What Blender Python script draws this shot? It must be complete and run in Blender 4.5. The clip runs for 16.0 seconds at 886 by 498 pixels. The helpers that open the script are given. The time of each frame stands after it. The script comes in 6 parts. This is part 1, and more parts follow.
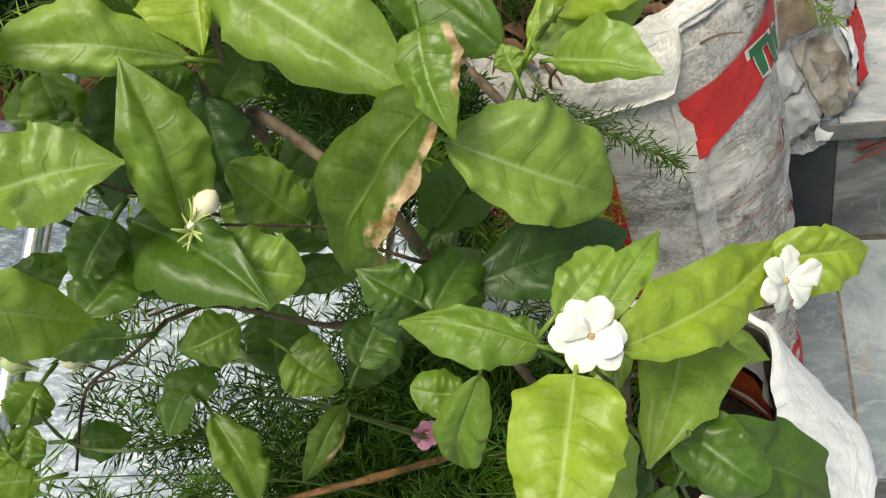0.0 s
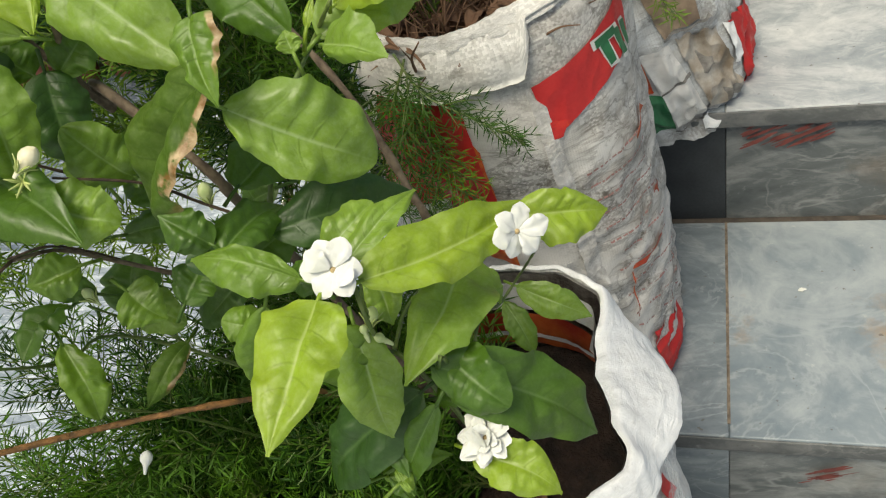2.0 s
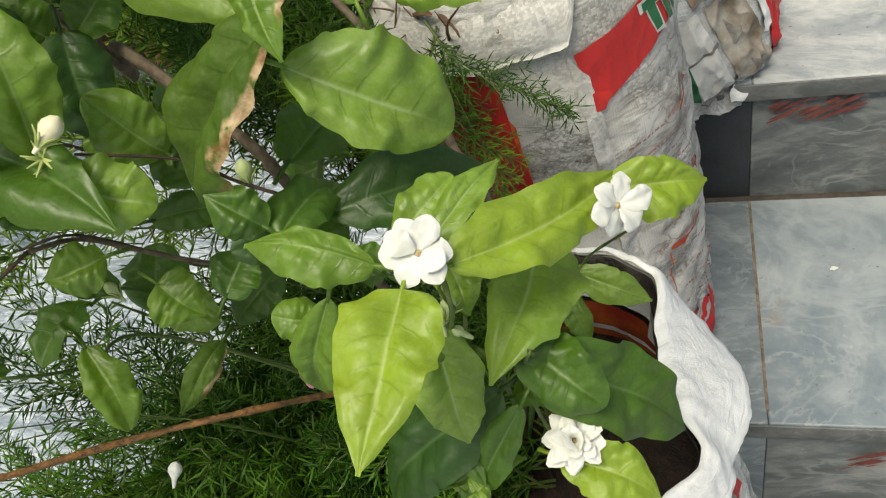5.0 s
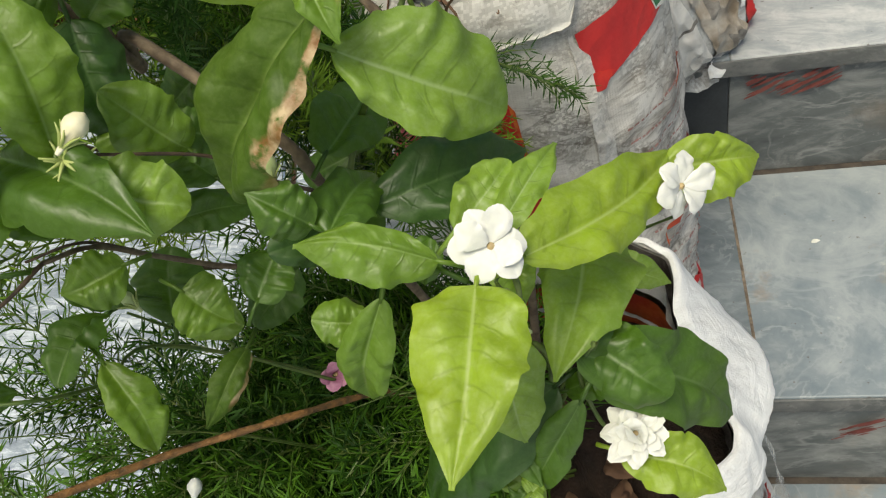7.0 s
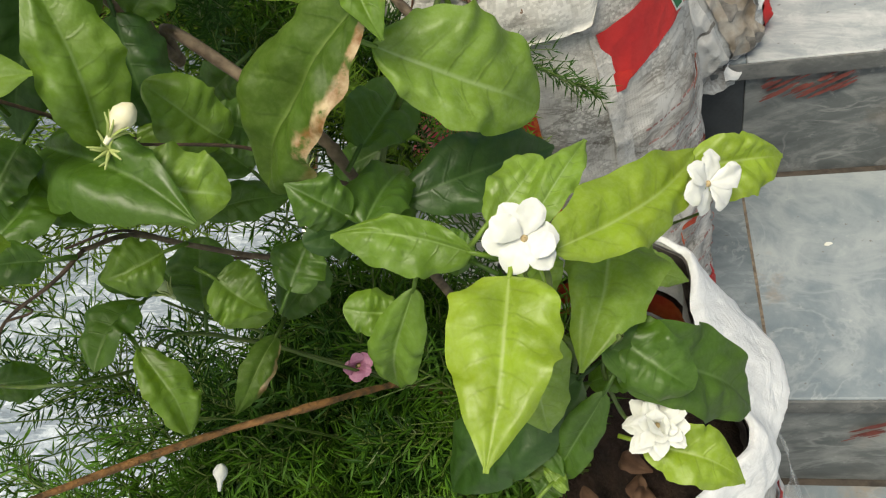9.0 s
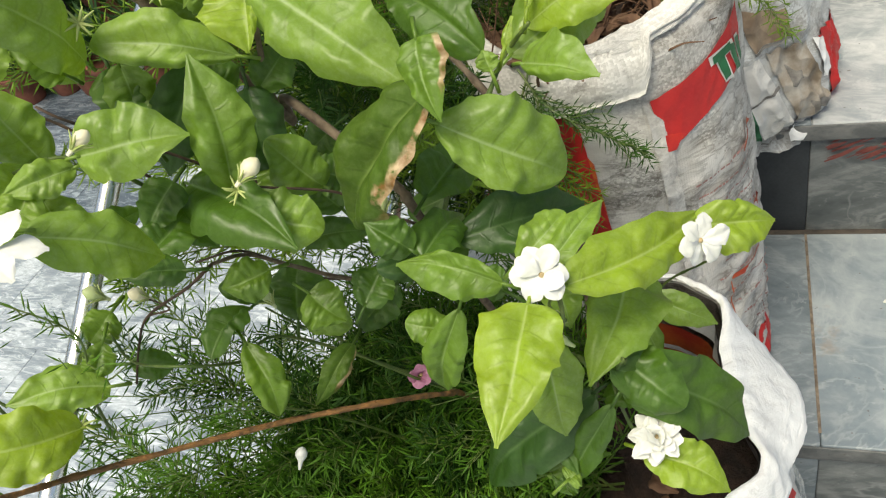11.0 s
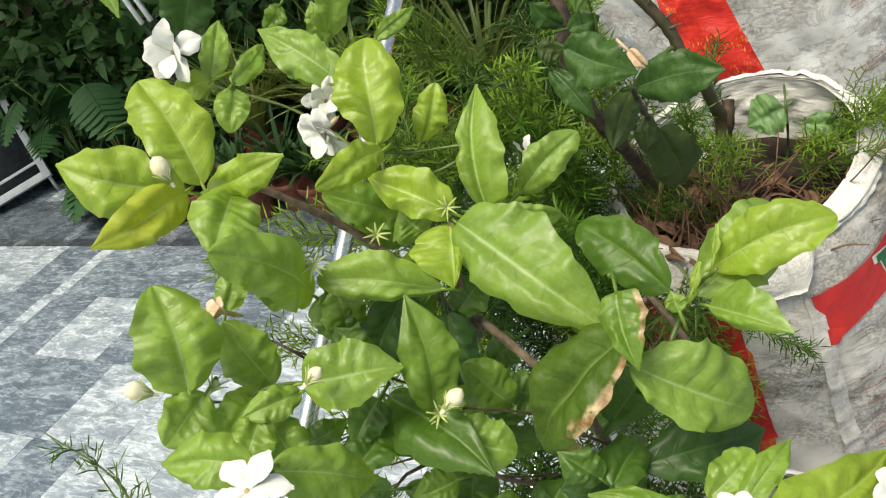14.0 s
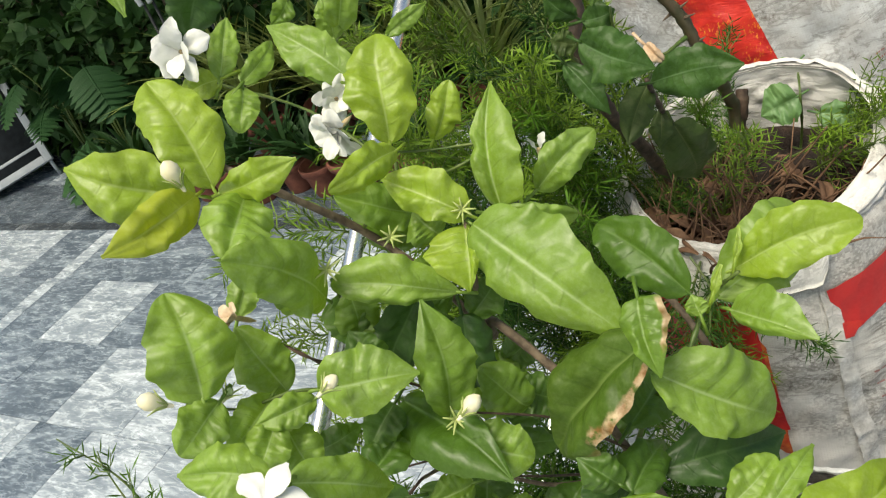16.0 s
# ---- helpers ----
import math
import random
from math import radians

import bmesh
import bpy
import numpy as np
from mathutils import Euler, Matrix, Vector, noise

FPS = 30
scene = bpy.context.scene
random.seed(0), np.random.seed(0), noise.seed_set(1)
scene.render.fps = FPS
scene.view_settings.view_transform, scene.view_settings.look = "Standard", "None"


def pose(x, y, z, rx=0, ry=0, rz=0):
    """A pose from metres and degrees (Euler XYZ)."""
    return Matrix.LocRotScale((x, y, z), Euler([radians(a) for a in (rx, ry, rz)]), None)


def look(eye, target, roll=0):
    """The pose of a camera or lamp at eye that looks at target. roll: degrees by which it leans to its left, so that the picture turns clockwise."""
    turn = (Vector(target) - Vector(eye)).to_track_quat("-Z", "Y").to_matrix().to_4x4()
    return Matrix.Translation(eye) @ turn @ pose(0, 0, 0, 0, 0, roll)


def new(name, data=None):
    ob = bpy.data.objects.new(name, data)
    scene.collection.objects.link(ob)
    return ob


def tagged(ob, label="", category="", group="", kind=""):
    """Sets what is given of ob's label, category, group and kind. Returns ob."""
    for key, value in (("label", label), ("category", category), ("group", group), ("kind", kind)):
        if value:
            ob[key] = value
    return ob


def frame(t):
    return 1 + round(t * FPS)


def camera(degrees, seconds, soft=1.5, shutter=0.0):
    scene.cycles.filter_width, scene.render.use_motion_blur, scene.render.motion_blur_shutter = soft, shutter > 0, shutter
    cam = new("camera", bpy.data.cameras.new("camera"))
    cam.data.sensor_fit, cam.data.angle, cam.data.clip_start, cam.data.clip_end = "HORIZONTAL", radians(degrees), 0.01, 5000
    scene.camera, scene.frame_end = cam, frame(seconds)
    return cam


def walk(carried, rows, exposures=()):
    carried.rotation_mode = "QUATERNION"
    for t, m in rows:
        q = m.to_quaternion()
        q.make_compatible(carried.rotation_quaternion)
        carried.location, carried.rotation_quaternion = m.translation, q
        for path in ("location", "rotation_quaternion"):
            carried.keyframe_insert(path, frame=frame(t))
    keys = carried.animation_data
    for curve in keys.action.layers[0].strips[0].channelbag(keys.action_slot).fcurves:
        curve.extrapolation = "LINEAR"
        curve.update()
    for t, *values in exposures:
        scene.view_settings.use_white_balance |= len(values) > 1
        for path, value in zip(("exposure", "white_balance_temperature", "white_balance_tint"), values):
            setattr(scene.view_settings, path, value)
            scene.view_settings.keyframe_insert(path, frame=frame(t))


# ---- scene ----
cam = camera(56.3, 16.0, 1.2)
METRES, EYE, TILT, LEAN, TURN = 0.6, 0.764, -42.53, 14.67, 13.06
ROWS = [
    (0.0, 0.0, 0.0, 0.0, -0.0, 0.0, 0.0),
    (0.5, 0.0466, -0.024, 0.0132, -0.86, -0.67, 0.41),
    (1.0, 0.0746, -0.0603, -0.0178, -0.92, -1.3, 0.12),
    (1.5, 0.1115, -0.0932, -0.0243, -0.87, -1.18, -0.93),
    (2.0, 0.1446, -0.1049, -0.024, -0.88, -0.85, -0.95),
    (2.5, 0.1559, -0.1139, -0.0148, -0.61, -0.8, -1.05),
    (3.0, 0.1714, -0.1241, -0.0109, -0.27, -0.74, -1.4),
    (3.5, 0.1557, -0.1099, -0.0213, -0.13, -0.69, -1.36),
    (6.0, 0.0407, 0.0147, -0.0271, -5.07, -2.44, 1.84),
    (6.5, 0.0327, 0.0189, -0.0276, -6.0, -2.55, 2.44),
    (7.0, 0.0095, 0.0147, -0.0283, -6.08, -2.54, 2.68),
    (7.5, -0.0013, 0.0034, -0.0259, -6.08, -2.38, 2.62),
    (8.0, -0.0089, 0.0074, -0.0317, -6.06, -2.37, 2.69),
    (10.5, 0.0177, -0.0543, -0.0153, -3.88, -3.19, -1.56),
    (11.0, 0.0174, -0.1412, -0.0284, 0.75, -0.22, -1.44),
    (11.5, 0.0144, -0.1779, -0.0148, 2.95, 1.53, -1.84),
    (12.0, 0.0143, -0.1892, 0.0059, 3.98, 3.38, -2.73),
    (12.5, -0.0098, -0.2057, 0.0456, 4.55, 5.59, -4.08),
    (13.0, -0.0285, -0.2293, 0.0864, 6.16, 8.87, -3.93),
    (13.5, -0.0296, -0.2187, 0.0873, 7.33, 8.81, -3.57),
    (14.0, -0.0485, -0.2047, 0.0573, 8.34, 7.55, -3.52),
    (14.5, -0.0617, -0.1805, 0.052, 8.47, 5.91, -3.56),
    (15.0, -0.0635, -0.1872, 0.0579, 8.48, 5.83, -3.55),
    (15.5, -0.0709, -0.1955, 0.0653, 8.52, 5.82, -3.26),
    (16.0, -0.0629, -0.1964, 0.0772, 8.49, 6.18, -3.21),
]
# the camera brightens and warms its picture a little on the way
EXPOSURES = [(0, 0.20, 7200, 2), (1, 0.10, 7200, 2), (3, 0.07, 7200, 2), (8, 0.03, 7200, 2), (11, 0.25, 7200, 2), (12, 0.26, 7200, 2), (13, 0.54, 7200, 2), (14.5, 0.28, 7200, 2), (16, 0.27, 7200, 2)]
walk(cam, [(t, pose(0, 0, EYE, TILT, LEAN, TURN) @ pose(METRES * x, METRES * y, METRES * z, 90 + pitch, roll, yaw)) for t, x, y, z, yaw, pitch, roll in ROWS], EXPOSURES)

# ---- world and light: bright, soft daylight in open shade ----
world = bpy.data.worlds.new("sky")
scene.world = world
world.use_nodes = True
wn = world.node_tree
wn.nodes.clear()
sky = wn.nodes.new("ShaderNodeTexSky")
sky.sky_type = "NISHITA"
sky.sun_disc = False
sky.sun_elevation, sky.sun_rotation = radians(65), radians(193)
sky.air_density, sky.dust_density, sky.ozone_density = 1.0, 4.0, 1.0
wbg = wn.nodes.new("ShaderNodeBackground")
wbg.inputs["Strength"].default_value = 0.122
wout = wn.nodes.new("ShaderNodeOutputWorld")
wn.links.new(sky.outputs[0], wbg.inputs[0])
wn.links.new(wbg.outputs[0], wout.inputs[0])
sun = new("sun", bpy.data.lights.new("sun", "SUN"))
sun.data.energy, sun.data.angle, sun.data.color = 3.1, radians(26), (1.0, 0.95, 0.88)
sun.matrix_world = look((-0.35, -1.15, 3.6), (0, 0.3, 0.4))


# ---- materials ----
class Nodes:
    """Short forms for building a node material."""

    def __init__(self, name):
        self.mat = bpy.data.materials.new(name)
        self.mat.use_nodes = True
        self.tree = self.mat.node_tree
        self.bsdf = self.tree.nodes["Principled BSDF"]
        self.out = self.tree.nodes["Material Output"]

    def add(self, kind, **sockets):
        node = self.tree.nodes.new(kind)
        for key, value in sockets.items():
            self.put(value, node.inputs[key.replace("_", " ")])
        return node

    def put(self, value, socket):
        if isinstance(value, bpy.types.NodeSocket):
            self.tree.links.new(value, socket)
        elif isinstance(value, tuple) and len(value) == 3 and socket.type == "RGBA":
            socket.default_value = (*value, 1)
        else:
            socket.default_value = value

    def math(self, op, a, b=0.0, c=0.0):
        node = self.tree.nodes.new("ShaderNodeMath")
        node.operation = op
        for socket, value in zip(node.inputs, (a, b, c)):
            self.put(value, socket)
        return node.outputs[0]

    def mix(self, fac, a, b, blend="MIX"):
        node = self.tree.nodes.new("ShaderNodeMix")
        node.data_type, node.blend_type = "RGBA", blend
        self.put(fac, node.inputs[0])
        self.put(a, node.inputs[6])
        self.put(b, node.inputs[7])
        return node.outputs[2]

    def coords(self, which="Object"):
        return self.add("ShaderNodeTexCoord").outputs[which]

    def moved(self, vector, scale=(1, 1, 1), turn=(0, 0, 0)):
        node = self.add("ShaderNodeMapping", Vector=vector)
        node.inputs["Scale"].default_value = scale
        node.inputs["Rotation"].default_value = [radians(a) for a in turn]
        return node.outputs[0]

    def noise(self, vector, scale, detail=4.0, rough=0.55, warp=0.0):
        node = self.add("ShaderNodeTexNoise", Vector=vector, Scale=scale, Detail=detail, Roughness=rough, Distortion=warp)
        return node.outputs[0]

    def ramp(self, fac, low, high, a=0.0, b=1.0):
        node = self.add("ShaderNodeMapRange", Value=fac)
        for key, value in (("From Min", low), ("From Max", high), ("To Min", a), ("To Max", b)):
            node.inputs[key].default_value = value
        return node.outputs[0]

    def chance(self):
        return self.add("ShaderNodeObjectInfo").outputs["Random"]

    def bump(self, height, strength=0.3, distance=0.002):
        node = self.add("ShaderNodeBump", Height=height, Strength=strength, Distance=distance)
        self.tree.links.new(node.outputs[0], self.bsdf.inputs["Normal"])
        return node.outputs[0]

    def set(self, **sockets):
        for key, value in sockets.items():
            self.put(value, self.bsdf.inputs[key.replace("_", " ")])
        return self.mat


def blade_material(name, base, vein, glow, rough=0.46, burnt=False, ribs=6.5, see_through=0.30, gloss=1.62):
    """A leaf blade: pale midrib, sunken side veins along the blade's own coordinates, soft blotches, some light through it."""
    n = Nodes(name)
    uv = n.add("ShaderNodeSeparateXYZ", Vector=n.coords("UV"))
    u, v = uv.outputs[0], uv.outputs[1]
    side = n.math("ABSOLUTE", n.math("MULTIPLY", n.math("SUBTRACT", v, 0.5), 2.0))
    place = n.coords("Object")
    wob = n.math("MULTIPLY", n.math("SUBTRACT", n.noise(place, 70.0, 3.0), 0.5), 0.45)
    s = n.math("ADD", n.math("SUBTRACT", n.math("MULTIPLY", u, ribs), n.math("MULTIPLY", n.math("POWER", side, 1.5), 0.9)), wob)
    shift = n.math("ADD", s, n.math("MULTIPLY", n.math("GREATER_THAN", v, 0.5), 0.5))
    near = n.math("PINGPONG", shift, 0.5)
    groove = n.math("MULTIPLY", n.math("MULTIPLY", n.ramp(near, 0.075, 0.0), n.ramp(side, 0.9, 0.3)), n.ramp(u, 0.9, 0.7))
    small = n.add("ShaderNodeTexVoronoi", Vector=place, Scale=170.0)
    small.feature = "DISTANCE_TO_EDGE"
    net = n.ramp(small.outputs["Distance"], 0.10, 0.0)
    rib = n.math("MULTIPLY", n.ramp(side, 0.050, 0.012), n.ramp(u, 1.0, 0.55))
    blotch = n.noise(place, 55.0, 4.0, 0.62)
    wide_patch = n.noise(place, 19.0, 2.0)
    fine = n.noise(place, 380.0, 4.0, 0.65)
    # Lighter and darker blotches also paint in the sheen's bright and dull cells.
    tint = n.mix(n.ramp(blotch, 0.32, 0.68), tuple(c * 0.74 for c in base), tuple(min(1, c * 1.20) for c in base))
    tint = n.mix(n.ramp(wide_patch, 0.50, 0.74, 0.0, 0.40), tint, tuple(min(1, c * f) for c, f in zip(base, (1.45, 1.15, 0.9))))
    tint = n.mix(n.math("MULTIPLY", n.chance(), 0.5), tint, tuple(c * f for c, f in zip(base, (0.82, 0.86, 1.1))))
    tint = n.mix(n.math("MULTIPLY", n.ramp(fine, 0.42, 0.72), 0.32), tint, vein)
    speck = n.math("MULTIPLY", n.ramp(n.noise(place, 150.0, 2.0), 0.70, 0.75), 0.5)
    tint = n.mix(speck, tint, tuple(c * 0.45 for c in base))
    tint = n.mix(n.math("MULTIPLY", net, 0.14), tint, tuple(c * 0.6 for c in base))
    tint = n.mix(n.math("MULTIPLY", groove, 0.45), tint, tuple(c * 0.55 for c in base))
    col = n.mix(n.math("MULTIPLY", rib, 0.62), tint, vein)
    if burnt:
        where = n.math("MULTIPLY", n.ramp(n.math("ADD", v, n.math("MULTIPLY", n.noise(place, 70.0, 4.0), 0.35)), 1.04, 1.09), n.math("MULTIPLY", n.ramp(u, 0.75, 0.60), n.ramp(u, 0.02, 0.10)))
        edge = n.math("MULTIPLY", where, n.ramp(n.noise(place, 85.0, 5.0, 0.65), 0.36, 0.45))
        col = n.mix(edge, col, n.mix(n.ramp(n.noise(place, 160.0), 0.35, 0.65), (0.24, 0.10, 0.035), (0.66, 0.50, 0.30)))
    height = n.math("ADD", n.math("MULTIPLY", groove, -0.20), n.math("ADD", n.math("MULTIPLY", n.noise(place, 95.0, 1.0, 0.4), 1.3), n.math("MULTIPLY", n.noise(place, 240.0, 2.0, 0.55), 0.30)))
    height = n.math("SUBTRACT", height, n.math("MULTIPLY", net, 0.06))
    n.bump(height, 0.33, 0.0022)
    n.set(Base_Color=col, Roughness=n.ramp(blotch, 0.3, 0.7, rough - 0.10, rough + 0.12), IOR=gloss)
    through_leaf = n.add("ShaderNodeBsdfTranslucent", Color=glow)
    both = n.add("ShaderNodeMixShader", Fac=see_through)
    n.tree.links.new(n.bsdf.outputs[0], both.inputs[1])
    n.tree.links.new(through_leaf.outputs[0], both.inputs[2])
    n.tree.links.new(both.outputs[0], n.out.inputs[0])
    return n.mat


# Leaf greens, old to young; dark ones also carry shade under other leaves.
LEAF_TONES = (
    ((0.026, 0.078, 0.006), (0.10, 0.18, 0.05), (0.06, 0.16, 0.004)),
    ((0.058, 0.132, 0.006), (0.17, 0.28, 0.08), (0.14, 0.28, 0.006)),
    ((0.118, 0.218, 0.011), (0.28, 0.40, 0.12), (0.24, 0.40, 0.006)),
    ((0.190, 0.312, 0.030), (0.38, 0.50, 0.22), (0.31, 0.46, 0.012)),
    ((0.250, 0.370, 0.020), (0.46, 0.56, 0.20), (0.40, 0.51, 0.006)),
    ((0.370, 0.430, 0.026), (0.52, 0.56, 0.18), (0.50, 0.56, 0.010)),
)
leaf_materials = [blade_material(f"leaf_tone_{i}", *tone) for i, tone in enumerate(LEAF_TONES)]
# This dark green also holds the shade of the leaf above.
burnt_material = blade_material("leaf_burnt", (0.062, 0.118, 0.010), (0.20, 0.28, 0.08), (0.11, 0.24, 0.008), burnt=True, rough=0.5, gloss=1.4)
burnt_light = blade_material("leaf_burnt_light", *LEAF_TONES[2], burnt=True)
rose_material = blade_material("rose_leaf", (0.036, 0.088, 0.012), (0.12, 0.20, 0.09), (0.06, 0.14, 0.01), rough=0.45, ribs=8.0, see_through=0.15, gloss=1.33)
weed_material = blade_material("weed_leaf", (0.15, 0.29, 0.10), (0.28, 0.44, 0.20), (0.15, 0.32, 0.04), rough=0.5)
rose_old = blade_material("rose_leaf_old", (0.040, 0.070, 0.014), (0.11, 0.13, 0.05), (0.07, 0.10, 0.01), rough=0.5, ribs=8.0, see_through=0.15, gloss=1.33)
rose_light = blade_material("rose_leaf_young", (0.105, 0.185, 0.040), (0.22, 0.30, 0.12), (0.16, 0.28, 0.03), rough=0.5, ribs=8.0, gloss=1.33)
shrub_material = blade_material("shrub_leaf", (0.042, 0.105, 0.028), (0.08, 0.15, 0.05), (0.05, 0.13, 0.01), rough=0.55, see_through=0.1, gloss=1.33)
strap_light = blade_material("strap_light", (0.22, 0.29, 0.07), (0.34, 0.40, 0.14), (0.28, 0.36, 0.04), ribs=0.0, see_through=0.15)
strap_material = blade_material("strap_leaf", (0.020, 0.060, 0.014), (0.05, 0.11, 0.035), (0.04, 0.10, 0.01), rough=0.6, ribs=0.0, see_through=0.12, gloss=1.33)


def plain(name, a, b, scale=40.0, rough=0.6, metal=0.0, bumpy=0.3, fine=300.0, depth=0.002, see=0.0):
    """Two colours in cloudy patches with a fine grain."""
    n = Nodes(name)
    place = n.coords("Object")
    big, small = n.noise(place, scale), n.noise(place, fine, 3.0)
    col = n.mix(n.ramp(big, 0.35, 0.65), a, b)
    col = n.mix(n.math("MULTIPLY", small, 0.3), col, tuple(c * 0.5 for c in a))
    n.bump(n.math("ADD", big, n.math("MULTIPLY", small, 0.5)), bumpy, depth)
    n.set(Base_Color=col, Roughness=n.ramp(small, 0.3, 0.7, rough - 0.08, rough + 0.08), Metallic=metal)
    if see:
        n.set(Subsurface_Weight=see, Subsurface_Radius=(0.004, 0.004, 0.003))
    return n.mat


stem_brown = plain("stem_brown", (0.078, 0.052, 0.034), (0.21, 0.155, 0.105), 140.0, 0.75, bumpy=0.6)
stem_green = plain("stem_green", (0.060, 0.115, 0.018), (0.125, 0.165, 0.035), 90.0, 0.5)
stem_dark = plain("stem_dark", (0.035, 0.022, 0.014), (0.10, 0.06, 0.035), 120.0, 0.75, bumpy=0.6)
cane_orange = plain("cane_orange", (0.085, 0.046, 0.016), (0.32, 0.150, 0.045), 150.0, 0.7, bumpy=0.8)
petal_white = plain("petal_white", (0.70, 0.71, 0.66), (0.78, 0.78, 0.75), 60.0, 0.55, bumpy=0.15, see=0.25)
petal_heart = plain("flower_heart", (0.42, 0.30, 0.14), (0.62, 0.50, 0.28), 200.0, 0.6)
petal_dry = plain("petal_dry", (0.62, 0.42, 0.26), (0.85, 0.72, 0.55), 120.0, 0.7)
petal_pink = plain("petal_pink", (0.35, 0.12, 0.22), (0.58, 0.28, 0.40), 120.0, 0.7)
bud_cream = plain("bud_cream", (0.72, 0.66, 0.42), (0.86, 0.82, 0.64), 90.0, 0.5, bumpy=0.1, see=0.2)
bud_green = plain("bud_green", (0.40, 0.50, 0.20), (0.62, 0.66, 0.38), 90.0, 0.5, bumpy=0.1)
calyx_green = plain("calyx_green", (0.34, 0.42, 0.12), (0.50, 0.55, 0.22), 90.0, 0.5)
needle_green = plain("needle_green", (0.034, 0.100, 0.006), (0.082, 0.185, 0.011), 14.0, 0.6, bumpy=0.0)
needle_light = plain("needle_light", (0.088, 0.172, 0.012), (0.158, 0.262, 0.022), 14.0, 0.6, bumpy=0.0)
needle_dark = plain("needle_dark", (0.014, 0.050, 0.005), (0.036, 0.098, 0.008), 14.0, 0.6, bumpy=0.0)
for m in (needle_green, needle_light, needle_dark):
    m.node_tree.nodes["Principled BSDF"].inputs["Specular IOR Level"].default_value = 0.22
# Taken near black: the shade inside the sack mouths is put into this soil.
soil_dark = plain("soil_dark", (0.012, 0.007, 0.005), (0.036, 0.020, 0.013), 60.0, 0.95, bumpy=1.0, depth=0.006)
litter_brown = plain("litter_brown", (0.085, 0.042, 0.024), (0.23, 0.13, 0.075), 40.0, 0.85, bumpy=0.4)
terracotta = plain("terracotta", (0.15, 0.050, 0.032), (0.27, 0.095, 0.060), 12.0, 0.8, bumpy=0.3)
print_red = plain("print_red", (0.43, 0.010, 0.013), (0.56, 0.022, 0.020), 30.0, 0.5, bumpy=0.25)
print_orange = plain("print_orange", (0.46, 0.045, 0.015), (0.62, 0.17, 0.03), 160.0, 0.55, bumpy=0.25)
print_green = plain("print_green", (0.010, 0.10, 0.035), (0.02, 0.16, 0.06), 60.0, 0.5, bumpy=0.2)
print_white = plain("print_white", (0.66, 0.64, 0.60), (0.80, 0.79, 0.76), 60.0, 0.55, bumpy=0.2)
print_ink = plain("print_ink", (0.28, 0.13, 0.12), (0.42, 0.22, 0.20), 90.0, 0.6, bumpy=0.1)
tape_brown = plain("tape_brown", (0.19, 0.13, 0.085), (0.36, 0.27, 0.19), 45.0, 0.55, bumpy=0.3)
print_yellow = plain("print_yellow", (0.50, 0.05, 0.02), (0.74, 0.46, 0.06), 210.0, 0.55, bumpy=0.25)
sack_tape = plain("sack_tape", (0.42, 0.40, 0.38), (0.70, 0.68, 0.66), 75.0, 0.26, bumpy=0.9)
mud_brown = plain("mud_brown", (0.20, 0.155, 0.11), (0.50, 0.46, 0.41), 38.0, 0.85, bumpy=0.6)
stem_thorn = plain("stem_thorn", (0.050, 0.052, 0.022), (0.105, 0.075, 0.042), 60.0, 0.55, bumpy=0.4)
stem_bark = plain("stem_bark", (0.040, 0.028, 0.020), (0.115, 0.075, 0.055), 110.0, 0.7, bumpy=0.7)
rose_dry = plain("rose_dry", (0.50, 0.33, 0.20), (0.68, 0.52, 0.36), 90.0, 0.8)
mud_crease_grey = plain("mud_crease_grey", (0.13, 0.12, 0.11), (0.30, 0.28, 0.26), 120.0, 0.8)
frame_grey = plain("frame_grey", (0.30, 0.34, 0.38), (0.40, 0.44, 0.48), 8.0, 0.45, bumpy=0.1)
frame_white = plain("frame_white", (0.72, 0.74, 0.76), (0.82, 0.83, 0.84), 8.0, 0.5, bumpy=0.1)
wall_plaster = plain("wall_plaster", (0.20, 0.15, 0.12), (0.30, 0.24, 0.19), 3.0, 0.9, bumpy=0.4)
dark_stone = plain("dark_stone", (0.016, 0.019, 0.023), (0.036, 0.042, 0.048), 14.0, 0.55, bumpy=0.1)
mortar = plain("mortar", (0.12, 0.105, 0.09), (0.24, 0.21, 0.185), 60.0, 0.9, bumpy=0.4)


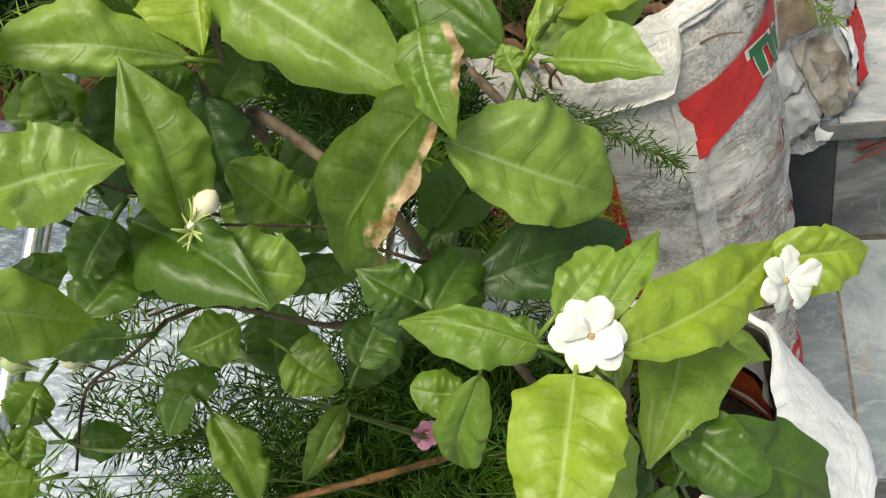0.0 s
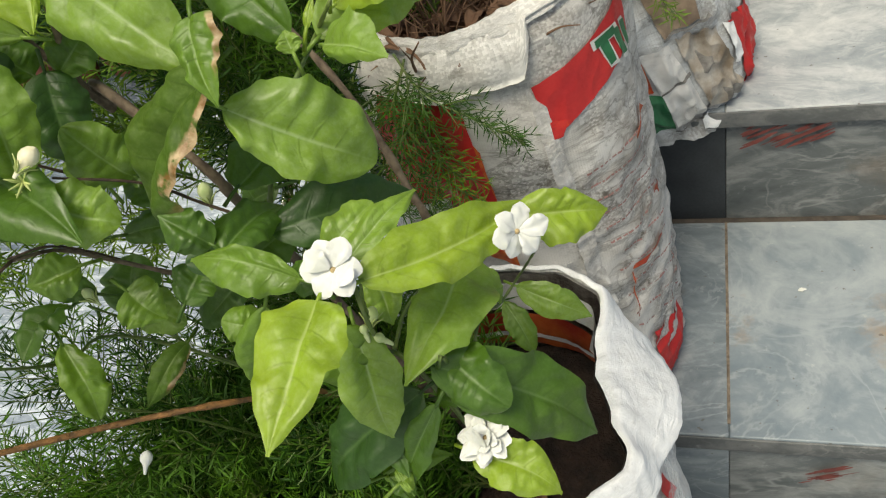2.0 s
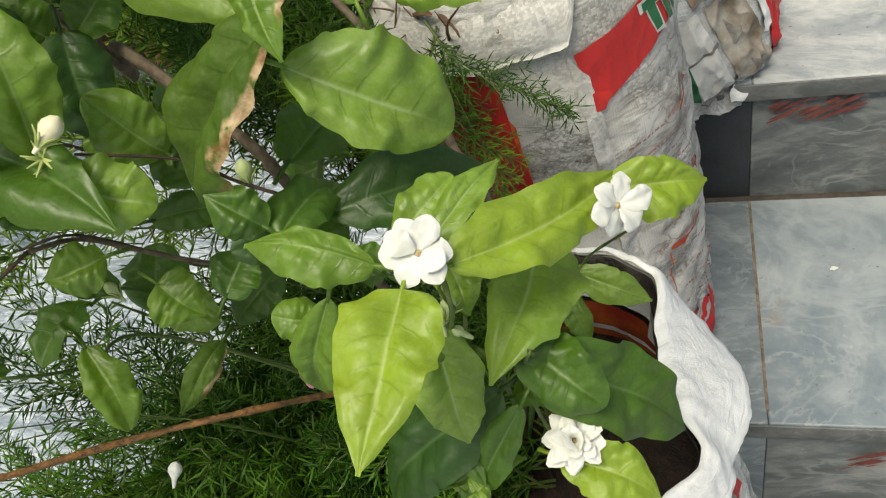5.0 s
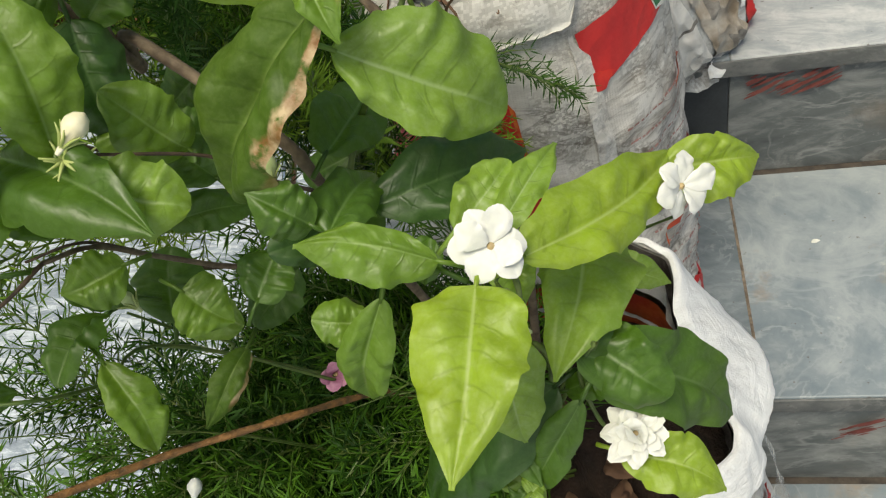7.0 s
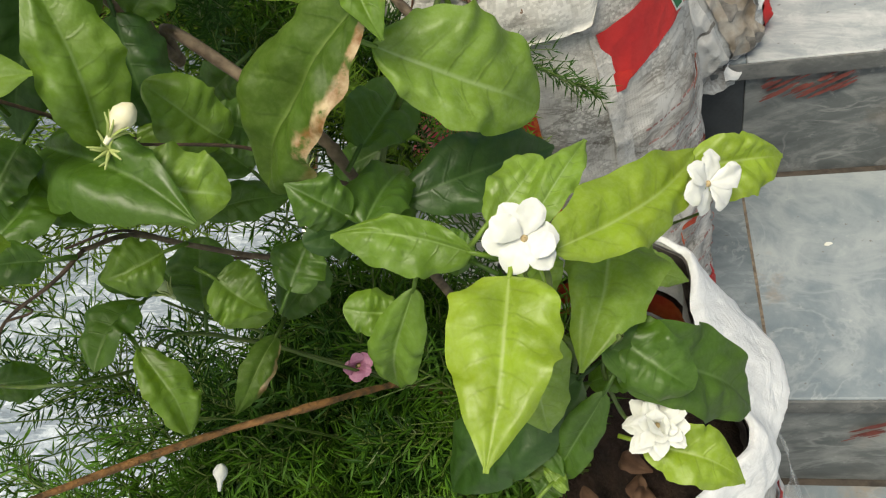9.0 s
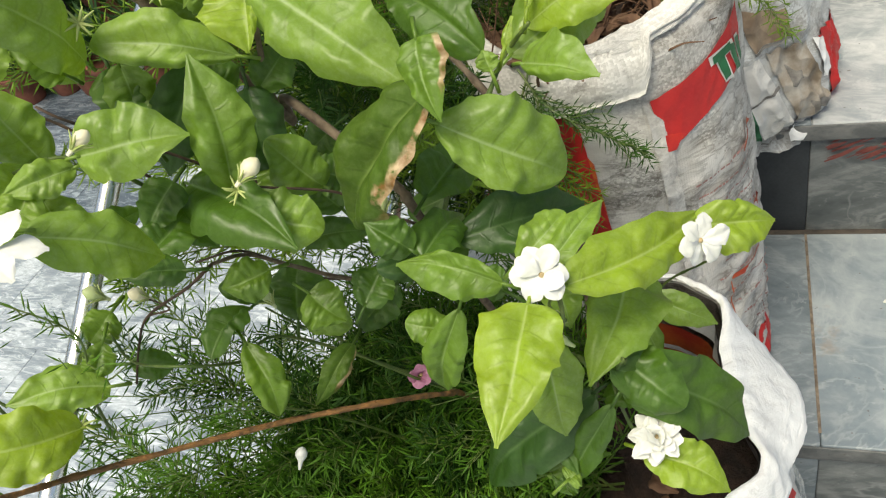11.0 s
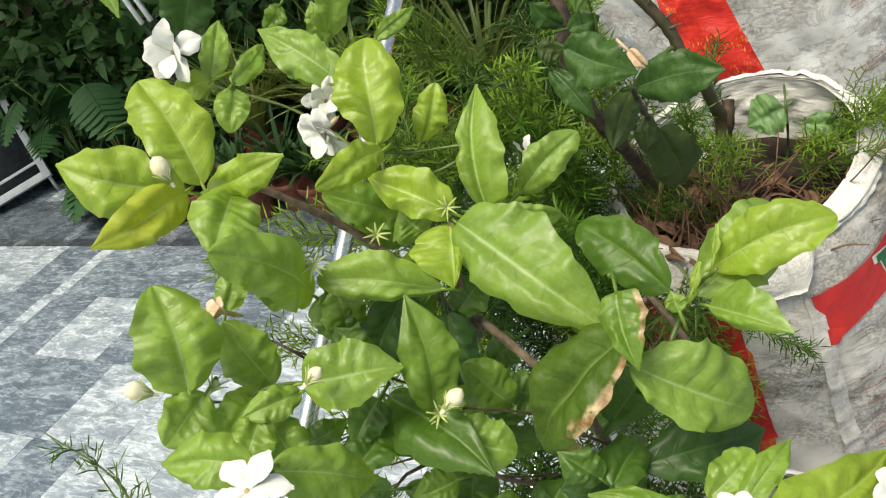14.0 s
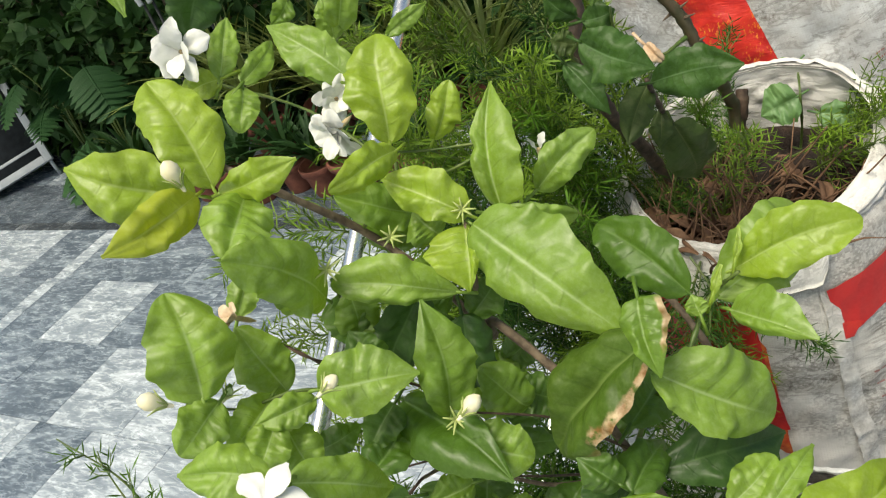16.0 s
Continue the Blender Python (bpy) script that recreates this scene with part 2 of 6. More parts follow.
def marble(name, low, mid, high, scale, turn, streak=3.0, rough=0.32, chips=0.0, wear=0.0, polish=1.5):
    """Grey marble: cloudy streaks at three sizes, broken bright veins, specks and wear; each slab shifted by chance."""
    n = Nodes(name)
    where = n.add("ShaderNodeVectorMath")
    where.operation = "ADD"
    n.put(n.coords("Object"), where.inputs[0])
    n.put(n.math("MULTIPLY", n.chance(), 9.0), where.inputs[1])
    flow = n.moved(where.outputs[0], (scale, scale * streak, scale * 2), turn)
    cloud = n.noise(flow, 1.3, 8.0, 0.66, 1.4)
    fine = n.noise(flow, 6.0, 6.0, 0.7, 0.8)
    lines = n.math("ABSOLUTE", n.math("SUBTRACT", n.noise(flow, 1.6, 5.0, 0.55, 1.8), 0.5))
    body = n.math("ADD", n.math("MULTIPLY", cloud, 0.62), n.math("MULTIPLY", fine, 0.38))
    col = n.mix(n.ramp(body, 0.38, 0.52), low, mid)
    col = n.mix(n.ramp(body, 0.50, 0.64), col, high)
    col = n.mix(n.math("MULTIPLY", n.math("MULTIPLY", n.ramp(lines, 0.024, 0.0), n.ramp(n.noise(where.outputs[0], 5.0), 0.42, 0.56)), 0.7), col, high)
    if chips:
        run = n.moved(where.outputs[0], (7, 26, 20), (0, 0, turn[2] + 12))
        fleck = n.ramp(n.noise(run, chips, 3.0, 0.6, 0.6), 0.56, 0.64)
        dark = n.ramp(n.noise(run, chips * 0.8, 3.0, 0.6, 0.9), 0.45, 0.36)
        col = n.mix(n.math("MULTIPLY", dark, 0.55), col, low)
        col = n.mix(n.math("MULTIPLY", fleck, 0.6), col, high)
    if wear:
        rust = n.math("MULTIPLY", n.ramp(n.noise(where.outputs[0], 7.0, 6.0, 0.65), 0.58, 0.72), wear)
        col = n.mix(rust, col, (0.30, 0.21, 0.13))
        dust = n.ramp(n.noise(where.outputs[0], 55.0, 6.0, 0.7), 0.62, 0.75)
        col = n.mix(n.math("MULTIPLY", dust, 0.30), col, (0.62, 0.62, 0.60))
        spot = n.ramp(n.noise(where.outputs[0], 120.0, 2.0, 0.5), 0.72, 0.76)
        col = n.mix(n.math("MULTIPLY", spot, 0.7), col, (0.10, 0.085, 0.07))
    grain = n.noise(where.outputs[0], 240.0, 3.0)
    n.bump(n.math("ADD", cloud, n.math("MULTIPLY", grain, 0.4)), 0.14, 0.002)
    return n.set(Base_Color=col, Roughness=n.ramp(fine, 0.3, 0.7, rough, rough + 0.2), IOR=polish)


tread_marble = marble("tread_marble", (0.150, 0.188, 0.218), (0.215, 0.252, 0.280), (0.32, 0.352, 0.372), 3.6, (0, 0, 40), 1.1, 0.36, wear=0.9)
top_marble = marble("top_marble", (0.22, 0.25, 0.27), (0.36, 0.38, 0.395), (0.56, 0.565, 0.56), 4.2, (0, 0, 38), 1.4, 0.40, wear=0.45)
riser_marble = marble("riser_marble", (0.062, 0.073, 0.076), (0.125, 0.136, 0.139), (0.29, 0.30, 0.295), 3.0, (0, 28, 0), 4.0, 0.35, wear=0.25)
# Unpolished slab fronts; the weaker skylight on them is darkened in too.
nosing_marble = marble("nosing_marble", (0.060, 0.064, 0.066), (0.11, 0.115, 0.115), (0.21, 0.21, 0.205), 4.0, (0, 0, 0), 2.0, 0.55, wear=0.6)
edge_marble = marble("edge_marble", (0.115, 0.14, 0.16), (0.185, 0.215, 0.235), (0.31, 0.335, 0.35), 4.0, (0, 0, 60), 2.0, 0.36, wear=0.5)
# The two tile tones also carry the yard's darker and brighter daylight.
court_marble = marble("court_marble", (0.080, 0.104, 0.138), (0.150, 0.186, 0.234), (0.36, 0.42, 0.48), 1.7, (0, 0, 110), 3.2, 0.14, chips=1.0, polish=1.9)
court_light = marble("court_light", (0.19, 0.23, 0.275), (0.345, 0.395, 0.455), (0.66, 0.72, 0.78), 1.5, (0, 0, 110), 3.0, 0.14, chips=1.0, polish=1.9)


def steel():
    n = Nodes("brushed_steel")
    grain = n.noise(n.moved(n.coords("Object"), (300, 6, 300)), 1.0, 3.0)
    n.bump(grain, 0.05, 0.0005)
    return n.set(Base_Color=(0.94, 0.93, 0.91), Metallic=1.0, Roughness=n.ramp(grain, 0.3, 0.7, 0.20, 0.34))


def woven(name, dirt=0.5, tint=(0.74, 0.73, 0.71), relief=0.7, weave=1.0, ribbons=390.0, grime=0.0, drag=3.5):
    """White woven plastic: a fine weave of flat ribbons, each a little different, with wrinkles, grey dirt and stains."""
    n = Nodes(name)
    uv = n.coords("UV")
    place = n.coords("Object")
    cell = n.add("ShaderNodeTexVoronoi", Vector=n.moved(uv, (1, 1.35, 1)), Scale=ribbons, Randomness=0.12)
    one = n.add("ShaderNodeRGBToBW", Color=cell.outputs["Color"]).outputs[0]
    gap = n.ramp(cell.outputs["Distance"], 0.42, 0.62)
    big = n.noise(place, 8.0, 5.0, 0.6)
    mid = n.noise(n.moved(place, (1, 1, 0.5 + 0.5 * drag)), 26.0, 6.0, 0.68)
    wrinkle = n.noise(n.moved(place, (1, 1, drag)), 34.0, 4.0, 0.6, 0.8)
    soil = n.math("MULTIPLY", n.ramp(big, 0.36, 0.62), n.ramp(mid, 0.40, 0.62))
    worn = n.math("MULTIPLY", n.ramp(one, 0.38, 0.62), n.ramp(n.noise(place, 16.0, 4.0, 0.6), 0.44, 0.60))
    blot = n.math("MULTIPLY", n.ramp(n.noise(place, 48.0, 5.0, 0.7), 0.60, 0.68), n.ramp(big, 0.42, 0.56))
    col = n.mix(n.math("MULTIPLY", gap, 0.22 * weave), tint, tuple(c * 0.55 for c in tint))
    col = n.mix(n.math("MULTIPLY", worn, min(1.0, dirt * 0.55)), col, (0.15, 0.145, 0.135))
    col = n.mix(n.math("MULTIPLY", soil, min(1.0, dirt * 0.75)), col, (0.23, 0.205, 0.18))
    col = n.mix(n.math("MULTIPLY", blot, min(1.0, dirt * 0.9)), col, (0.10, 0.085, 0.065))
    if grime:
        run = n.noise(n.moved(place, (1, 1, 2.6), (38, 20, 0)), 17.0, 5.0, 0.62, 1.2)
        line = n.ramp(n.math("ABSOLUTE", n.math("SUBTRACT", run, 0.5)), 0.045, 0.0)
        col = n.mix(n.math("MULTIPLY", n.math("MULTIPLY", line, n.ramp(big, 0.40, 0.56)), grime), col, (0.10, 0.085, 0.07))
        earth = n.math("MULTIPLY", n.ramp(n.noise(place, 11.0, 5.0, 0.65), 0.56, 0.70), grime * 0.8)
        col = n.mix(earth, col, (0.26, 0.21, 0.155))
    high = n.math("ADD", n.math("MULTIPLY", gap, -0.25 * weave), n.math("ADD", n.math("MULTIPLY", mid, 0.35), n.math("MULTIPLY", wrinkle, relief)))
    n.bump(high, 0.55, 0.0035)
    return n.set(Base_Color=col, Roughness=n.ramp(mid, 0.3, 0.7, 0.36, 0.58))


def scuffed(name):
    """Red print worn through in fine flecks to orange, yellow and the white ribbon below."""
    n = Nodes(name)
    place = n.coords("Object")
    big, fleck = n.noise(place, 22.0, 3.0), n.noise(n.moved(place, (1, 1, 0.45)), 330.0, 3.0, 0.7)
    col = n.mix(n.ramp(n.noise(place, 60.0), 0.35, 0.65), (0.42, 0.012, 0.012), (0.60, 0.028, 0.016))
    col = n.mix(n.math("MULTIPLY", n.ramp(fleck, 0.56, 0.62), n.ramp(big, 0.44, 0.60)), col, (0.66, 0.20, 0.02))
    col = n.mix(n.math("MULTIPLY", n.ramp(fleck, 0.66, 0.70), n.ramp(big, 0.50, 0.64)), col, (0.72, 0.52, 0.10))
    n.bump(n.noise(n.moved(place, (1, 1, 3.5)), 34.0, 4.0, 0.6, 0.8), 0.4, 0.0035)
    return n.set(Base_Color=col, Roughness=n.ramp(fleck, 0.3, 0.7, 0.42, 0.6))


def clear_film():
    n = Nodes("plastic_clear")
    place = n.coords("Object")
    crinkle = n.noise(place, 70.0, 4.0, 0.6, 1.5)
    n.bump(crinkle, 0.8, 0.004)
    return n.set(Base_Color=(0.80, 0.80, 0.78), Roughness=0.25, Alpha=n.ramp(crinkle, 0.35, 0.65, 0.15, 0.6))


plastic_clear = clear_film()
print_scuffed = scuffed("print_scuffed")
steel_mat = steel()
sack_white = woven("sack_white", 0.22, (0.88, 0.88, 0.88), 1.1, 0.12)
sack_cuff = woven("sack_cuff", 0.55, (0.72, 0.705, 0.68), 0.8, 0.3)
sack_worn = woven("sack_worn", 0.95, (0.635, 0.615, 0.59), 0.7, 0.6, 400.0, 0.6)
sack_tall = woven("sack_tall", 0.80, (0.55, 0.565, 0.575), 0.45, 0.6, 430.0, 0.45, drag=1.3)
print_faded = plain("print_faded", (0.30, 0.022, 0.012), (0.46, 0.11, 0.02), 28.0, 0.55, bumpy=0.2)
# Soil-stained plastic taken near black: the shade inside the sack is in its colour.
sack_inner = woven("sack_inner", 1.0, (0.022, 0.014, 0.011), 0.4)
sack_liner = woven("sack_liner", 0.35, (0.78, 0.76, 0.75), 1.2, 0.15)


# ---- small builders ----
def part(name, bm, material, parent, label="", smooth=True):
    """Links a bmesh as one mesh object under a thing or a part."""
    me = bpy.data.meshes.new(name)
    bm.to_mesh(me)
    bm.free()
    for m in material if isinstance(material, (list, tuple)) else [material]:
        me.materials.append(m)
    if smooth:
        for p in me.polygons:
            p.use_smooth = True
    ob = new(name, me)
    ob.parent = parent
    return tagged(ob, label) if label else ob


def thing(name, label, category, group="", at=(0, 0, 0), kind=""):
    ob = new(name)
    ob.location = at
    ob.empty_display_size = 0.05
    return tagged(ob, label, category, group, kind)


def local(ob, p):
    return Vector(p) - ob.location


def box_into(bm, low, high, bevel=0.0):
    got = bmesh.ops.create_cube(bm, size=1.0)["verts"]
    for v in got:
        v.co = [lo + (c + 0.5) * (hi - lo) for c, lo, hi in zip(v.co, low, high)]
    if bevel:
        edges = list({e for v in got for e in v.link_edges})
        bmesh.ops.bevel(bm, geom=edges, offset=bevel, segments=2, profile=0.7, affect="EDGES")


def box(low, high, bevel=0.0):
    bm = bmesh.new()
    box_into(bm, low, high, bevel)
    return bm


def grid_into(bm, rows, uvs=None, closed=False, mat=0):
    """Skins a grid of points; closed: each row is a ring."""
    layer = bm.loops.layers.uv.verify()
    verts = [[bm.verts.new(p) for p in row] for row in rows]
    wide = len(rows[0])
    for i in range(len(rows) - 1):
        for j in range(wide if closed else wide - 1):
            k = (j + 1) % wide
            f = bm.faces.new((verts[i][j], verts[i][k], verts[i + 1][k], verts[i + 1][j]))
            f.material_index = mat
            if uvs:
                for loop, (a, b) in zip(f.loops, ((i, j), (i, j + 1), (i + 1, j + 1), (i + 1, j))):
                    loop[layer].uv = uvs(a, b)
    return verts


def smooth_line(points, steps=6):
    """Points along a smooth curve through the given ones."""
    p = [Vector(q) for q in points]
    if len(p) == 2:
        return [p[0].lerp(p[1], i / steps) for i in range(steps + 1)]
    p = [2 * p[0] - p[1]] + p + [2 * p[-1] - p[-2]]
    line = []
    for i in range(1, len(p) - 2):
        a, b, c, d = p[i - 1 : i + 3]
        for s in range(steps):
            t = s / steps
            line.append(0.5 * (2 * b + (c - a) * t + (2 * a - 5 * b + 4 * c - d) * t * t + (3 * b - a - 3 * c + d) * t**3))
    line.append(p[-2])
    return line


def tube_into(bm, line, radii, sides=7, knots=0.0, mat=0):
    """A tapered, knotty round stem along a line."""
    rings = []
    normal = Vector((0.3, 0.5, 0.81))
    for i, p in enumerate(line):
        ahead = (line[min(i + 1, len(line) - 1)] - line[max(i - 1, 0)]).normalized()
        side = ahead.cross(normal)
        side = side.normalized() if side.length > 1e-4 else ahead.orthogonal().normalized()
        up = side.cross(ahead)
        normal = up
        r = radii[0] + (radii[1] - radii[0]) * i / max(1, len(line) - 1)
        r *= 1 + knots * (0.5 * math.sin(i * 2.1) + (0.9 if i % 7 == 3 else 0))
        rings.append([p + (side * math.cos(a) + up * math.sin(a)) * r for a in [math.tau * k / sides for k in range(sides)]])
    verts = grid_into(bm, rings, closed=True, mat=mat)
    for ring in (verts[0][::-1], verts[-1]):
        bm.faces.new(ring).material_index = mat


def tube(line, radii, sides=7, knots=0.0):
    bm = bmesh.new()
    tube_into(bm, line, radii, sides, knots)
    return bm


def lathe(profile, sides=24, wobble=0.0, seed=0):
    bm = bmesh.new()
    rows = []
    for r, z in profile:
        rows.append([(r * math.cos(a) * (1 + wobble * math.sin(3 * a + seed)), r * math.sin(a), z) for a in [math.tau * k / sides for k in range(sides)]])
    grid_into(bm, rows, lambda i, j: (j / sides, i / len(rows)), closed=True)
    return bm


grout_brown = plain("grout_brown", (0.10, 0.078, 0.058), (0.27, 0.215, 0.165), 90.0, 0.9, bumpy=0.5)
seam_dark = plain("seam_dark", (0.030, 0.025, 0.021), (0.085, 0.068, 0.054), 40.0, 0.9, bumpy=0.6)

# ---- stairs ----
RISE, GOING, NOSE_Y = 0.175, 0.322, 0.472
LEFT, STRIP, RIGHT = -0.36, 0.108, 1.35
COURT = -1.65
stairs = thing("stairs", "grey marble outdoor stairs with dark edge slabs", "stairs", kind="structure")
for k in range(-3, 4):
    y0, z0 = NOSE_Y + k * GOING, k * RISE
    tread = top_marble if k == 1 else tread_marble
    for name, x0, x1, m in (("edge_tread", LEFT, STRIP - 0.0002, edge_marble), ("tread", STRIP + 0.0002, RIGHT, tread)):
        part(name, box((x0, y0 - 0.006, z0 - 0.022), (x1, y0 + GOING - 0.001, z0), 0.0025), m, stairs)
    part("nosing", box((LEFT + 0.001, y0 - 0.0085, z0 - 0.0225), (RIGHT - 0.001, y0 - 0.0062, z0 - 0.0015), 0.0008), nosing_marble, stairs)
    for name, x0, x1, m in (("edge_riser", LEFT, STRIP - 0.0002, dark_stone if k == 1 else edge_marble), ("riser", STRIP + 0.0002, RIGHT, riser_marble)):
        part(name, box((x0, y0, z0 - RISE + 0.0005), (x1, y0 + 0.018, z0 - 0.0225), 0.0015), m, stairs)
    # Thin dark strip where each tread meets the riser behind it.
    part("seam_line", box((LEFT + 0.002, y0 + GOING - 0.0075, z0 - 0.001), (RIGHT - 0.002, y0 + GOING + 0.001, z0 + 0.0011), 0.0004), seam_dark, stairs)
    part("grout", box((STRIP - 0.0016, y0 + 0.010, z0 - 0.018), (STRIP + 0.0016, y0 + GOING - 0.006, z0 + 0.0005), 0.0003), grout_brown, stairs)
    part("joint", box((LEFT, y0 + 0.012, z0 - RISE - 0.001), (RIGHT, y0 + GOING + 0.012, z0 - 0.0215)), mortar, stairs)
bm = bmesh.new()
box_into(bm, (LEFT, NOSE_Y - 3 * GOING + 0.02, COURT), (RIGHT, NOSE_Y + 4 * GOING, -3 * RISE - RISE - 0.002))
box_into(bm, (LEFT, NOSE_Y + 4 * GOING - 0.02, -4 * RISE), (RIGHT, NOSE_Y + 4 * GOING + 2.4, 3 * RISE - 0.001))
part("base", bm, mortar, stairs, smooth=False)

paint_red = plain("paint_red", (0.15, 0.035, 0.030), (0.26, 0.07, 0.055), 60.0, 0.7, bumpy=0.1)
smear_r = random.Random(2)


def paint_smear(x, y, z, count, long):
    """Old red paint wiped across a riser in slanting strokes."""
    bm = bmesh.new()
    for k in range(count):
        cx, cz = x + smear_r.uniform(0, long), z + smear_r.uniform(-0.012, 0.018)
        ln, wd = smear_r.uniform(0.008, 0.032), smear_r.uniform(0.0008, 0.0026)
        rows = []
        for i in range(7):
            u = i / 6
            half = wd * (0.4 + 0.6 * math.sin(math.pi * u)) * smear_r.uniform(0.7, 1.2)
            rows.append([(cx + ln * u, y - 0.00025 * k, cz + 0.5 * ln * u + s * half) for s in (-1, 1)])
        grid_into(bm, rows)
    part("paint_smear", bm, paint_red, stairs, "old red paint smears")


paint_smear(0.118, NOSE_Y + GOING - 0.0025, RISE - 0.045, 34, 0.085)
paint_smear(0.175, NOSE_Y - 0.0025, -0.075, 14, 0.03)

# ---- steel stair rail ----
railing = thing("stair_railing", "brushed stainless steel stair railing with round bars", "railing", kind="structure")
for name, x0, z0, drift, r in (("handrail", -0.294, 0.681, -0.028, 0.0056), ("mid_rail", -0.275, 0.294, 0.023, 0.0060)):
    line = [Vector((x0 + drift * (y - 0.4), y, z0 + 0.561 * (y - 0.4))) for y in (-0.75, 0.2, 1.0, 2.1)]
    part(name, tube(smooth_line(line, 4), (r, r), 16), steel_mat, railing)
for y in (-0.70, 2.02):
    z = math.floor((y - NOSE_Y) / GOING) * RISE
    x = -0.294 - 0.028 * (y - 0.4)
    part("post", tube([Vector((x, y, z)), Vector((x, y, 0.681 + 0.561 * (y - 0.4)))], (0.014, 0.014), 16), steel_mat, railing)


# ---- woven sacks ----
def round_table(table, turn):
    """A value that runs smoothly through (degrees, value) pairs all the way round."""
    turn %= 360
    for (a, p), (b, q) in zip(table, table[1:] + [(table[0][0] + 360, table[0][1])]):
        at = turn if turn >= table[0][0] else turn + 360
        if a <= at <= b:
            t = (at - a) / (b - a)
            t = t + 0.5 * (t * t * (3 - 2 * t) - t)
            return p + (q - p) * t
    return table[0][1]


def sack_shape(base, rim, height, low, high, tilt=0.0, tilt_at=0.0, crumple=0.006, seed=0.0, belly=0.06, plan=None, slump=0.0, pleat=0.0, plan_from=0.78):
    """Gives a function from (turn, share of the height) to a point on a sack's skin."""

    def point(a, v, out=0.0):
        rx = low[0] + (high[0] - low[0]) * v + belly * low[0] * math.sin(math.pi * min(1, max(0, v)) ** 0.8)
        ry = low[1] + (high[1] - low[1]) * v + belly * low[1] * math.sin(math.pi * min(1, max(0, v)) ** 0.8)
        if plan:
            share = max(0.0, (v - plan_from) / (1 - plan_from)) ** 1.5
            mouth = round_table(plan, math.degrees(a))
            rx, ry = rx + (mouth - rx) * share, ry + (mouth - ry) * share
        square = 1 + 0.10 * (1 - v) * (abs(math.sin(2 * a)) ** 2)
        c = Vector((base[0] + (rim[0] - base[0]) * v, base[1] + (rim[1] - base[1]) * v, 0))
        way = Vector((math.cos(a), math.sin(a), 0))
        q = Vector((way.x * 2.4 + seed, way.y * 2.4, v * 5.0))
        n1 = noise.noise(q) * crumple * 1.6
        n2 = noise.noise(q * 2.7 + Vector((5, 3, v * 6))) * crumple * 0.8
        fold = math.sin(v * 21 + 2.2 * math.sin(a * 2 + seed) + 3 * noise.noise(q)) * crumple * 0.28 * (1.1 - v)
        if seed > 12:
            n2 += 0.010 * max(0.0, 1 - v / 0.3) * (0.4 - abs(noise.noise(q * 4.0)) * 1.6)
        foot = 0.012 * min(1.0, max(0.0, 1 - v / 0.05)) ** 2 + 0.10 * max(0.0, -v)
        crease = 0.5 * crumple - 1.6 * crumple * abs(noise.noise(Vector((way.x * 3.1 + seed, way.y * 3.1, v * 9.0 + 2.0 * way.x))))
        crease += 0.3 * crumple - 1.0 * crumple * abs(noise.noise(Vector((way.x * 8 + seed, way.y * 8, v * 17.0))))
        if pleat:
            run = 0.5 * math.sin(v * 34 - a * 5.5 + 2.5 * noise.noise(q)) + 0.5 * math.sin(v * 61 - a * 7.0 + 3 * noise.noise(q * 1.7))
            crease -= pleat * max(0.0, 0.78 - v) * abs(run) ** 0.6
        calm = 1 - 0.8 * min(1.0, max(0.0, (v - 0.72) / 0.2))
        still = 1 - 0.85 * min(1.0, max(0.0, (v - 0.8) / 0.2)) if plan else 1.0
        n1 *= still
        lift = 0.55 * n1 + calm * (n2 + 0.6 * fold + crease) - foot + out
        z = base[2] + v * (height + tilt * math.cos(a - tilt_at) * v)
        z -= slump * max(0.0, v) ** 6 * max(0.0, math.cos(a - radians(214))) ** 0.6
        z += 0.014 * still * max(0.0, v) ** 10 * noise.noise(Vector((way.x * 2.6 + seed, way.y * 2.6, 0.5)))
        lift += 0.010 * still * max(0.0, v) ** 10 * noise.noise(Vector((way.x * 2.4, way.y * 2.4 + seed, 3.5)))
        return c + Vector((way.x * (rx * square + lift), way.y * (ry * square + lift), z))

    return point


def sack_body(point, rows=110, ring=176, bottom=0.0):
    """Outer skin, a turned-over cuff at the mouth, and the inner skin down to below the soil."""
    prof = [(bottom + (1 - bottom) * v / rows, 0.0) for v in range(rows + 1)]
    bm = bmesh.new()
    grid = []
    for v, out in prof:
        grid.append([point(math.tau * j / ring, v, out) for j in range(ring)])
    for k in range(1, 5):
        grid.append([point(math.tau * j / ring, 1.0, 0) + Vector((0, 0, 0.002 * math.sin(k * 0.8))) - 0.0008 * k * Vector((math.cos(math.tau * j / ring), math.sin(math.tau * j / ring), 0)) for j in range(ring)])
    grid_into(bm, grid, lambda i, j: (j / ring * 0.9, min(i, rows) / rows * 0.5), closed=True)
    bottom = [bm.verts.new(p) for p in grid[0]]
    bm.faces.new(bottom[::-1])
    return bm


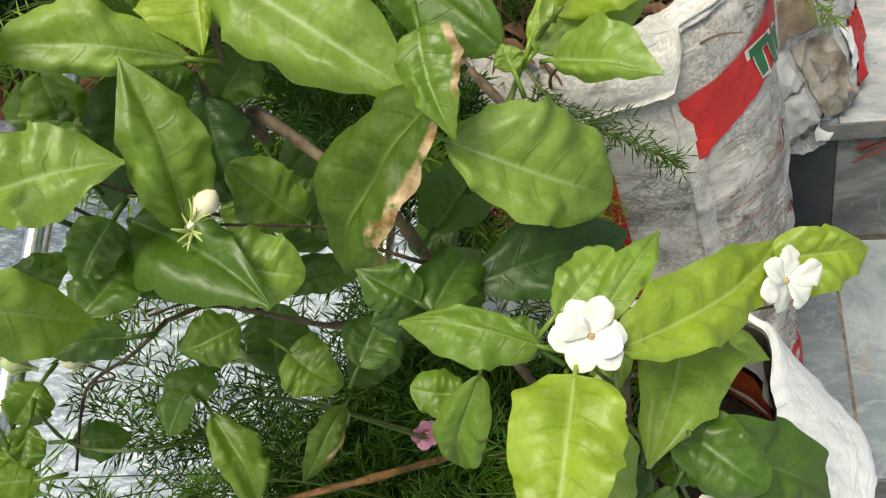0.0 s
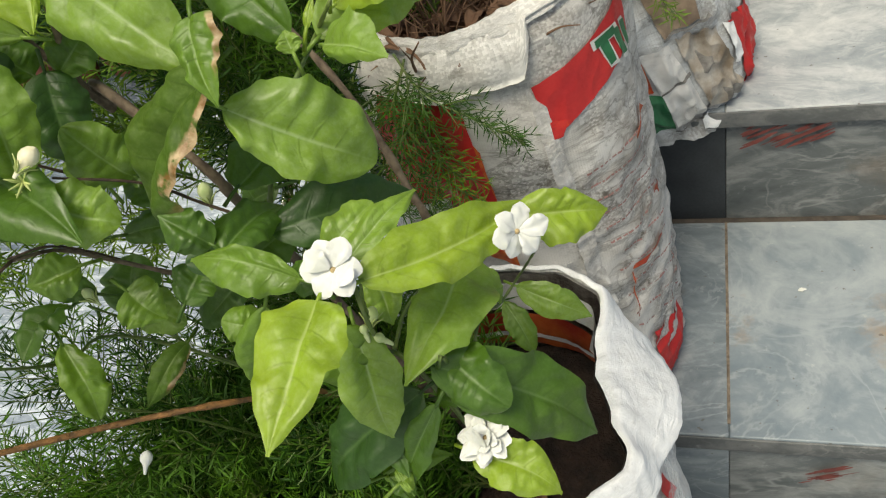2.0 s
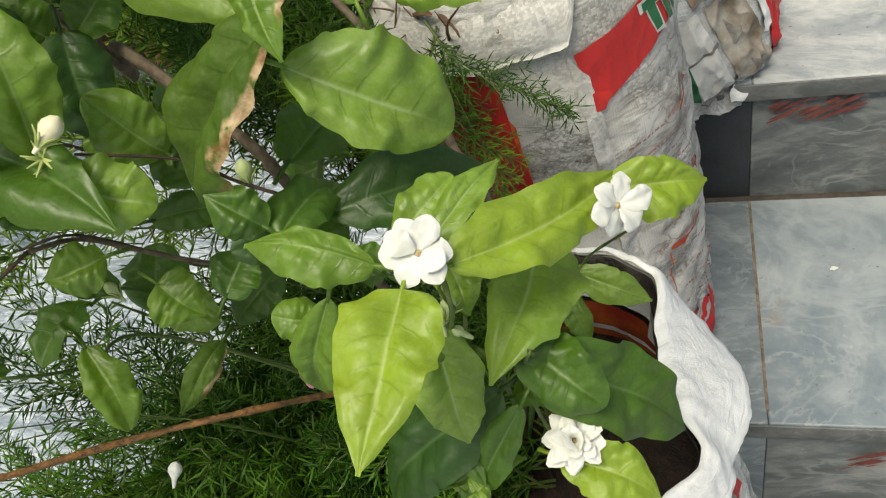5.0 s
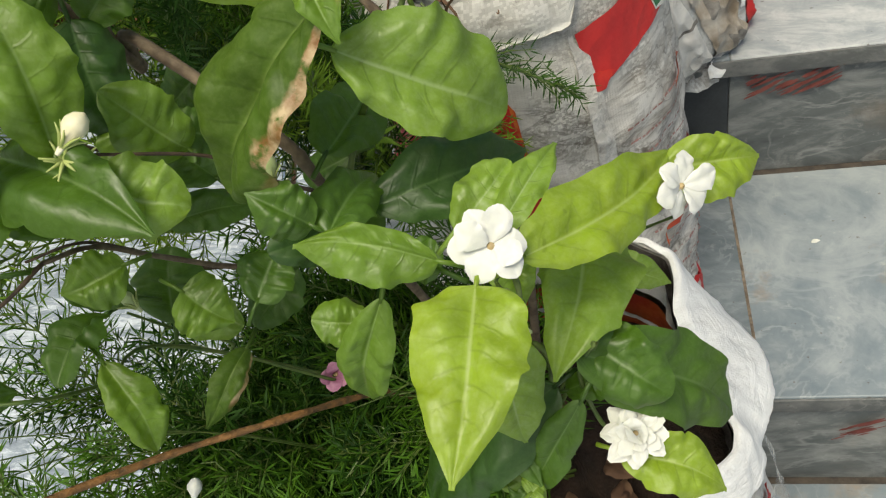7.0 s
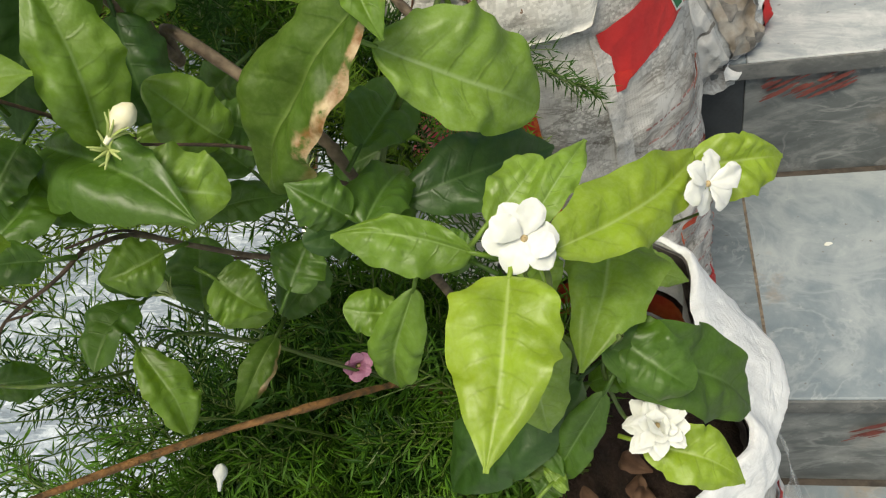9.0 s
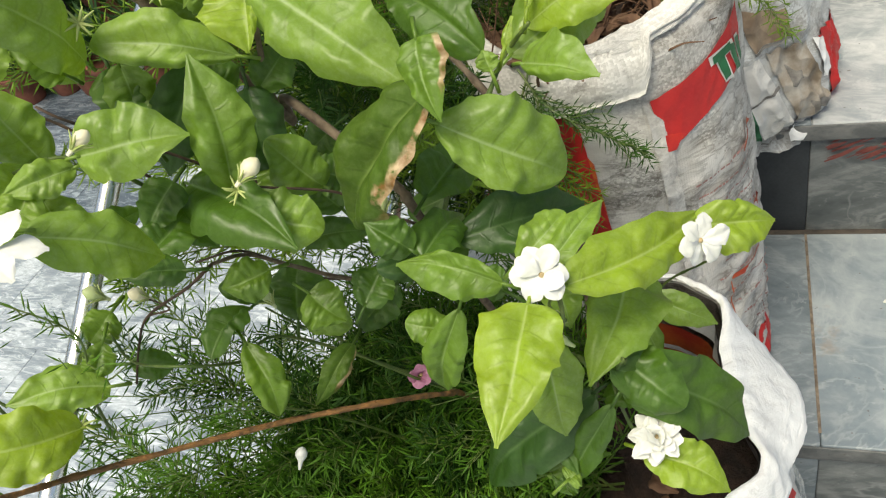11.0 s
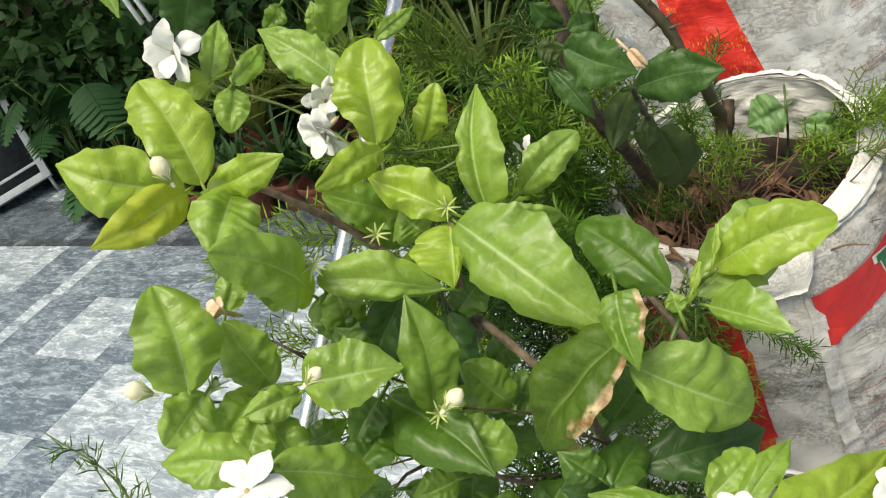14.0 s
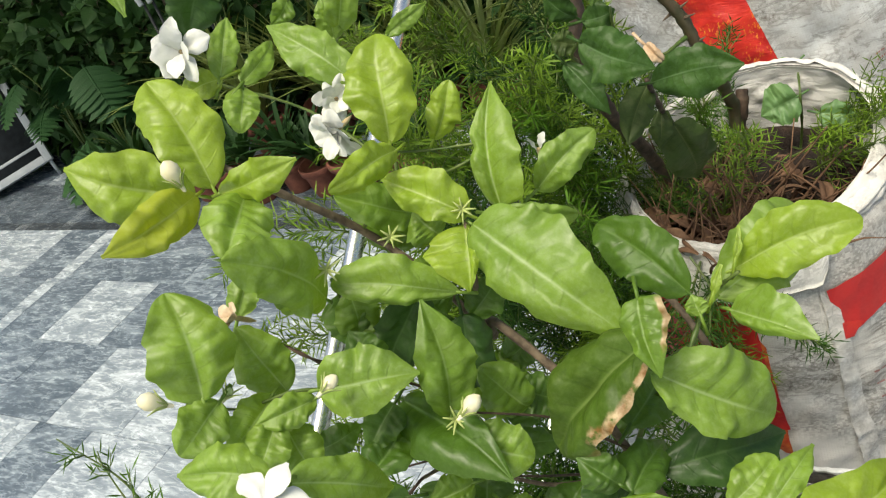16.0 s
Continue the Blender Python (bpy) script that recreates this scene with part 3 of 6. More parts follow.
def sack_lining(point, inner, ring=150, steps=22):
    """The inner skin, from the mouth down to below the soil."""
    bm = bmesh.new()
    grid = []
    for k in range(steps + 1):
        row = []
        for j in range(ring):
            a = math.tau * j / ring
            fold = 0.5 - abs(noise.noise(Vector((math.cos(a) * 5, math.sin(a) * 5, k * 0.22)))) * 2 + 0.5 * noise.noise(Vector((math.cos(a) * 13, math.sin(a) * 13, k * 0.5)))
            row.append(point(a, 1 - inner * k / steps, -0.0055 - 0.004 * k / steps + 0.0045 * fold * min(1, k / 3)))
        grid.append(row)
    grid_into(bm, grid, lambda i, j: (j / ring * 0.9, 0.5 - i * 0.01), closed=True)
    return bm


def cuff_band(point, top, low, ring=132, ragged=0.012, seed=0.0, flare=0.008, bare=None):
    """The mouth folded outwards: a loose band with a ragged lower hem and its own thickness."""
    bm = bmesh.new()
    rows = []
    for k in range(9):
        s = k / 8
        row = []
        for j in range(ring):
            a = math.tau * j / ring
            hem = low + ragged * noise.noise(Vector((math.cos(a) * 3 + seed, math.sin(a) * 3, 1.0)))
            if bare:
                past, span = (math.degrees(a) - bare[0]) % 360, (bare[1] - bare[0]) % 360
                off = min(1.0, past / 8) * min(1.0, max(0.0, (span - past) / 8))
                hem += (top - 0.012 - hem) * off
                out_here = flare * (1 - 0.85 * off)
            v = top + (hem - top) * s
            wide = out_here if bare and flare > 0.01 else flare
            row.append(point(a, v + (0.004 if k == 1 else 0), (0.002 if k else -0.0065) + wide * (s**0.7 if flare > 0.01 else math.sin(s * 2.4)) + (0.12 if flare > 0.01 else 0.6) * wide * s * noise.noise(Vector((math.cos(a) * 6, math.sin(a) * 6 + seed, s)))))
        rows.append(row)
    rows.append([p + Vector((0, 0, 0.001)) - (p - Vector((0, 0, 0))).normalized() * 0.001 for p in rows[-1]])
    grid_into(bm, rows, lambda i, j: (j / ring * 0.9, 0.5 - i * 0.006), closed=True)
    return bm


def printed(point, corners, out=0.0012, cols=10, rows=10, ragged=0.0):
    """A printed patch that follows the sack's skin; corners as (turn in degrees, share of the height), round the patch."""
    cols, rows = cols * 4, rows * 4
    bm = bmesh.new()
    (a0, v0), (a1, v1), (a2, v2), (a3, v3) = corners
    grid = []
    for i in range(rows + 1):
        t = i / rows
        row = []
        for j in range(cols + 1):
            s = j / cols
            a = (a0 * (1 - s) + a1 * s) * (1 - t) + (a3 * (1 - s) + a2 * s) * t
            v = (v0 * (1 - s) + v1 * s) * (1 - t) + (v3 * (1 - s) + v2 * s) * t
            if ragged:
                a += ragged * 60 * noise.noise(Vector((a * 0.3, v * 40, 2)))
                v += ragged * noise.noise(Vector((a * 0.3, v * 40, 7)))
            row.append(point(radians(a), v, out + 0.0010))
        grid.append(row)
    grid_into(bm, grid, lambda i, j: (j / cols, i / rows))
    return bm


def printed_row(point, start, end, high, seed, out=0.0022):
    """A row of unreadable print: short dashes along the skin from start to end, as (turn in degrees, share of the height)."""
    r = random.Random(seed)
    bm = bmesh.new()
    s = 0.0
    while s < 1.0:
        e = min(1.0, s + r.uniform(0.02, 0.07))
        rows = []
        for k in (0, 1):
            row = []
            for m in range(4):
                t = s + (e - s) * m / 3
                row.append(point(radians(start[0] + (end[0] - start[0]) * t), start[1] + (end[1] - start[1]) * t + k * high * r.uniform(0.8, 1.1), out))
            rows.append(row)
        grid_into(bm, rows)
        s = e + r.uniform(0.006, 0.03)
    return bm


def printed_words(point, words, start, end, radius, high, out=0.0026):
    """Words laid along a sack's skin from start to end, as (turn in degrees, share of the height); radius and high in metres."""
    data = bpy.data.curves.new("words", "FONT")
    data.body = words
    carrier = bpy.data.objects.new("words", data)
    me = bpy.data.meshes.new_from_object(carrier)
    bm = bmesh.new()
    bm.from_mesh(me)
    bpy.data.objects.remove(carrier)
    bpy.data.meshes.remove(me)
    wide = max(v.co.x for v in bm.verts)
    across, up = radians(end[0] - start[0]) * radius, (end[1] - start[1]) * high
    for v in bm.verts:
        s, h = v.co.x / wide, v.co.y / wide
        a = radians(start[0]) + (across * s - up * h) / radius
        v.co = point(a, start[1] + (up * s + across * h) / high, out)
    return bm


def soil_disc(point, v, ring=40):
    bm = bmesh.new()
    rows = []
    for k in range(8):
        s = k / 7
        rows.append([])
        for j in range(ring):
            a = math.tau * j / ring
            p = point(a, v, -0.011)
            c = Vector((sum(point(math.tau * m / 8, v).x for m in range(8)) / 8, sum(point(math.tau * m / 8, v).y for m in range(8)) / 8, p.z))
            q = c.lerp(p, s)
            q.z += 0.012 * noise.noise(q * 30) + 0.008 * (1 - s)
            rows[-1].append(q)
    grid_into(bm, rows, closed=True)
    return bm


MOUTH = [(15, 0.079), (32, 0.086), (54, 0.117), (71, 0.121), (90, 0.115), (129, 0.109), (177, 0.098), (227, 0.112), (266, 0.110), (300, 0.104), (321, 0.103), (335, 0.108), (340, 0.107), (352, 0.090)]
FLARE = [(2, 0.026), (14, 0.034), (37, 0.024), (52, 0.008), (75, 0.002), (270, 0.002), (325, 0.004), (343, 0.010)]
front_point = sack_shape((-0.065, 0.292, -RISE), (-0.052, 0.285, 0), 0.485, (0.148, 0.128), (0.114, 0.112), 0.01, radians(100), 0.0055, 3.0, plan=MOUTH, slump=0.07)
front_sack = thing("woven_sack", "white woven plastic sack with rolled rim used as planter", "sack", "planter sacks")
part("body", sack_body(front_point), sack_cuff, front_sack)
part("lining", sack_lining(front_point, 0.28), sack_inner, front_sack, "soil-stained inside of the sack, its shade painted in")


def turned_rim(point, flare, hem, ring=240, steps=14):
    """The mouth turned outwards: it rolls over the edge and falls outwards, creased, as far as flare tells round the mouth."""
    bm = bmesh.new()
    rows = []
    for k in range(steps + 1):
        s = k / steps
        row = []
        for j in range(ring):
            a = math.tau * j / ring
            out = round_table(flare, math.degrees(a))
            crease = noise.noise(Vector((math.cos(a) * 9, math.sin(a) * 9, s * 2.5))) + 0.6 * noise.noise(Vector((math.cos(a) * 22, math.sin(a) * 22, s * 4 + 3)))
            ridge = sum((0.45 - abs(noise.noise(Vector((math.cos(a) * f, math.sin(a) * f, s * g + f))))) / f * 7 for f, g in ((7.0, 1.6), (13.0, 3.0)))
            drop = hem * (0.7 + 0.3 * min(1.0, out / 0.03)) * (1 + 0.25 * noise.noise(Vector((math.cos(a) * 3, math.sin(a) * 3, 1.0))))
            roll = 0.006 * math.sin(min(1.0, s * 5) * math.pi) * 0.5
            row.append(point(a, 1.0 - drop * s**1.5, -0.005 * (1 - min(1.0, s * 5)) + out * s**0.8 + (0.0008 * crease + 0.0034 * ridge) * s**0.5 + 0.001) + Vector((0, 0, roll + 0.0022 * crease * (1 - s) + 0.003 * (1 - s))))
        rows.append(row)
    rows.append([p - Vector((0, 0, 0.0012)) for p in rows[-1]])
    grid_into(bm, rows, lambda i, j: (j / ring * 0.9, 0.5 - i * 0.006), closed=True)
    return bm


part("cuff", turned_rim(front_point, FLARE, 0.075), sack_white, front_sack, "bright white turned-over rim")
for low, high, m, out in ((0.845, 0.925, print_faded, -0.017), (0.868, 0.880, sack_liner, -0.0185), (0.925, 0.985, sack_liner, -0.013)):
    part("printed_band", printed(front_point, ((36, low), (112, low + 0.01), (112, high + 0.01), (36, high)), out, 10, 4, 0.002), m, front_sack)
part("plastic_skirt", printed(front_point, ((-58, 0.93), (-6, 0.93), (-9, 0.80), (-55, 0.76)), 0.016, 8, 8, 0.012), plastic_clear, front_sack, "crumpled clear plastic under the rim")
part("soil", soil_disc(front_point, 0.83), soil_dark, front_sack, "dark moist potting soil, shade inside the sack painted in")

MID_MOUTH = [(0, 0.096), (30, 0.097), (55, 0.100), (90, 0.100), (120, 0.103), (180, 0.112), (240, 0.103), (270, 0.099), (300, 0.093), (330, 0.094)]
MID_FLARE = [(0, 0.004), (55, 0.003), (180, 0.002), (270, 0.003), (330, 0.004)]
mid_point = sack_shape((-0.088, 0.612, 0.0), (-0.088, 0.585, 0), 0.500, (0.150, 0.134), (0.112, 0.100), 0.03, radians(70), 0.0030, 8.0, belly=0.025, pleat=0.009, plan=MID_MOUTH, plan_from=0.95)
mid_sack = thing("woven_sack", "dirty white woven fertiliser sack with red printed band", "sack", "planter sacks")
part("body", sack_body(mid_point), sack_worn, mid_sack)
part("lining", sack_lining(mid_point, 0.16), sack_liner, mid_sack)
part("cuff", cuff_band(mid_point, 1.0, 0.90, seed=4.0, bare=(-66, 40)), sack_cuff, mid_sack, "white folded rim of woven plastic")
part("rim", turned_rim(mid_point, MID_FLARE, 0.022), sack_cuff, mid_sack, "white rim turned outwards")
part("soil", soil_disc(mid_point, 0.88), soil_dark, mid_sack, "dark soil under dry litter")

tall_point = sack_shape((-0.024, 0.904, RISE), (-0.165, 0.950, 0), 0.62, (0.165, 0.150), (0.160, 0.140), 0.0, 0.0, 0.005, 15.0)
tall_sack = thing("woven_sack", "tall grey-white woven sack with red print and crumpled foot", "sack", "planter sacks")
part("body", sack_body(tall_point, bottom=-0.05), sack_tall, tall_sack)
part("lining", sack_lining(tall_point, 0.2), sack_liner, tall_sack)
part("soil", soil_disc(tall_point, 0.88), soil_dark, tall_sack)

part("printed_band", printed(mid_point, ((-11.0, 0.920), (-12.5, 0.840), (-60.0, 0.770), (-63.5, 0.875)), 0.0012, 14, 24, 0.000), print_red, mid_sack, "broad red printed band")
part("printed_fade", printed(mid_point, ((-52.0, 0.790), (-56.5, 0.765), (-60.0, 0.770), (-60.0, 0.800)), 0.0018, 6, 6, 0.004), print_scuffed, mid_sack, "scuffed orange end of the band")
part("letter_edge", printed(mid_point, ((-37.5, 0.895), (-22.0, 0.885), (-20.5, 0.865), (-36.5, 0.875)), 0.0018, 3, 5, 0.000), print_white, mid_sack)
part("letter_shape", printed(mid_point, ((-35.5, 0.890), (-24.0, 0.885), (-23.5, 0.870), (-35.0, 0.875)), 0.0024, 3, 5, 0.000), print_green, mid_sack)
part("letter_edge", printed(mid_point, ((-34.5, 0.885), (-28.5, 0.880), (-24.5, 0.820), (-30.0, 0.825)), 0.0018, 3, 5, 0.000), print_white, mid_sack)
part("letter_shape", printed(mid_point, ((-33.0, 0.875), (-28.5, 0.875), (-26.5, 0.830), (-30.0, 0.830)), 0.0024, 3, 5, 0.000), print_green, mid_sack)
part("letter_edge", printed(mid_point, ((-26.0, 0.885), (-22.5, 0.885), (-16.0, 0.810), (-21.0, 0.815)), 0.0018, 3, 5, 0.000), print_white, mid_sack)
part("letter_shape", printed(mid_point, ((-25.0, 0.880), (-21.0, 0.875), (-18.0, 0.820), (-22.0, 0.825)), 0.0024, 3, 5, 0.000), print_green, mid_sack)
part("letter_edge", printed(mid_point, ((-19.5, 0.880), (-15.5, 0.875), (-12.0, 0.810), (-16.5, 0.815)), 0.0018, 3, 5, 0.000), print_white, mid_sack)
part("letter_shape", printed(mid_point, ((-19.0, 0.875), (-15.0, 0.870), (-14.0, 0.820), (-16.5, 0.820)), 0.0024, 3, 5, 0.000), print_green, mid_sack)
part("printed_panel", printed(mid_point, ((-130.0, 0.890), (-94.0, 0.910), (-99.5, 0.680), (-151.0, 0.580)), 0.0012, 10, 14, 0.003), print_red, mid_sack, "red and orange printed panel")
part("printed_panel", printed(mid_point, ((-94.0, 0.830), (-87.5, 0.780), (-83.0, 0.495), (-95.0, 0.535)), 0.0014, 6, 14, 0.003), print_orange, mid_sack)
part("printed_panel", printed(mid_point, ((-108.5, 0.860), (-91.5, 0.865), (-83.0, 0.560), (-102.5, 0.550)), 0.0016, 8, 16, 0.004), print_red, mid_sack)
part("printed_corner", printed(mid_point, ((-36.5, 0.190), (-6.5, 0.140), (-13.0, -0.020), (-38.0, 0.010)), 0.0012, 8, 10, 0.002), print_red, mid_sack, "red printed corner near the foot")
part("printed_text", printed_row(mid_point, (-51.0, 0.665), (-17.0, 0.670), 0.0040, 0), print_ink, mid_sack)
part("printed_text", printed_row(mid_point, (-50.5, 0.635), (-16.5, 0.635), 0.0040, 1), print_ink, mid_sack)
part("printed_text", printed_row(mid_point, (-49.5, 0.600), (-16.0, 0.600), 0.0040, 2), print_ink, mid_sack)
part("printed_text", printed_row(mid_point, (-49.0, 0.565), (-15.5, 0.565), 0.0040, 3), print_ink, mid_sack)
part("printed_text", printed_row(mid_point, (-48.5, 0.530), (-14.5, 0.525), 0.0040, 4), print_ink, mid_sack)
part("printed_text", printed_row(mid_point, (-48.0, 0.495), (-13.5, 0.485), 0.0040, 5), print_ink, mid_sack)
part("printed_text", printed_row(mid_point, (-47.0, 0.455), (-13.0, 0.445), 0.0040, 6), print_ink, mid_sack)
part("printed_text", printed_row(mid_point, (-46.5, 0.415), (-11.5, 0.400), 0.0040, 7), print_ink, mid_sack)
part("printed_text", printed_row(mid_point, (-46.0, 0.375), (-9.5, 0.350), 0.0040, 8), print_ink, mid_sack)
part("printed_text", printed_row(mid_point, (-45.0, 0.335), (-8.0, 0.300), 0.0040, 9), print_ink, mid_sack)
part("printed_text", printed_row(mid_point, (-44.5, 0.290), (-6.0, 0.245), 0.0040, 10), print_ink, mid_sack)
part("printed_text", printed_row(mid_point, (-43.5, 0.245), (-3.0, 0.185), 0.0040, 11), print_ink, mid_sack)
part("printed_bar", printed(mid_point, ((-24.5, 0.665), (-13.0, 0.695), (-10.0, 0.680), (-23.5, 0.655)), 0.0012, 2, 5, 0.000), print_faded, mid_sack)
part("printed_bar", printed(mid_point, ((-14.5, 0.515), (-10.0, 0.510), (-10.5, 0.480), (-15.5, 0.490)), 0.0012, 2, 5, 0.000), print_faded, mid_sack)
part("printed_bar", printed(mid_point, ((-41.0, 0.405), (-40.5, 0.405), (-42.5, 0.260), (-43.0, 0.260)), 0.0012, 2, 5, 0.000), print_faded, mid_sack)
part("printed_bar", printed(mid_point, ((-41.0, 0.405), (-18.5, 0.405), (-17.5, 0.395), (-40.5, 0.395)), 0.0012, 2, 5, 0.000), print_faded, mid_sack)
part("tape_strip", printed(mid_point, ((-66.0, 0.880), (-59.5, 0.830), (-49.5, 0.290), (-58.0, 0.350)), 0.0016, 8, 24, 0.010), sack_tape, mid_sack, "clear plastic tape strip down the side")
part("printed_band", printed(tall_point, ((-114.0, 0.740), (-92.5, 0.725), (-85.0, 0.505), (-106.0, 0.490)), 0.0014, 10, 22, 0.003), print_scuffed, tall_sack, "scuffed red printed band")
part("printed_band", printed(tall_point, ((-90.0, 0.545), (-86.5, 0.550), (-86.0, 0.505), (-92.5, 0.500)), 0.0022, 6, 12, 0.004), print_scuffed, tall_sack)
part("printed_patch", printed(tall_point, ((-70.5, 0.665), (-61.0, 0.695), (-39.5, 0.660), (-63.5, 0.610)), 0.0014, 10, 10, 0.003), print_scuffed, tall_sack, "scuffed red and yellow patch")
part("printed_fade", printed(tall_point, ((-69.5, 0.650), (-66.0, 0.655), (-60.5, 0.615), (-64.0, 0.610)), 0.0022, 6, 6, 0.005), print_yellow, tall_sack)
part("printed_icon", printed(tall_point, ((-40.0, 0.540), (-26.0, 0.570), (-25.0, 0.555), (-39.0, 0.530)), 0.0014, 4, 4, 0.001), print_red, tall_sack)
part("printed_icon", printed(tall_point, ((-34.0, 0.430), (-27.5, 0.430), (-28.0, 0.405), (-33.0, 0.400)), 0.0014, 4, 4, 0.001), print_red, tall_sack)
part("printed_icon", printed(tall_point, ((-42.0, 0.620), (-33.5, 0.635), (-33.0, 0.625), (-41.5, 0.610)), 0.0014, 4, 4, 0.001), print_red, tall_sack)
part("printed_text", printed_row(tall_point, (-46.5, 0.320), (-31.5, 0.335), 0.0070, 30), print_ink, tall_sack)
part("printed_text", printed_row(tall_point, (-53.5, 0.595), (-43.0, 0.615), 0.0030, 40), print_ink, tall_sack)
part("printed_text", printed_row(tall_point, (-46.5, 0.305), (-31.5, 0.320), 0.0070, 31), print_ink, tall_sack)
part("printed_text", printed_row(tall_point, (-54.0, 0.590), (-43.5, 0.605), 0.0030, 41), print_ink, tall_sack)
part("printed_text", printed_row(tall_point, (-46.0, 0.290), (-31.5, 0.305), 0.0070, 32), print_ink, tall_sack)
part("printed_text", printed_row(tall_point, (-54.5, 0.580), (-44.5, 0.595), 0.0030, 42), print_ink, tall_sack)
part("printed_text", printed_row(tall_point, (-57.5, 0.485), (-40.5, 0.520), 0.0030, 50), print_ink, tall_sack)
part("printed_text", printed_row(tall_point, (-57.5, 0.475), (-46.0, 0.500), 0.0030, 51), print_ink, tall_sack)
part("printed_bar", printed(tall_point, ((-48.5, 0.355), (-25.5, 0.380), (-25.0, 0.375), (-48.0, 0.355)), 0.0014, 3, 3, 0.000), print_ink, tall_sack)
part("printed_bar", printed(tall_point, ((-48.5, 0.355), (-48.0, 0.355), (-45.0, 0.265), (-45.5, 0.265)), 0.0014, 3, 3, 0.000), print_ink, tall_sack)
part("printed_bar", printed(tall_point, ((-43.0, 0.635), (-42.5, 0.635), (-41.5, 0.580), (-42.0, 0.580)), 0.0014, 3, 3, 0.000), print_ink, tall_sack)
part("printed_bar", printed(tall_point, ((-42.0, 0.580), (-31.5, 0.595), (-31.5, 0.595), (-42.0, 0.575)), 0.0014, 3, 3, 0.000), print_ink, tall_sack)
part("printed_bar", printed(tall_point, ((-40.5, 0.535), (-39.5, 0.535), (-36.0, 0.490), (-37.0, 0.490)), 0.0014, 3, 3, 0.000), print_ink, tall_sack)
part("printed_bar", printed(tall_point, ((-37.0, 0.490), (-24.0, 0.520), (-23.0, 0.515), (-36.5, 0.485)), 0.0014, 3, 3, 0.000), print_ink, tall_sack)
part("printed_bar", printed(tall_point, ((-36.0, 0.460), (-35.5, 0.460), (-32.5, 0.400), (-33.0, 0.400)), 0.0014, 3, 3, 0.000), print_ink, tall_sack)
part("grey_panel", printed(tall_point, ((-69.0, 0.160), (-58.0, 0.165), (-50.5, 0.010), (-62.5, -0.005)), 0.0012, 10, 14, 0.004), sack_cuff, tall_sack, "grey-white printed panel near the foot")
part("tape_patch", printed(tall_point, ((-63.0, 0.270), (-45.5, 0.240), (-45.5, 0.195), (-59.0, 0.180)), 0.0020, 10, 10, 0.004), tape_brown, tall_sack, "brown packing tape patch")
part("mud_smear", printed(tall_point, ((-55.0, 0.170), (-40.0, 0.165), (-32.0, 0.020), (-49.0, 0.015)), 0.0016, 14, 18, 0.016), mud_brown, tall_sack, "dried brown mud smear")
part("printed_mark", printed(tall_point, ((-34.5, 0.165), (-4.0, 0.135), (1.0, -0.010), (-24.0, -0.005)), 0.0016, 8, 12, 0.004), print_red, tall_sack, "red rounded mark near the foot")
part("printed_mark", printed(tall_point, ((-36.5, 0.165), (-32.5, 0.160), (-28.0, 0.080), (-33.5, 0.075)), 0.0024, 4, 8, 0.004), sack_white, tall_sack)
part("printed_block", printed(tall_point, ((-72.5, 0.080), (-65.5, 0.080), (-63.0, -0.010), (-71.0, -0.010)), 0.0014, 8, 8, 0.002), print_green, tall_sack, "dark green printed block")
part("printed_block", printed(tall_point, ((-70.5, 0.160), (-69.0, 0.160), (-67.5, 0.085), (-70.5, 0.080)), 0.0014, 6, 8, 0.002), print_orange, tall_sack)
# Creases drawn as thin dark grey strips on the skin.
part("dark_crease", printed(tall_point, ((-63.0, -0.020), (-49.5, 0.000), (-49.5, -0.005), (-63.0, -0.025)), 0.0020, 8, 2, 0.004), mud_crease_grey, tall_sack, "dark creases")
part("dark_crease", printed(tall_point, ((-65.5, 0.085), (-53.5, 0.105), (-53.5, 0.100), (-65.5, 0.080)), 0.0020, 8, 2, 0.004), mud_crease_grey, tall_sack)
part("dark_crease", printed(tall_point, ((-59.5, 0.180), (-41.5, 0.195), (-41.0, 0.190), (-59.5, 0.175)), 0.0026, 8, 2, 0.006), mud_crease_grey, tall_sack)
part("mud_smear", printed(tall_point, ((-48.5, 0.125), (-44.5, 0.120), (-44.0, 0.095), (-49.0, 0.100)), 0.0024, 5, 5, 0.020), mud_crease_grey, tall_sack)
part("mud_smear", printed(tall_point, ((-42.5, 0.050), (-34.0, 0.040), (-35.0, 0.010), (-42.0, 0.020)), 0.0024, 5, 5, 0.020), mud_crease_grey, tall_sack)
part("torn_flap", printed(tall_point, ((-51.0, 0.000), (-32.0, -0.005), (-39.0, -0.030), (-52.0, -0.030)), 0.0040, 10, 8, 0.014), sack_white, tall_sack, "crumpled torn white flap")
for word, start, end in (
    ("Remember:", (-46.0, 0.295), (-28.0, 0.305)),
    ("two", (-45.0, 0.275), (-39.6, 0.276)),
    ("parts", (-37.8, 0.277), (-29.2, 0.279)),
    ("of", (-27.4, 0.279), (-24.0, 0.280)),
    ("five", (-43.0, 0.255), (-34.0, 0.254)),
    ("minutes)", (-31.0, 0.253), (-11.0, 0.250)),
    ("Unique", (-14.5, 0.140), (-2.0, 0.135)),
):
    part("printed_word", printed_words(tall_point, word, start, end, 0.165, 0.62), print_ink, tall_sack)
for low, high in ((0.80, 0.86), (0.70, 0.765)):
    part("printed_mark", printed(front_point, ((-8, low), (-2, low + 0.005), (-4, high), (-9, high - 0.015)), 0.0016, 4, 5, 0.004), print_red, front_sack)

# ---- jasmine ----
rng = random.Random(11)
LIGHT_SIDE = Vector((0.03, -0.05, 0.86))


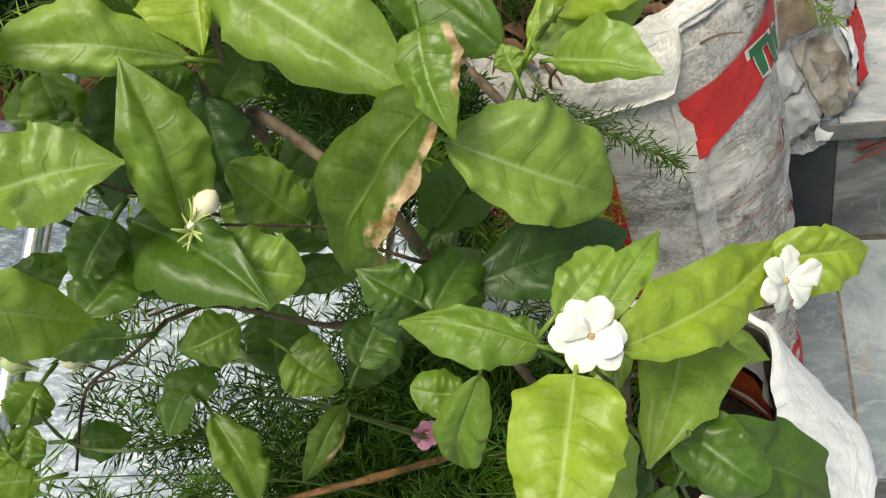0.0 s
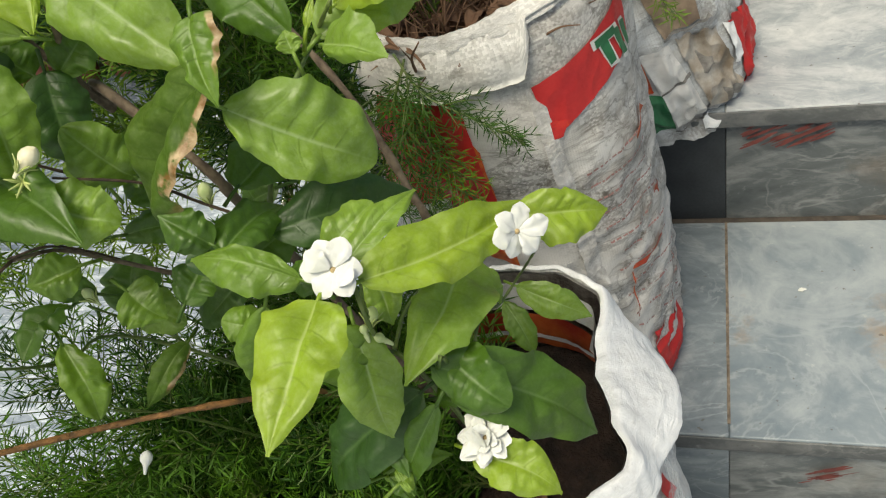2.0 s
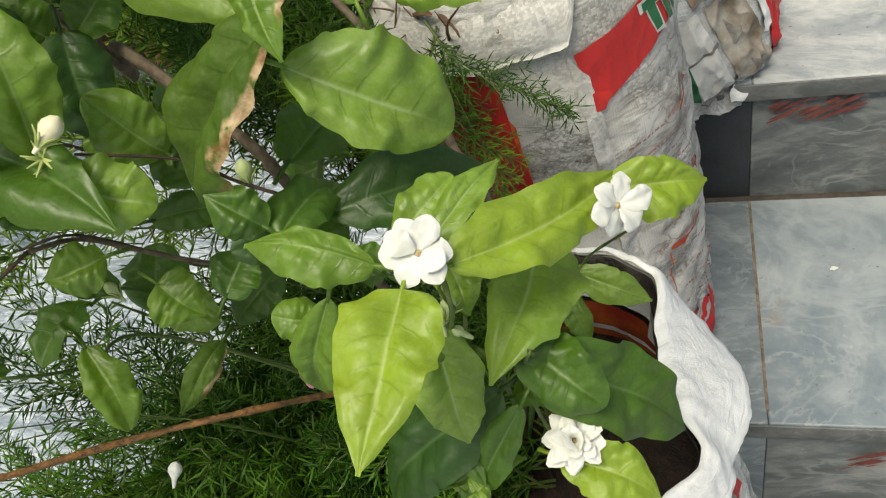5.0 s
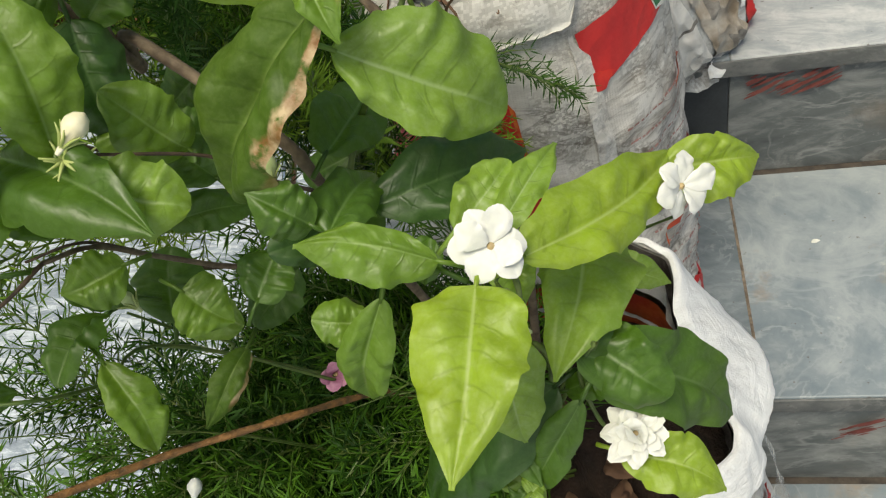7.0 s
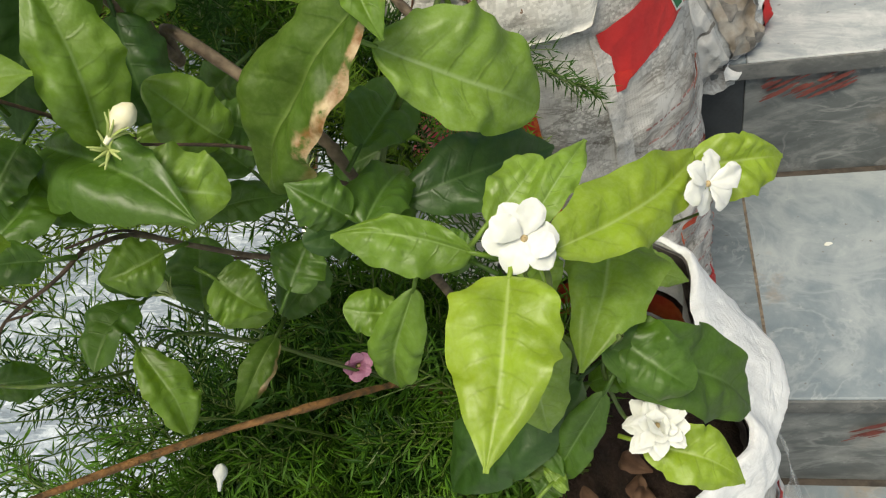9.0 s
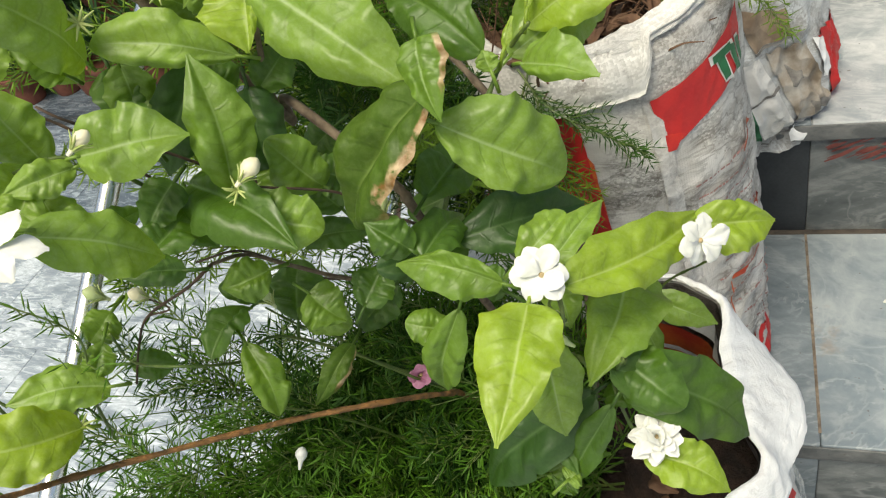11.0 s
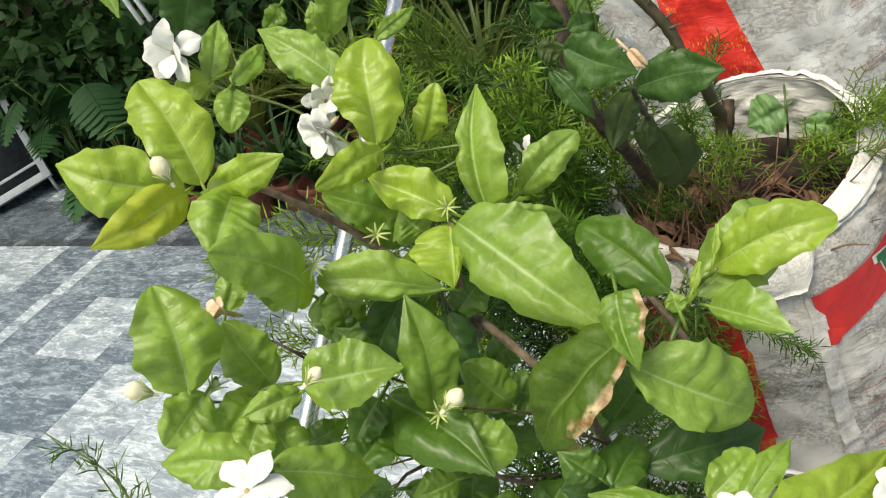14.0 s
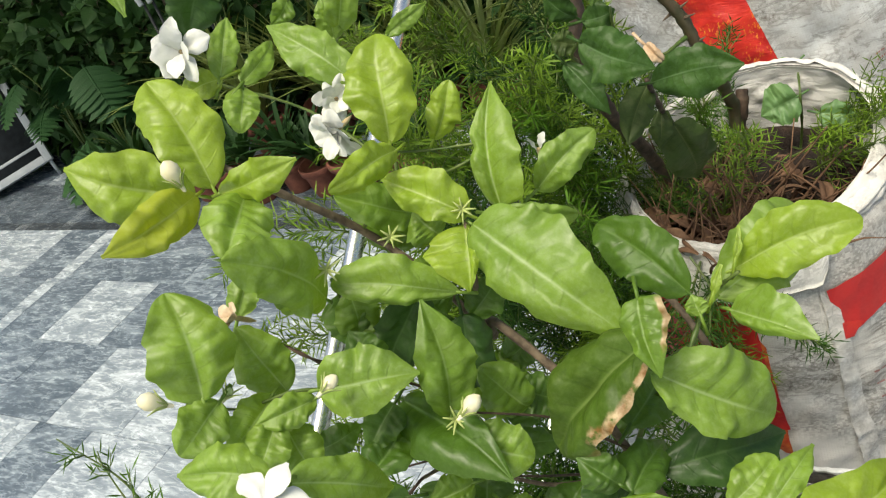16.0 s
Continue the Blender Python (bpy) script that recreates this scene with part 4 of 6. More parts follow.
def blade(length, width, fold, arch, wave=1.0, widest=0.42, serrate=False, along=44, across=9, tip=1.0, quilt=1.0, droop=None, warp=None, skew=0.5):
    """A leaf blade along x, its upper face to +z: winged off the midrib, quilted between the side veins, with a ruffled edge, a drooping tip and a slight twist."""
    bm = bmesh.new()
    ph, ph2, ph3 = (rng.uniform(0, 6.28) for _ in range(3))
    power = math.log(0.5) / math.log(widest)
    bend = rng.uniform(-0.06, 0.06) * length
    droop = rng.uniform(0.0, 0.08) if droop is None else droop
    warp = rng.uniform(-0.5, 0.5) if warp is None else warp
    roll_side, roll = rng.choice((-1, 1)), rng.uniform(0.0, 0.45) * wave
    rows = []
    for i in range(along + 1):
        u = i / along
        half = 0.5 * width * max(0.0, math.sin(math.pi * u**power)) ** (0.52 + 0.40 * u * tip)
        half = max(half, 0.0009)
        full = math.sin(math.pi * min(1.0, u * 1.02)) ** 0.6 if 0 < u < 0.98 else 0.0
        taper = min(1.0, 2.2 * half / width)
        row = []
        for j in range(-across, across + 1):
            v = j / across
            a = abs(v)
            rag = noise.noise(Vector((u * 5.0 + ph * 9, 7.0 if v > 0 else 1.0, ph)))
            edge = 1 + (0.050 * math.sin(u * 19 + 4 * rag + ph + (1.3 if v > 0 else 0)) + 0.022 * math.sin(u * 43 + 5 * rag + ph2 + (2.1 if v > 0 else 0)) + 0.17 * rag * (1 - u**2)) * a * wave
            if serrate:
                edge += 0.05 * a**3 * (((u * 15 + (0.5 if v > 0 else 0)) % 1.0) - 0.5)
            z = fold * half * 1.7 * (a - 0.72 * a**2.4)
            z += arch * length * (1 - (2 * u - 1) ** 2) - droop * length * (max(0.0, u - 0.35) / 0.65) ** 2.2
            z += 0.10 * width * wave * full * taper * math.sin(u * 13 + ph2 + (2.3 if v > 0 else 0) + 2.5 * rag) * a**2.2
            z += 0.030 * width * wave * full * taper * math.sin(u * 29 + ph3 + (1.1 if v > 0 else 0) + 2 * rag) * a**3
            if v * roll_side > 0:
                z -= roll * half * a**3.2
            z += quilt * 0.052 * width * full * taper**1.5 * abs(math.sin(math.pi * (6.5 * u - 0.9 * a**1.5 + (0.5 if v > 0 else 0) + 0.35 * noise.noise(Vector((u * 4 + ph2, v * 2.5, ph)))))) ** 1.15 * (0.75 + 0.9 * noise.noise(Vector((u * 6 + ph, v * 3, ph3)))) * math.sin(math.pi * min(1, a * 1.02)) ** 0.8 * (1 if not serrate else 0.25)
            z += 0.10 * width * wave * taper * noise.noise(Vector((u * 3.2 + ph * 7, v * 2.0, ph2)))
            y = v * half * edge * 2 * (skew if v > 0 else 1 - skew)
            t = warp * (u - 0.5) * wave
            row.append((u * length, y * math.cos(t) - z * math.sin(t) + bend * math.sin(math.pi * u), y * math.sin(t) + z * math.cos(t)))
        rows.append(row)
    n = 2 * across
    grid_into(bm, rows, lambda i, j: (i / along, j / n))
    return bm


def leaf_pose(b, t, twist):
    """Stands at b, x to t, z turned to the light as far as it goes and then twisted about the midrib."""
    b, t = Vector(b), Vector(t)
    x = (t - b).normalized()
    z = LIGHT_SIDE - (b + t) / 2
    z = (z - x * z.dot(x)).normalized()
    y = z.cross(x)
    return Matrix.Translation(b) @ Matrix((x, y, z)).transposed().to_4x4() @ pose(0, 0, 0, twist, 0, 0)


def leaf(plant, b, t, width, tone, twist=0, fold=0.25, arch=0.12, serrate=False, burnt=False, material=None, name="leaf", blunt=False, widest=0.0, skew=0.5):
    """One leaf from the foot of its blade to its tip, with a short stalk."""
    length = (Vector(t) - Vector(b)).length
    bm = blade(length, width * 0.92, fold, arch * 0.7, serrate=serrate, widest=widest or rng.uniform(0.36, 0.45) + (0.06 if blunt else 0), tip=0.0 if blunt else 1.0, skew=skew)
    tube_into(bm, [Vector((-0.010, 0, -0.004)), Vector((-0.003, 0, -0.0005)), Vector((0.002, 0, 0.0002))], (0.0011, 0.0009), 5)
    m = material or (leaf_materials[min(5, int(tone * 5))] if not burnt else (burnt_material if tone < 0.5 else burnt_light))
    ob = part(name, bm, m, plant)
    ob.matrix_basis = Matrix.Translation(-plant.location) @ leaf_pose(b, t, twist + rng.uniform(-8, 8))
    return ob


def stem(plant, points, r0, r1, material, name="stem", knots=0.25):
    line = [local(plant, p) for p in smooth_line(points, 6)]
    return part(name, tube(line, (r0, r1), 8, knots), material, plant)


jasmine = thing("jasmine_plant", "leafy green jasmine bush with white flowers in a sack", "plant", at=(-0.06, 0.29, 0.2))
leaf(jasmine, (-0.183, 0.263, 0.662), (-0.100, 0.226, 0.618), 0.051, 0.78, 0, 0.25, 0.12, widest=0.38, skew=0.57)
leaf(jasmine, (-0.180, 0.285, 0.653), (-0.141, 0.304, 0.636), 0.020, 0.75, 10, 0.25, 0.12, blunt=True, widest=0.50)
leaf(jasmine, (-0.233, 0.293, 0.698), (-0.242, 0.332, 0.748), 0.042, 0.80, 0, 0.25, 0.12, blunt=True, widest=0.48)
leaf(jasmine, (-0.181, 0.296, 0.650), (-0.186, 0.338, 0.707), 0.031, 0.75, -15, 0.55, 0.12, widest=0.34, skew=0.30)
leaf(jasmine, (-0.167, 0.317, 0.646), (-0.135, 0.343, 0.667), 0.026, 0.75, 10, 0.35, 0.12, blunt=True, widest=0.45)
leaf(jasmine, (-0.221, 0.318, 0.684), (-0.206, 0.332, 0.713), 0.021, 0.80, 0, 0.25, 0.12, blunt=True, widest=0.50)
leaf(jasmine, (-0.185, 0.266, 0.666), (-0.231, 0.268, 0.692), 0.029, 0.85, 0, 0.25, 0.12, widest=0.42, skew=0.42)
leaf(jasmine, (-0.221, 0.279, 0.701), (-0.236, 0.234, 0.706), 0.022, 0.85, 0, 0.25, 0.12, blunt=True, widest=0.50)
leaf(jasmine, (-0.221, 0.280, 0.659), (-0.252, 0.254, 0.691), 0.028, 0.50, 0, 0.25, 0.12, blunt=True, widest=0.48)
leaf(jasmine, (-0.188, 0.265, 0.661), (-0.180, 0.235, 0.641), 0.031, 0.80, 0, 0.25, 0.12, widest=0.45, skew=0.18)
leaf(jasmine, (-0.189, 0.238, 0.637), (-0.244, 0.212, 0.664), 0.028, 0.62, 0, 0.25, 0.12, blunt=True, widest=0.58, skew=0.40)
leaf(jasmine, (-0.248, 0.209, 0.657), (-0.247, 0.162, 0.719), 0.037, 0.62, 10, 0.25, 0.12, blunt=True, widest=0.47)
leaf(jasmine, (-0.275, 0.134, 0.659), (-0.285, 0.155, 0.707), 0.041, 0.60, 0, 0.25, 0.12, blunt=True, widest=0.45)
leaf(jasmine, (-0.240, 0.167, 0.635), (-0.193, 0.186, 0.631), 0.037, 0.62, 0, 0.25, 0.12, widest=0.42, skew=0.55)
leaf(jasmine, (-0.190, 0.191, 0.594), (-0.191, 0.208, 0.656), 0.033, 0.50, 0, 0.25, 0.12, widest=0.45, skew=0.45)
leaf(jasmine, (-0.232, 0.211, 0.582), (-0.154, 0.169, 0.580), 0.038, 0.38, 0, 0.60, 0.12, widest=0.48, skew=0.38)
leaf(jasmine, (-0.184, 0.187, 0.586), (-0.152, 0.191, 0.567), 0.033, 0.68, 0, 0.25, 0.12, blunt=True, widest=0.50)
leaf(jasmine, (-0.243, 0.166, 0.630), (-0.261, 0.141, 0.636), 0.019, 0.60, 0, 0.25, 0.12, widest=0.45)
leaf(jasmine, (-0.224, 0.106, 0.647), (-0.263, 0.095, 0.656), 0.026, 0.65, 0, 0.25, 0.12, widest=0.45)
leaf(jasmine, (-0.218, 0.107, 0.643), (-0.200, 0.145, 0.594), 0.029, 0.75, 0, 0.25, 0.12, widest=0.42, skew=0.47)
leaf(jasmine, (-0.298, 0.211, 0.724), (-0.346, 0.187, 0.759), 0.041, 0.88, 0, 0.25, 0.12, widest=0.48)
leaf(jasmine, (-0.291, 0.217, 0.724), (-0.320, 0.238, 0.777), 0.040, 0.80, 0, 0.25, 0.12, blunt=True, widest=0.52)
leaf(jasmine, (-0.294, 0.208, 0.726), (-0.290, 0.143, 0.738), 0.026, 1.00, 0, 0.25, 0.12, widest=0.50)
leaf(jasmine, (-0.286, 0.214, 0.722), (-0.236, 0.218, 0.735), 0.022, 0.82, 0, 0.25, 0.12, widest=0.55)
leaf(jasmine, (-0.270, 0.213, 0.720), (-0.258, 0.173, 0.712), 0.035, 0.72, 0, 0.25, 0.12, blunt=True, widest=0.42)
leaf(jasmine, (-0.301, 0.280, 0.749), (-0.296, 0.258, 0.733), 0.020, 0.72, 0, 0.25, 0.12, blunt=True, widest=0.45)
leaf(jasmine, (-0.300, 0.280, 0.751), (-0.306, 0.328, 0.756), 0.015, 0.75, 0, 0.25, 0.12)
leaf(jasmine, (-0.309, 0.275, 0.757), (-0.312, 0.306, 0.781), 0.018, 0.75, 0, 0.25, 0.12)
leaf(jasmine, (-0.308, 0.276, 0.757), (-0.331, 0.263, 0.754), 0.018, 0.80, 0, 0.25, 0.12, blunt=True, widest=0.45)
leaf(jasmine, (-0.256, 0.315, 0.729), (-0.308, 0.329, 0.764), 0.029, 0.60, 0, 0.25, 0.12)
leaf(jasmine, (-0.269, 0.330, 0.723), (-0.316, 0.343, 0.744), 0.019, 0.55, 0, 0.25, 0.12)
leaf(jasmine, (-0.278, 0.345, 0.743), (-0.280, 0.351, 0.768), 0.020, 0.70, 0, 0.25, 0.12)
leaf(jasmine, (-0.236, 0.334, 0.744), (-0.214, 0.350, 0.753), 0.012, 0.65, 0, 0.25, 0.12)
leaf(jasmine, (-0.363, 0.358, 0.798), (-0.375, 0.336, 0.762), 0.037, 0.12, 0, 0.15, 0.10, serrate=True)
leaf(jasmine, (-0.340, 0.280, 0.838), (-0.322, 0.248, 0.809), 0.021, 0.50, 30, 0.25, 0.12)
leaf(jasmine, (-0.350, 0.299, 0.835), (-0.354, 0.290, 0.814), 0.022, 0.40, 0, 0.25, 0.12)
leaf(jasmine, (-0.276, 0.349, 0.746), (-0.247, 0.346, 0.794), 0.022, 0.70, 0, 0.25, 0.12)
leaf(jasmine, (-0.325, 0.381, 0.762), (-0.336, 0.368, 0.751), 0.016, 0.50, 0, 0.25, 0.12)
leaf(jasmine, (-0.069, 0.272, 0.604), (-0.031, 0.330, 0.619), 0.043, 0.70, 0, 0.25, 0.12, blunt=True, widest=0.52, skew=0.55)
leaf(jasmine, (-0.061, 0.281, 0.614), (-0.003, 0.291, 0.636), 0.034, 0.82, 0, 0.25, 0.12, blunt=True, widest=0.55)
leaf(jasmine, (-0.060, 0.258, 0.608), (-0.020, 0.230, 0.616), 0.023, 0.75, 0, 0.25, 0.12, widest=0.42, skew=0.72)
leaf(jasmine, (-0.074, 0.255, 0.607), (-0.078, 0.261, 0.615), 0.012, 0.60, 0, 0.25, 0.12)
leaf(jasmine, (-0.068, 0.263, 0.614), (-0.064, 0.272, 0.625), 0.005, 0.80, 0, 0.25, 0.12)
leaf(jasmine, (-0.058, 0.277, 0.624), (-0.056, 0.287, 0.637), 0.004, 0.80, 0, 0.25, 0.12)
leaf(jasmine, (-0.088, 0.219, 0.625), (-0.149, 0.203, 0.559), 0.050, 0.30, 34, 0.55, 0.06, burnt=True, blunt=True, widest=0.50)
leaf(jasmine, (-0.092, 0.224, 0.645), (-0.082, 0.200, 0.619), 0.024, 0.60, 10, 0.30, 0.05, burnt=True, widest=0.26, skew=0.60)
leaf(jasmine, (-0.091, 0.215, 0.608), (-0.040, 0.232, 0.563), 0.045, 0.66, 0, 0.25, 0.12, blunt=True, widest=0.50, skew=0.60)
leaf(jasmine, (-0.082, 0.272, 0.607), (-0.133, 0.300, 0.632), 0.035, 0.33, 0, 0.25, 0.12, blunt=True, widest=0.48)
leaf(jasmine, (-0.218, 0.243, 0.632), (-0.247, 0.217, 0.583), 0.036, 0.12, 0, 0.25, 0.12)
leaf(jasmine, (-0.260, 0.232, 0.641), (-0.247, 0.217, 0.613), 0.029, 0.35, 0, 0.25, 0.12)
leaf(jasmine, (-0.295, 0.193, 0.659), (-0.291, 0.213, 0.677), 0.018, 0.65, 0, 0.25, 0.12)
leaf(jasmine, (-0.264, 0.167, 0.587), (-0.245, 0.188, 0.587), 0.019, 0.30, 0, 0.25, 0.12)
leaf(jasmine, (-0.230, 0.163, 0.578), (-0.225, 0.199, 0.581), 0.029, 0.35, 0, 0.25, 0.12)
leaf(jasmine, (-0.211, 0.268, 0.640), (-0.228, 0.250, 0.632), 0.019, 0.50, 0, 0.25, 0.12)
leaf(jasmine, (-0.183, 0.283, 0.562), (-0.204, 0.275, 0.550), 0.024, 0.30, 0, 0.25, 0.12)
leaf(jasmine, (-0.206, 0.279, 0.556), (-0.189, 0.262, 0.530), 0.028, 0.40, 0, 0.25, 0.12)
leaf(jasmine, (-0.037, 0.175, 0.547), (0.018, 0.251, 0.523), 0.032, 0.85, 0, 0.25, 0.05, widest=0.42, skew=0.55)
leaf(jasmine, (-0.045, 0.187, 0.548), (-0.026, 0.229, 0.550), 0.016, 0.65, 0, 0.25, 0.12)
leaf(jasmine, (0.012, 0.243, 0.518), (0.051, 0.264, 0.503), 0.029, 0.88, 0, 0.25, 0.12, widest=0.38, skew=0.42)
leaf(jasmine, (-0.050, 0.162, 0.550), (-0.055, 0.101, 0.533), 0.038, 0.95, 0, 0.25, 0.12, widest=0.32)
leaf(jasmine, (-0.057, 0.186, 0.503), (-0.049, 0.164, 0.446), 0.032, 0.75, 0, 0.25, 0.12, widest=0.42)
leaf(jasmine, (-0.026, 0.254, 0.481), (-0.033, 0.169, 0.486), 0.043, 0.60, 0, 0.25, 0.12, widest=0.40, skew=0.58)
leaf(jasmine, (-0.065, 0.177, 0.546), (-0.113, 0.177, 0.559), 0.022, 0.45, 0, 0.25, 0.12, widest=0.45, skew=0.68)
leaf(jasmine, (-0.026, 0.185, 0.479), (0.039, 0.214, 0.386), 0.044, 0.20, 0, 0.25, 0.12, widest=0.46)
leaf(jasmine, (-0.025, 0.198, 0.475), (0.009, 0.178, 0.459), 0.032, 0.38, 0, 0.25, 0.12, blunt=True, widest=0.50)
leaf(jasmine, (-0.012, 0.169, 0.432), (0.030, 0.162, 0.414), 0.028, 0.90, 0, 0.25, 0.12, widest=0.45)
leaf(jasmine, (-0.036, 0.185, 0.458), (-0.110, 0.170, 0.380), 0.044, 0.15, 0, 0.25, 0.12, widest=0.45)
leaf(jasmine, (-0.026, 0.176, 0.460), (-0.054, 0.165, 0.398), 0.019, 0.30, 0, 0.25, 0.12, widest=0.45)
leaf(jasmine, (-0.033, 0.346, 0.358), (0.018, 0.337, 0.338), 0.025, 0.65, 0, 0.25, 0.12, widest=0.48)
leaf(jasmine, (-0.041, 0.336, 0.353), (-0.021, 0.314, 0.326), 0.020, 0.55, 0, 0.25, 0.12, blunt=True, widest=0.50)
leaf(jasmine, (-0.054, 0.213, 0.510), (-0.045, 0.198, 0.492), 0.021, 0.60, 0, 0.25, 0.12)
leaf(jasmine, (-0.023, 0.265, 0.461), (-0.011, 0.253, 0.446), 0.015, 0.65, 0, 0.25, 0.12)
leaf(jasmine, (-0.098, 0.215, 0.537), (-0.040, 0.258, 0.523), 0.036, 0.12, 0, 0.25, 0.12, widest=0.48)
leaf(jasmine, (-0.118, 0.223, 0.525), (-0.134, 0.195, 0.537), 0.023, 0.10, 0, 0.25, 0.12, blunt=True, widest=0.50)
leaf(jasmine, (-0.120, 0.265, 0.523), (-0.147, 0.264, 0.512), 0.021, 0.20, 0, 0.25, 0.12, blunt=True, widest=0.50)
leaf(jasmine, (-0.062, 0.184, 0.508), (-0.068, 0.177, 0.464), 0.034, 0.40, 0, 0.25, 0.12)
leaf(jasmine, (-0.105, 0.190, 0.498), (-0.127, 0.187, 0.506), 0.021, 0.45, 0, 0.25, 0.12, blunt=True, widest=0.50)
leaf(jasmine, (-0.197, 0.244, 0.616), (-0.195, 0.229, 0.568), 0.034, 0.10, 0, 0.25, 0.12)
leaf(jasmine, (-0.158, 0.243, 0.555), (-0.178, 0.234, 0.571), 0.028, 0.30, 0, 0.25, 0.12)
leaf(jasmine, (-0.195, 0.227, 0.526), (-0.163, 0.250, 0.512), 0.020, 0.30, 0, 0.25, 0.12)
leaf(jasmine, (-0.067, 0.167, 0.405), (-0.034, 0.186, 0.401), 0.016, 0.40, 0, 0.25, 0.12)
leaf(jasmine, (-0.052, 0.157, 0.417), (-0.046, 0.163, 0.418), 0.015, 0.70, 0, 0.25, 0.12)
leaf(jasmine, (-0.214, 0.206, 0.503), (-0.239, 0.198, 0.519), 0.018, 0.36, 0, 0.25, 0.12, blunt=True, widest=0.50)
leaf(jasmine, (-0.217, 0.218, 0.469), (-0.218, 0.245, 0.494), 0.036, 0.36, 0, 0.25, 0.12, blunt=True, widest=0.50)
leaf(jasmine, (-0.218, 0.225, 0.475), (-0.180, 0.215, 0.469), 0.027, 0.45, 0, 0.25, 0.12, blunt=True, widest=0.55)
leaf(jasmine, (-0.169, 0.260, 0.458), (-0.189, 0.232, 0.445), 0.030, 0.36, 0, 0.25, 0.12, blunt=True, widest=0.50)
leaf(jasmine, (-0.225, 0.197, 0.503), (-0.235, 0.162, 0.502), 0.029, 0.36, 40, 0.70, 0.12, blunt=True, widest=0.50)
leaf(jasmine, (-0.220, 0.175, 0.499), (-0.201, 0.152, 0.467), 0.023, 0.45, -20, 0.40, 0.12, blunt=True, widest=0.55)
leaf(jasmine, (-0.179, 0.207, 0.462), (-0.195, 0.173, 0.447), 0.017, 0.35, 0, 0.30, 0.20, burnt=True, widest=0.45)
leaf(jasmine, (-0.263, 0.124, 0.524), (-0.296, 0.096, 0.543), 0.028, 0.66, 0, 0.25, 0.12, widest=0.45)
leaf(jasmine, (-0.264, 0.099, 0.524), (-0.292, 0.053, 0.564), 0.037, 0.85, 0, 0.25, 0.12, widest=0.45)
leaf(jasmine, (-0.272, 0.157, 0.543), (-0.279, 0.141, 0.537), 0.022, 0.45, 0, 0.25, 0.12, blunt=True, widest=0.50)
leaf(jasmine, (-0.268, 0.139, 0.540), (-0.270, 0.123, 0.530), 0.018, 0.45, 0, 0.25, 0.12, blunt=True, widest=0.50)
leaf(jasmine, (-0.289, 0.159, 0.496), (-0.270, 0.171, 0.484), 0.020, 0.25, 0, 0.25, 0.12)
leaf(jasmine, (-0.202, 0.151, 0.580), (-0.223, 0.136, 0.590), 0.016, 0.20, 0, 0.25, 0.12)
leaf(jasmine, (-0.054, 0.170, 0.402), (-0.061, 0.161, 0.398), 0.020, 0.36, 0, 0.25, 0.12)
leaf(jasmine, (-0.110, 0.190, 0.554), (-0.128, 0.189, 0.573), 0.023, 0.20, 0, 0.25, 0.12)
leaf(jasmine, (-0.105, 0.189, 0.551), (-0.098, 0.235, 0.538), 0.026, 0.25, 0, 0.25, 0.12)
leaf(jasmine, (-0.273, 0.140, 0.653), (-0.279, 0.111, 0.647), 0.027, 0.62, 0, 0.25, 0.12, blunt=True)
leaf(jasmine, (-0.266, 0.172, 0.627), (-0.277, 0.173, 0.669), 0.030, 0.60, 0, 0.25, 0.12, blunt=True)
leaf(jasmine, (-0.266, 0.163, 0.634), (-0.271, 0.128, 0.630), 0.025, 0.65, 0, 0.25, 0.12, blunt=True)
leaf(jasmine, (-0.261, 0.156, 0.621), (-0.243, 0.142, 0.599), 0.027, 0.62, 0, 0.25, 0.12, blunt=True)
leaf(jasmine, (-0.257, 0.149, 0.631), (-0.259, 0.123, 0.619), 0.024, 0.60, 0, 0.25, 0.12)
leaf(jasmine, (-0.250, 0.229, 0.644), (-0.250, 0.219, 0.613), 0.027, 0.45, 0, 0.25, 0.12, blunt=True)
leaf(jasmine, (-0.167, 0.228, 0.564), (-0.182, 0.220, 0.600), 0.030, 0.50, 0, 0.25, 0.12, blunt=True)
leaf(jasmine, (-0.225, 0.196, 0.596), (-0.235, 0.172, 0.584), 0.025, 0.25, 0, 0.25, 0.12)
leaf(jasmine, (-0.231, 0.206, 0.576), (-0.219, 0.193, 0.554), 0.029, 0.35, 0, 0.25, 0.12)
leaf(jasmine, (-0.232, 0.285, 0.638), (-0.257, 0.267, 0.667), 0.027, 0.50, 0, 0.25, 0.12)
leaf(jasmine, (-0.208, 0.269, 0.652), (-0.220, 0.270, 0.667), 0.030, 0.70, 0, 0.25, 0.12)
leaf(jasmine, (-0.185, 0.227, 0.559), (-0.200, 0.236, 0.581), 0.026, 0.40, 0, 0.25, 0.12)
leaf(jasmine, (-0.174, 0.245, 0.533), (-0.193, 0.252, 0.553), 0.024, 0.25, 0, 0.25, 0.12)
leaf(jasmine, (-0.113, 0.226, 0.556), (-0.106, 0.274, 0.554), 0.030, 0.25, 0, 0.25, 0.12)
leaf(jasmine, (-0.132, 0.224, 0.502), (-0.099, 0.245, 0.520), 0.030, 0.20, 0, 0.25, 0.12)
leaf(jasmine, (-0.197, 0.195, 0.536), (-0.218, 0.179, 0.538), 0.025, 0.40, 0, 0.25, 0.12)
leaf(jasmine, (-0.184, 0.198, 0.515), (-0.165, 0.193, 0.499), 0.029, 0.40, 0, 0.25, 0.12)
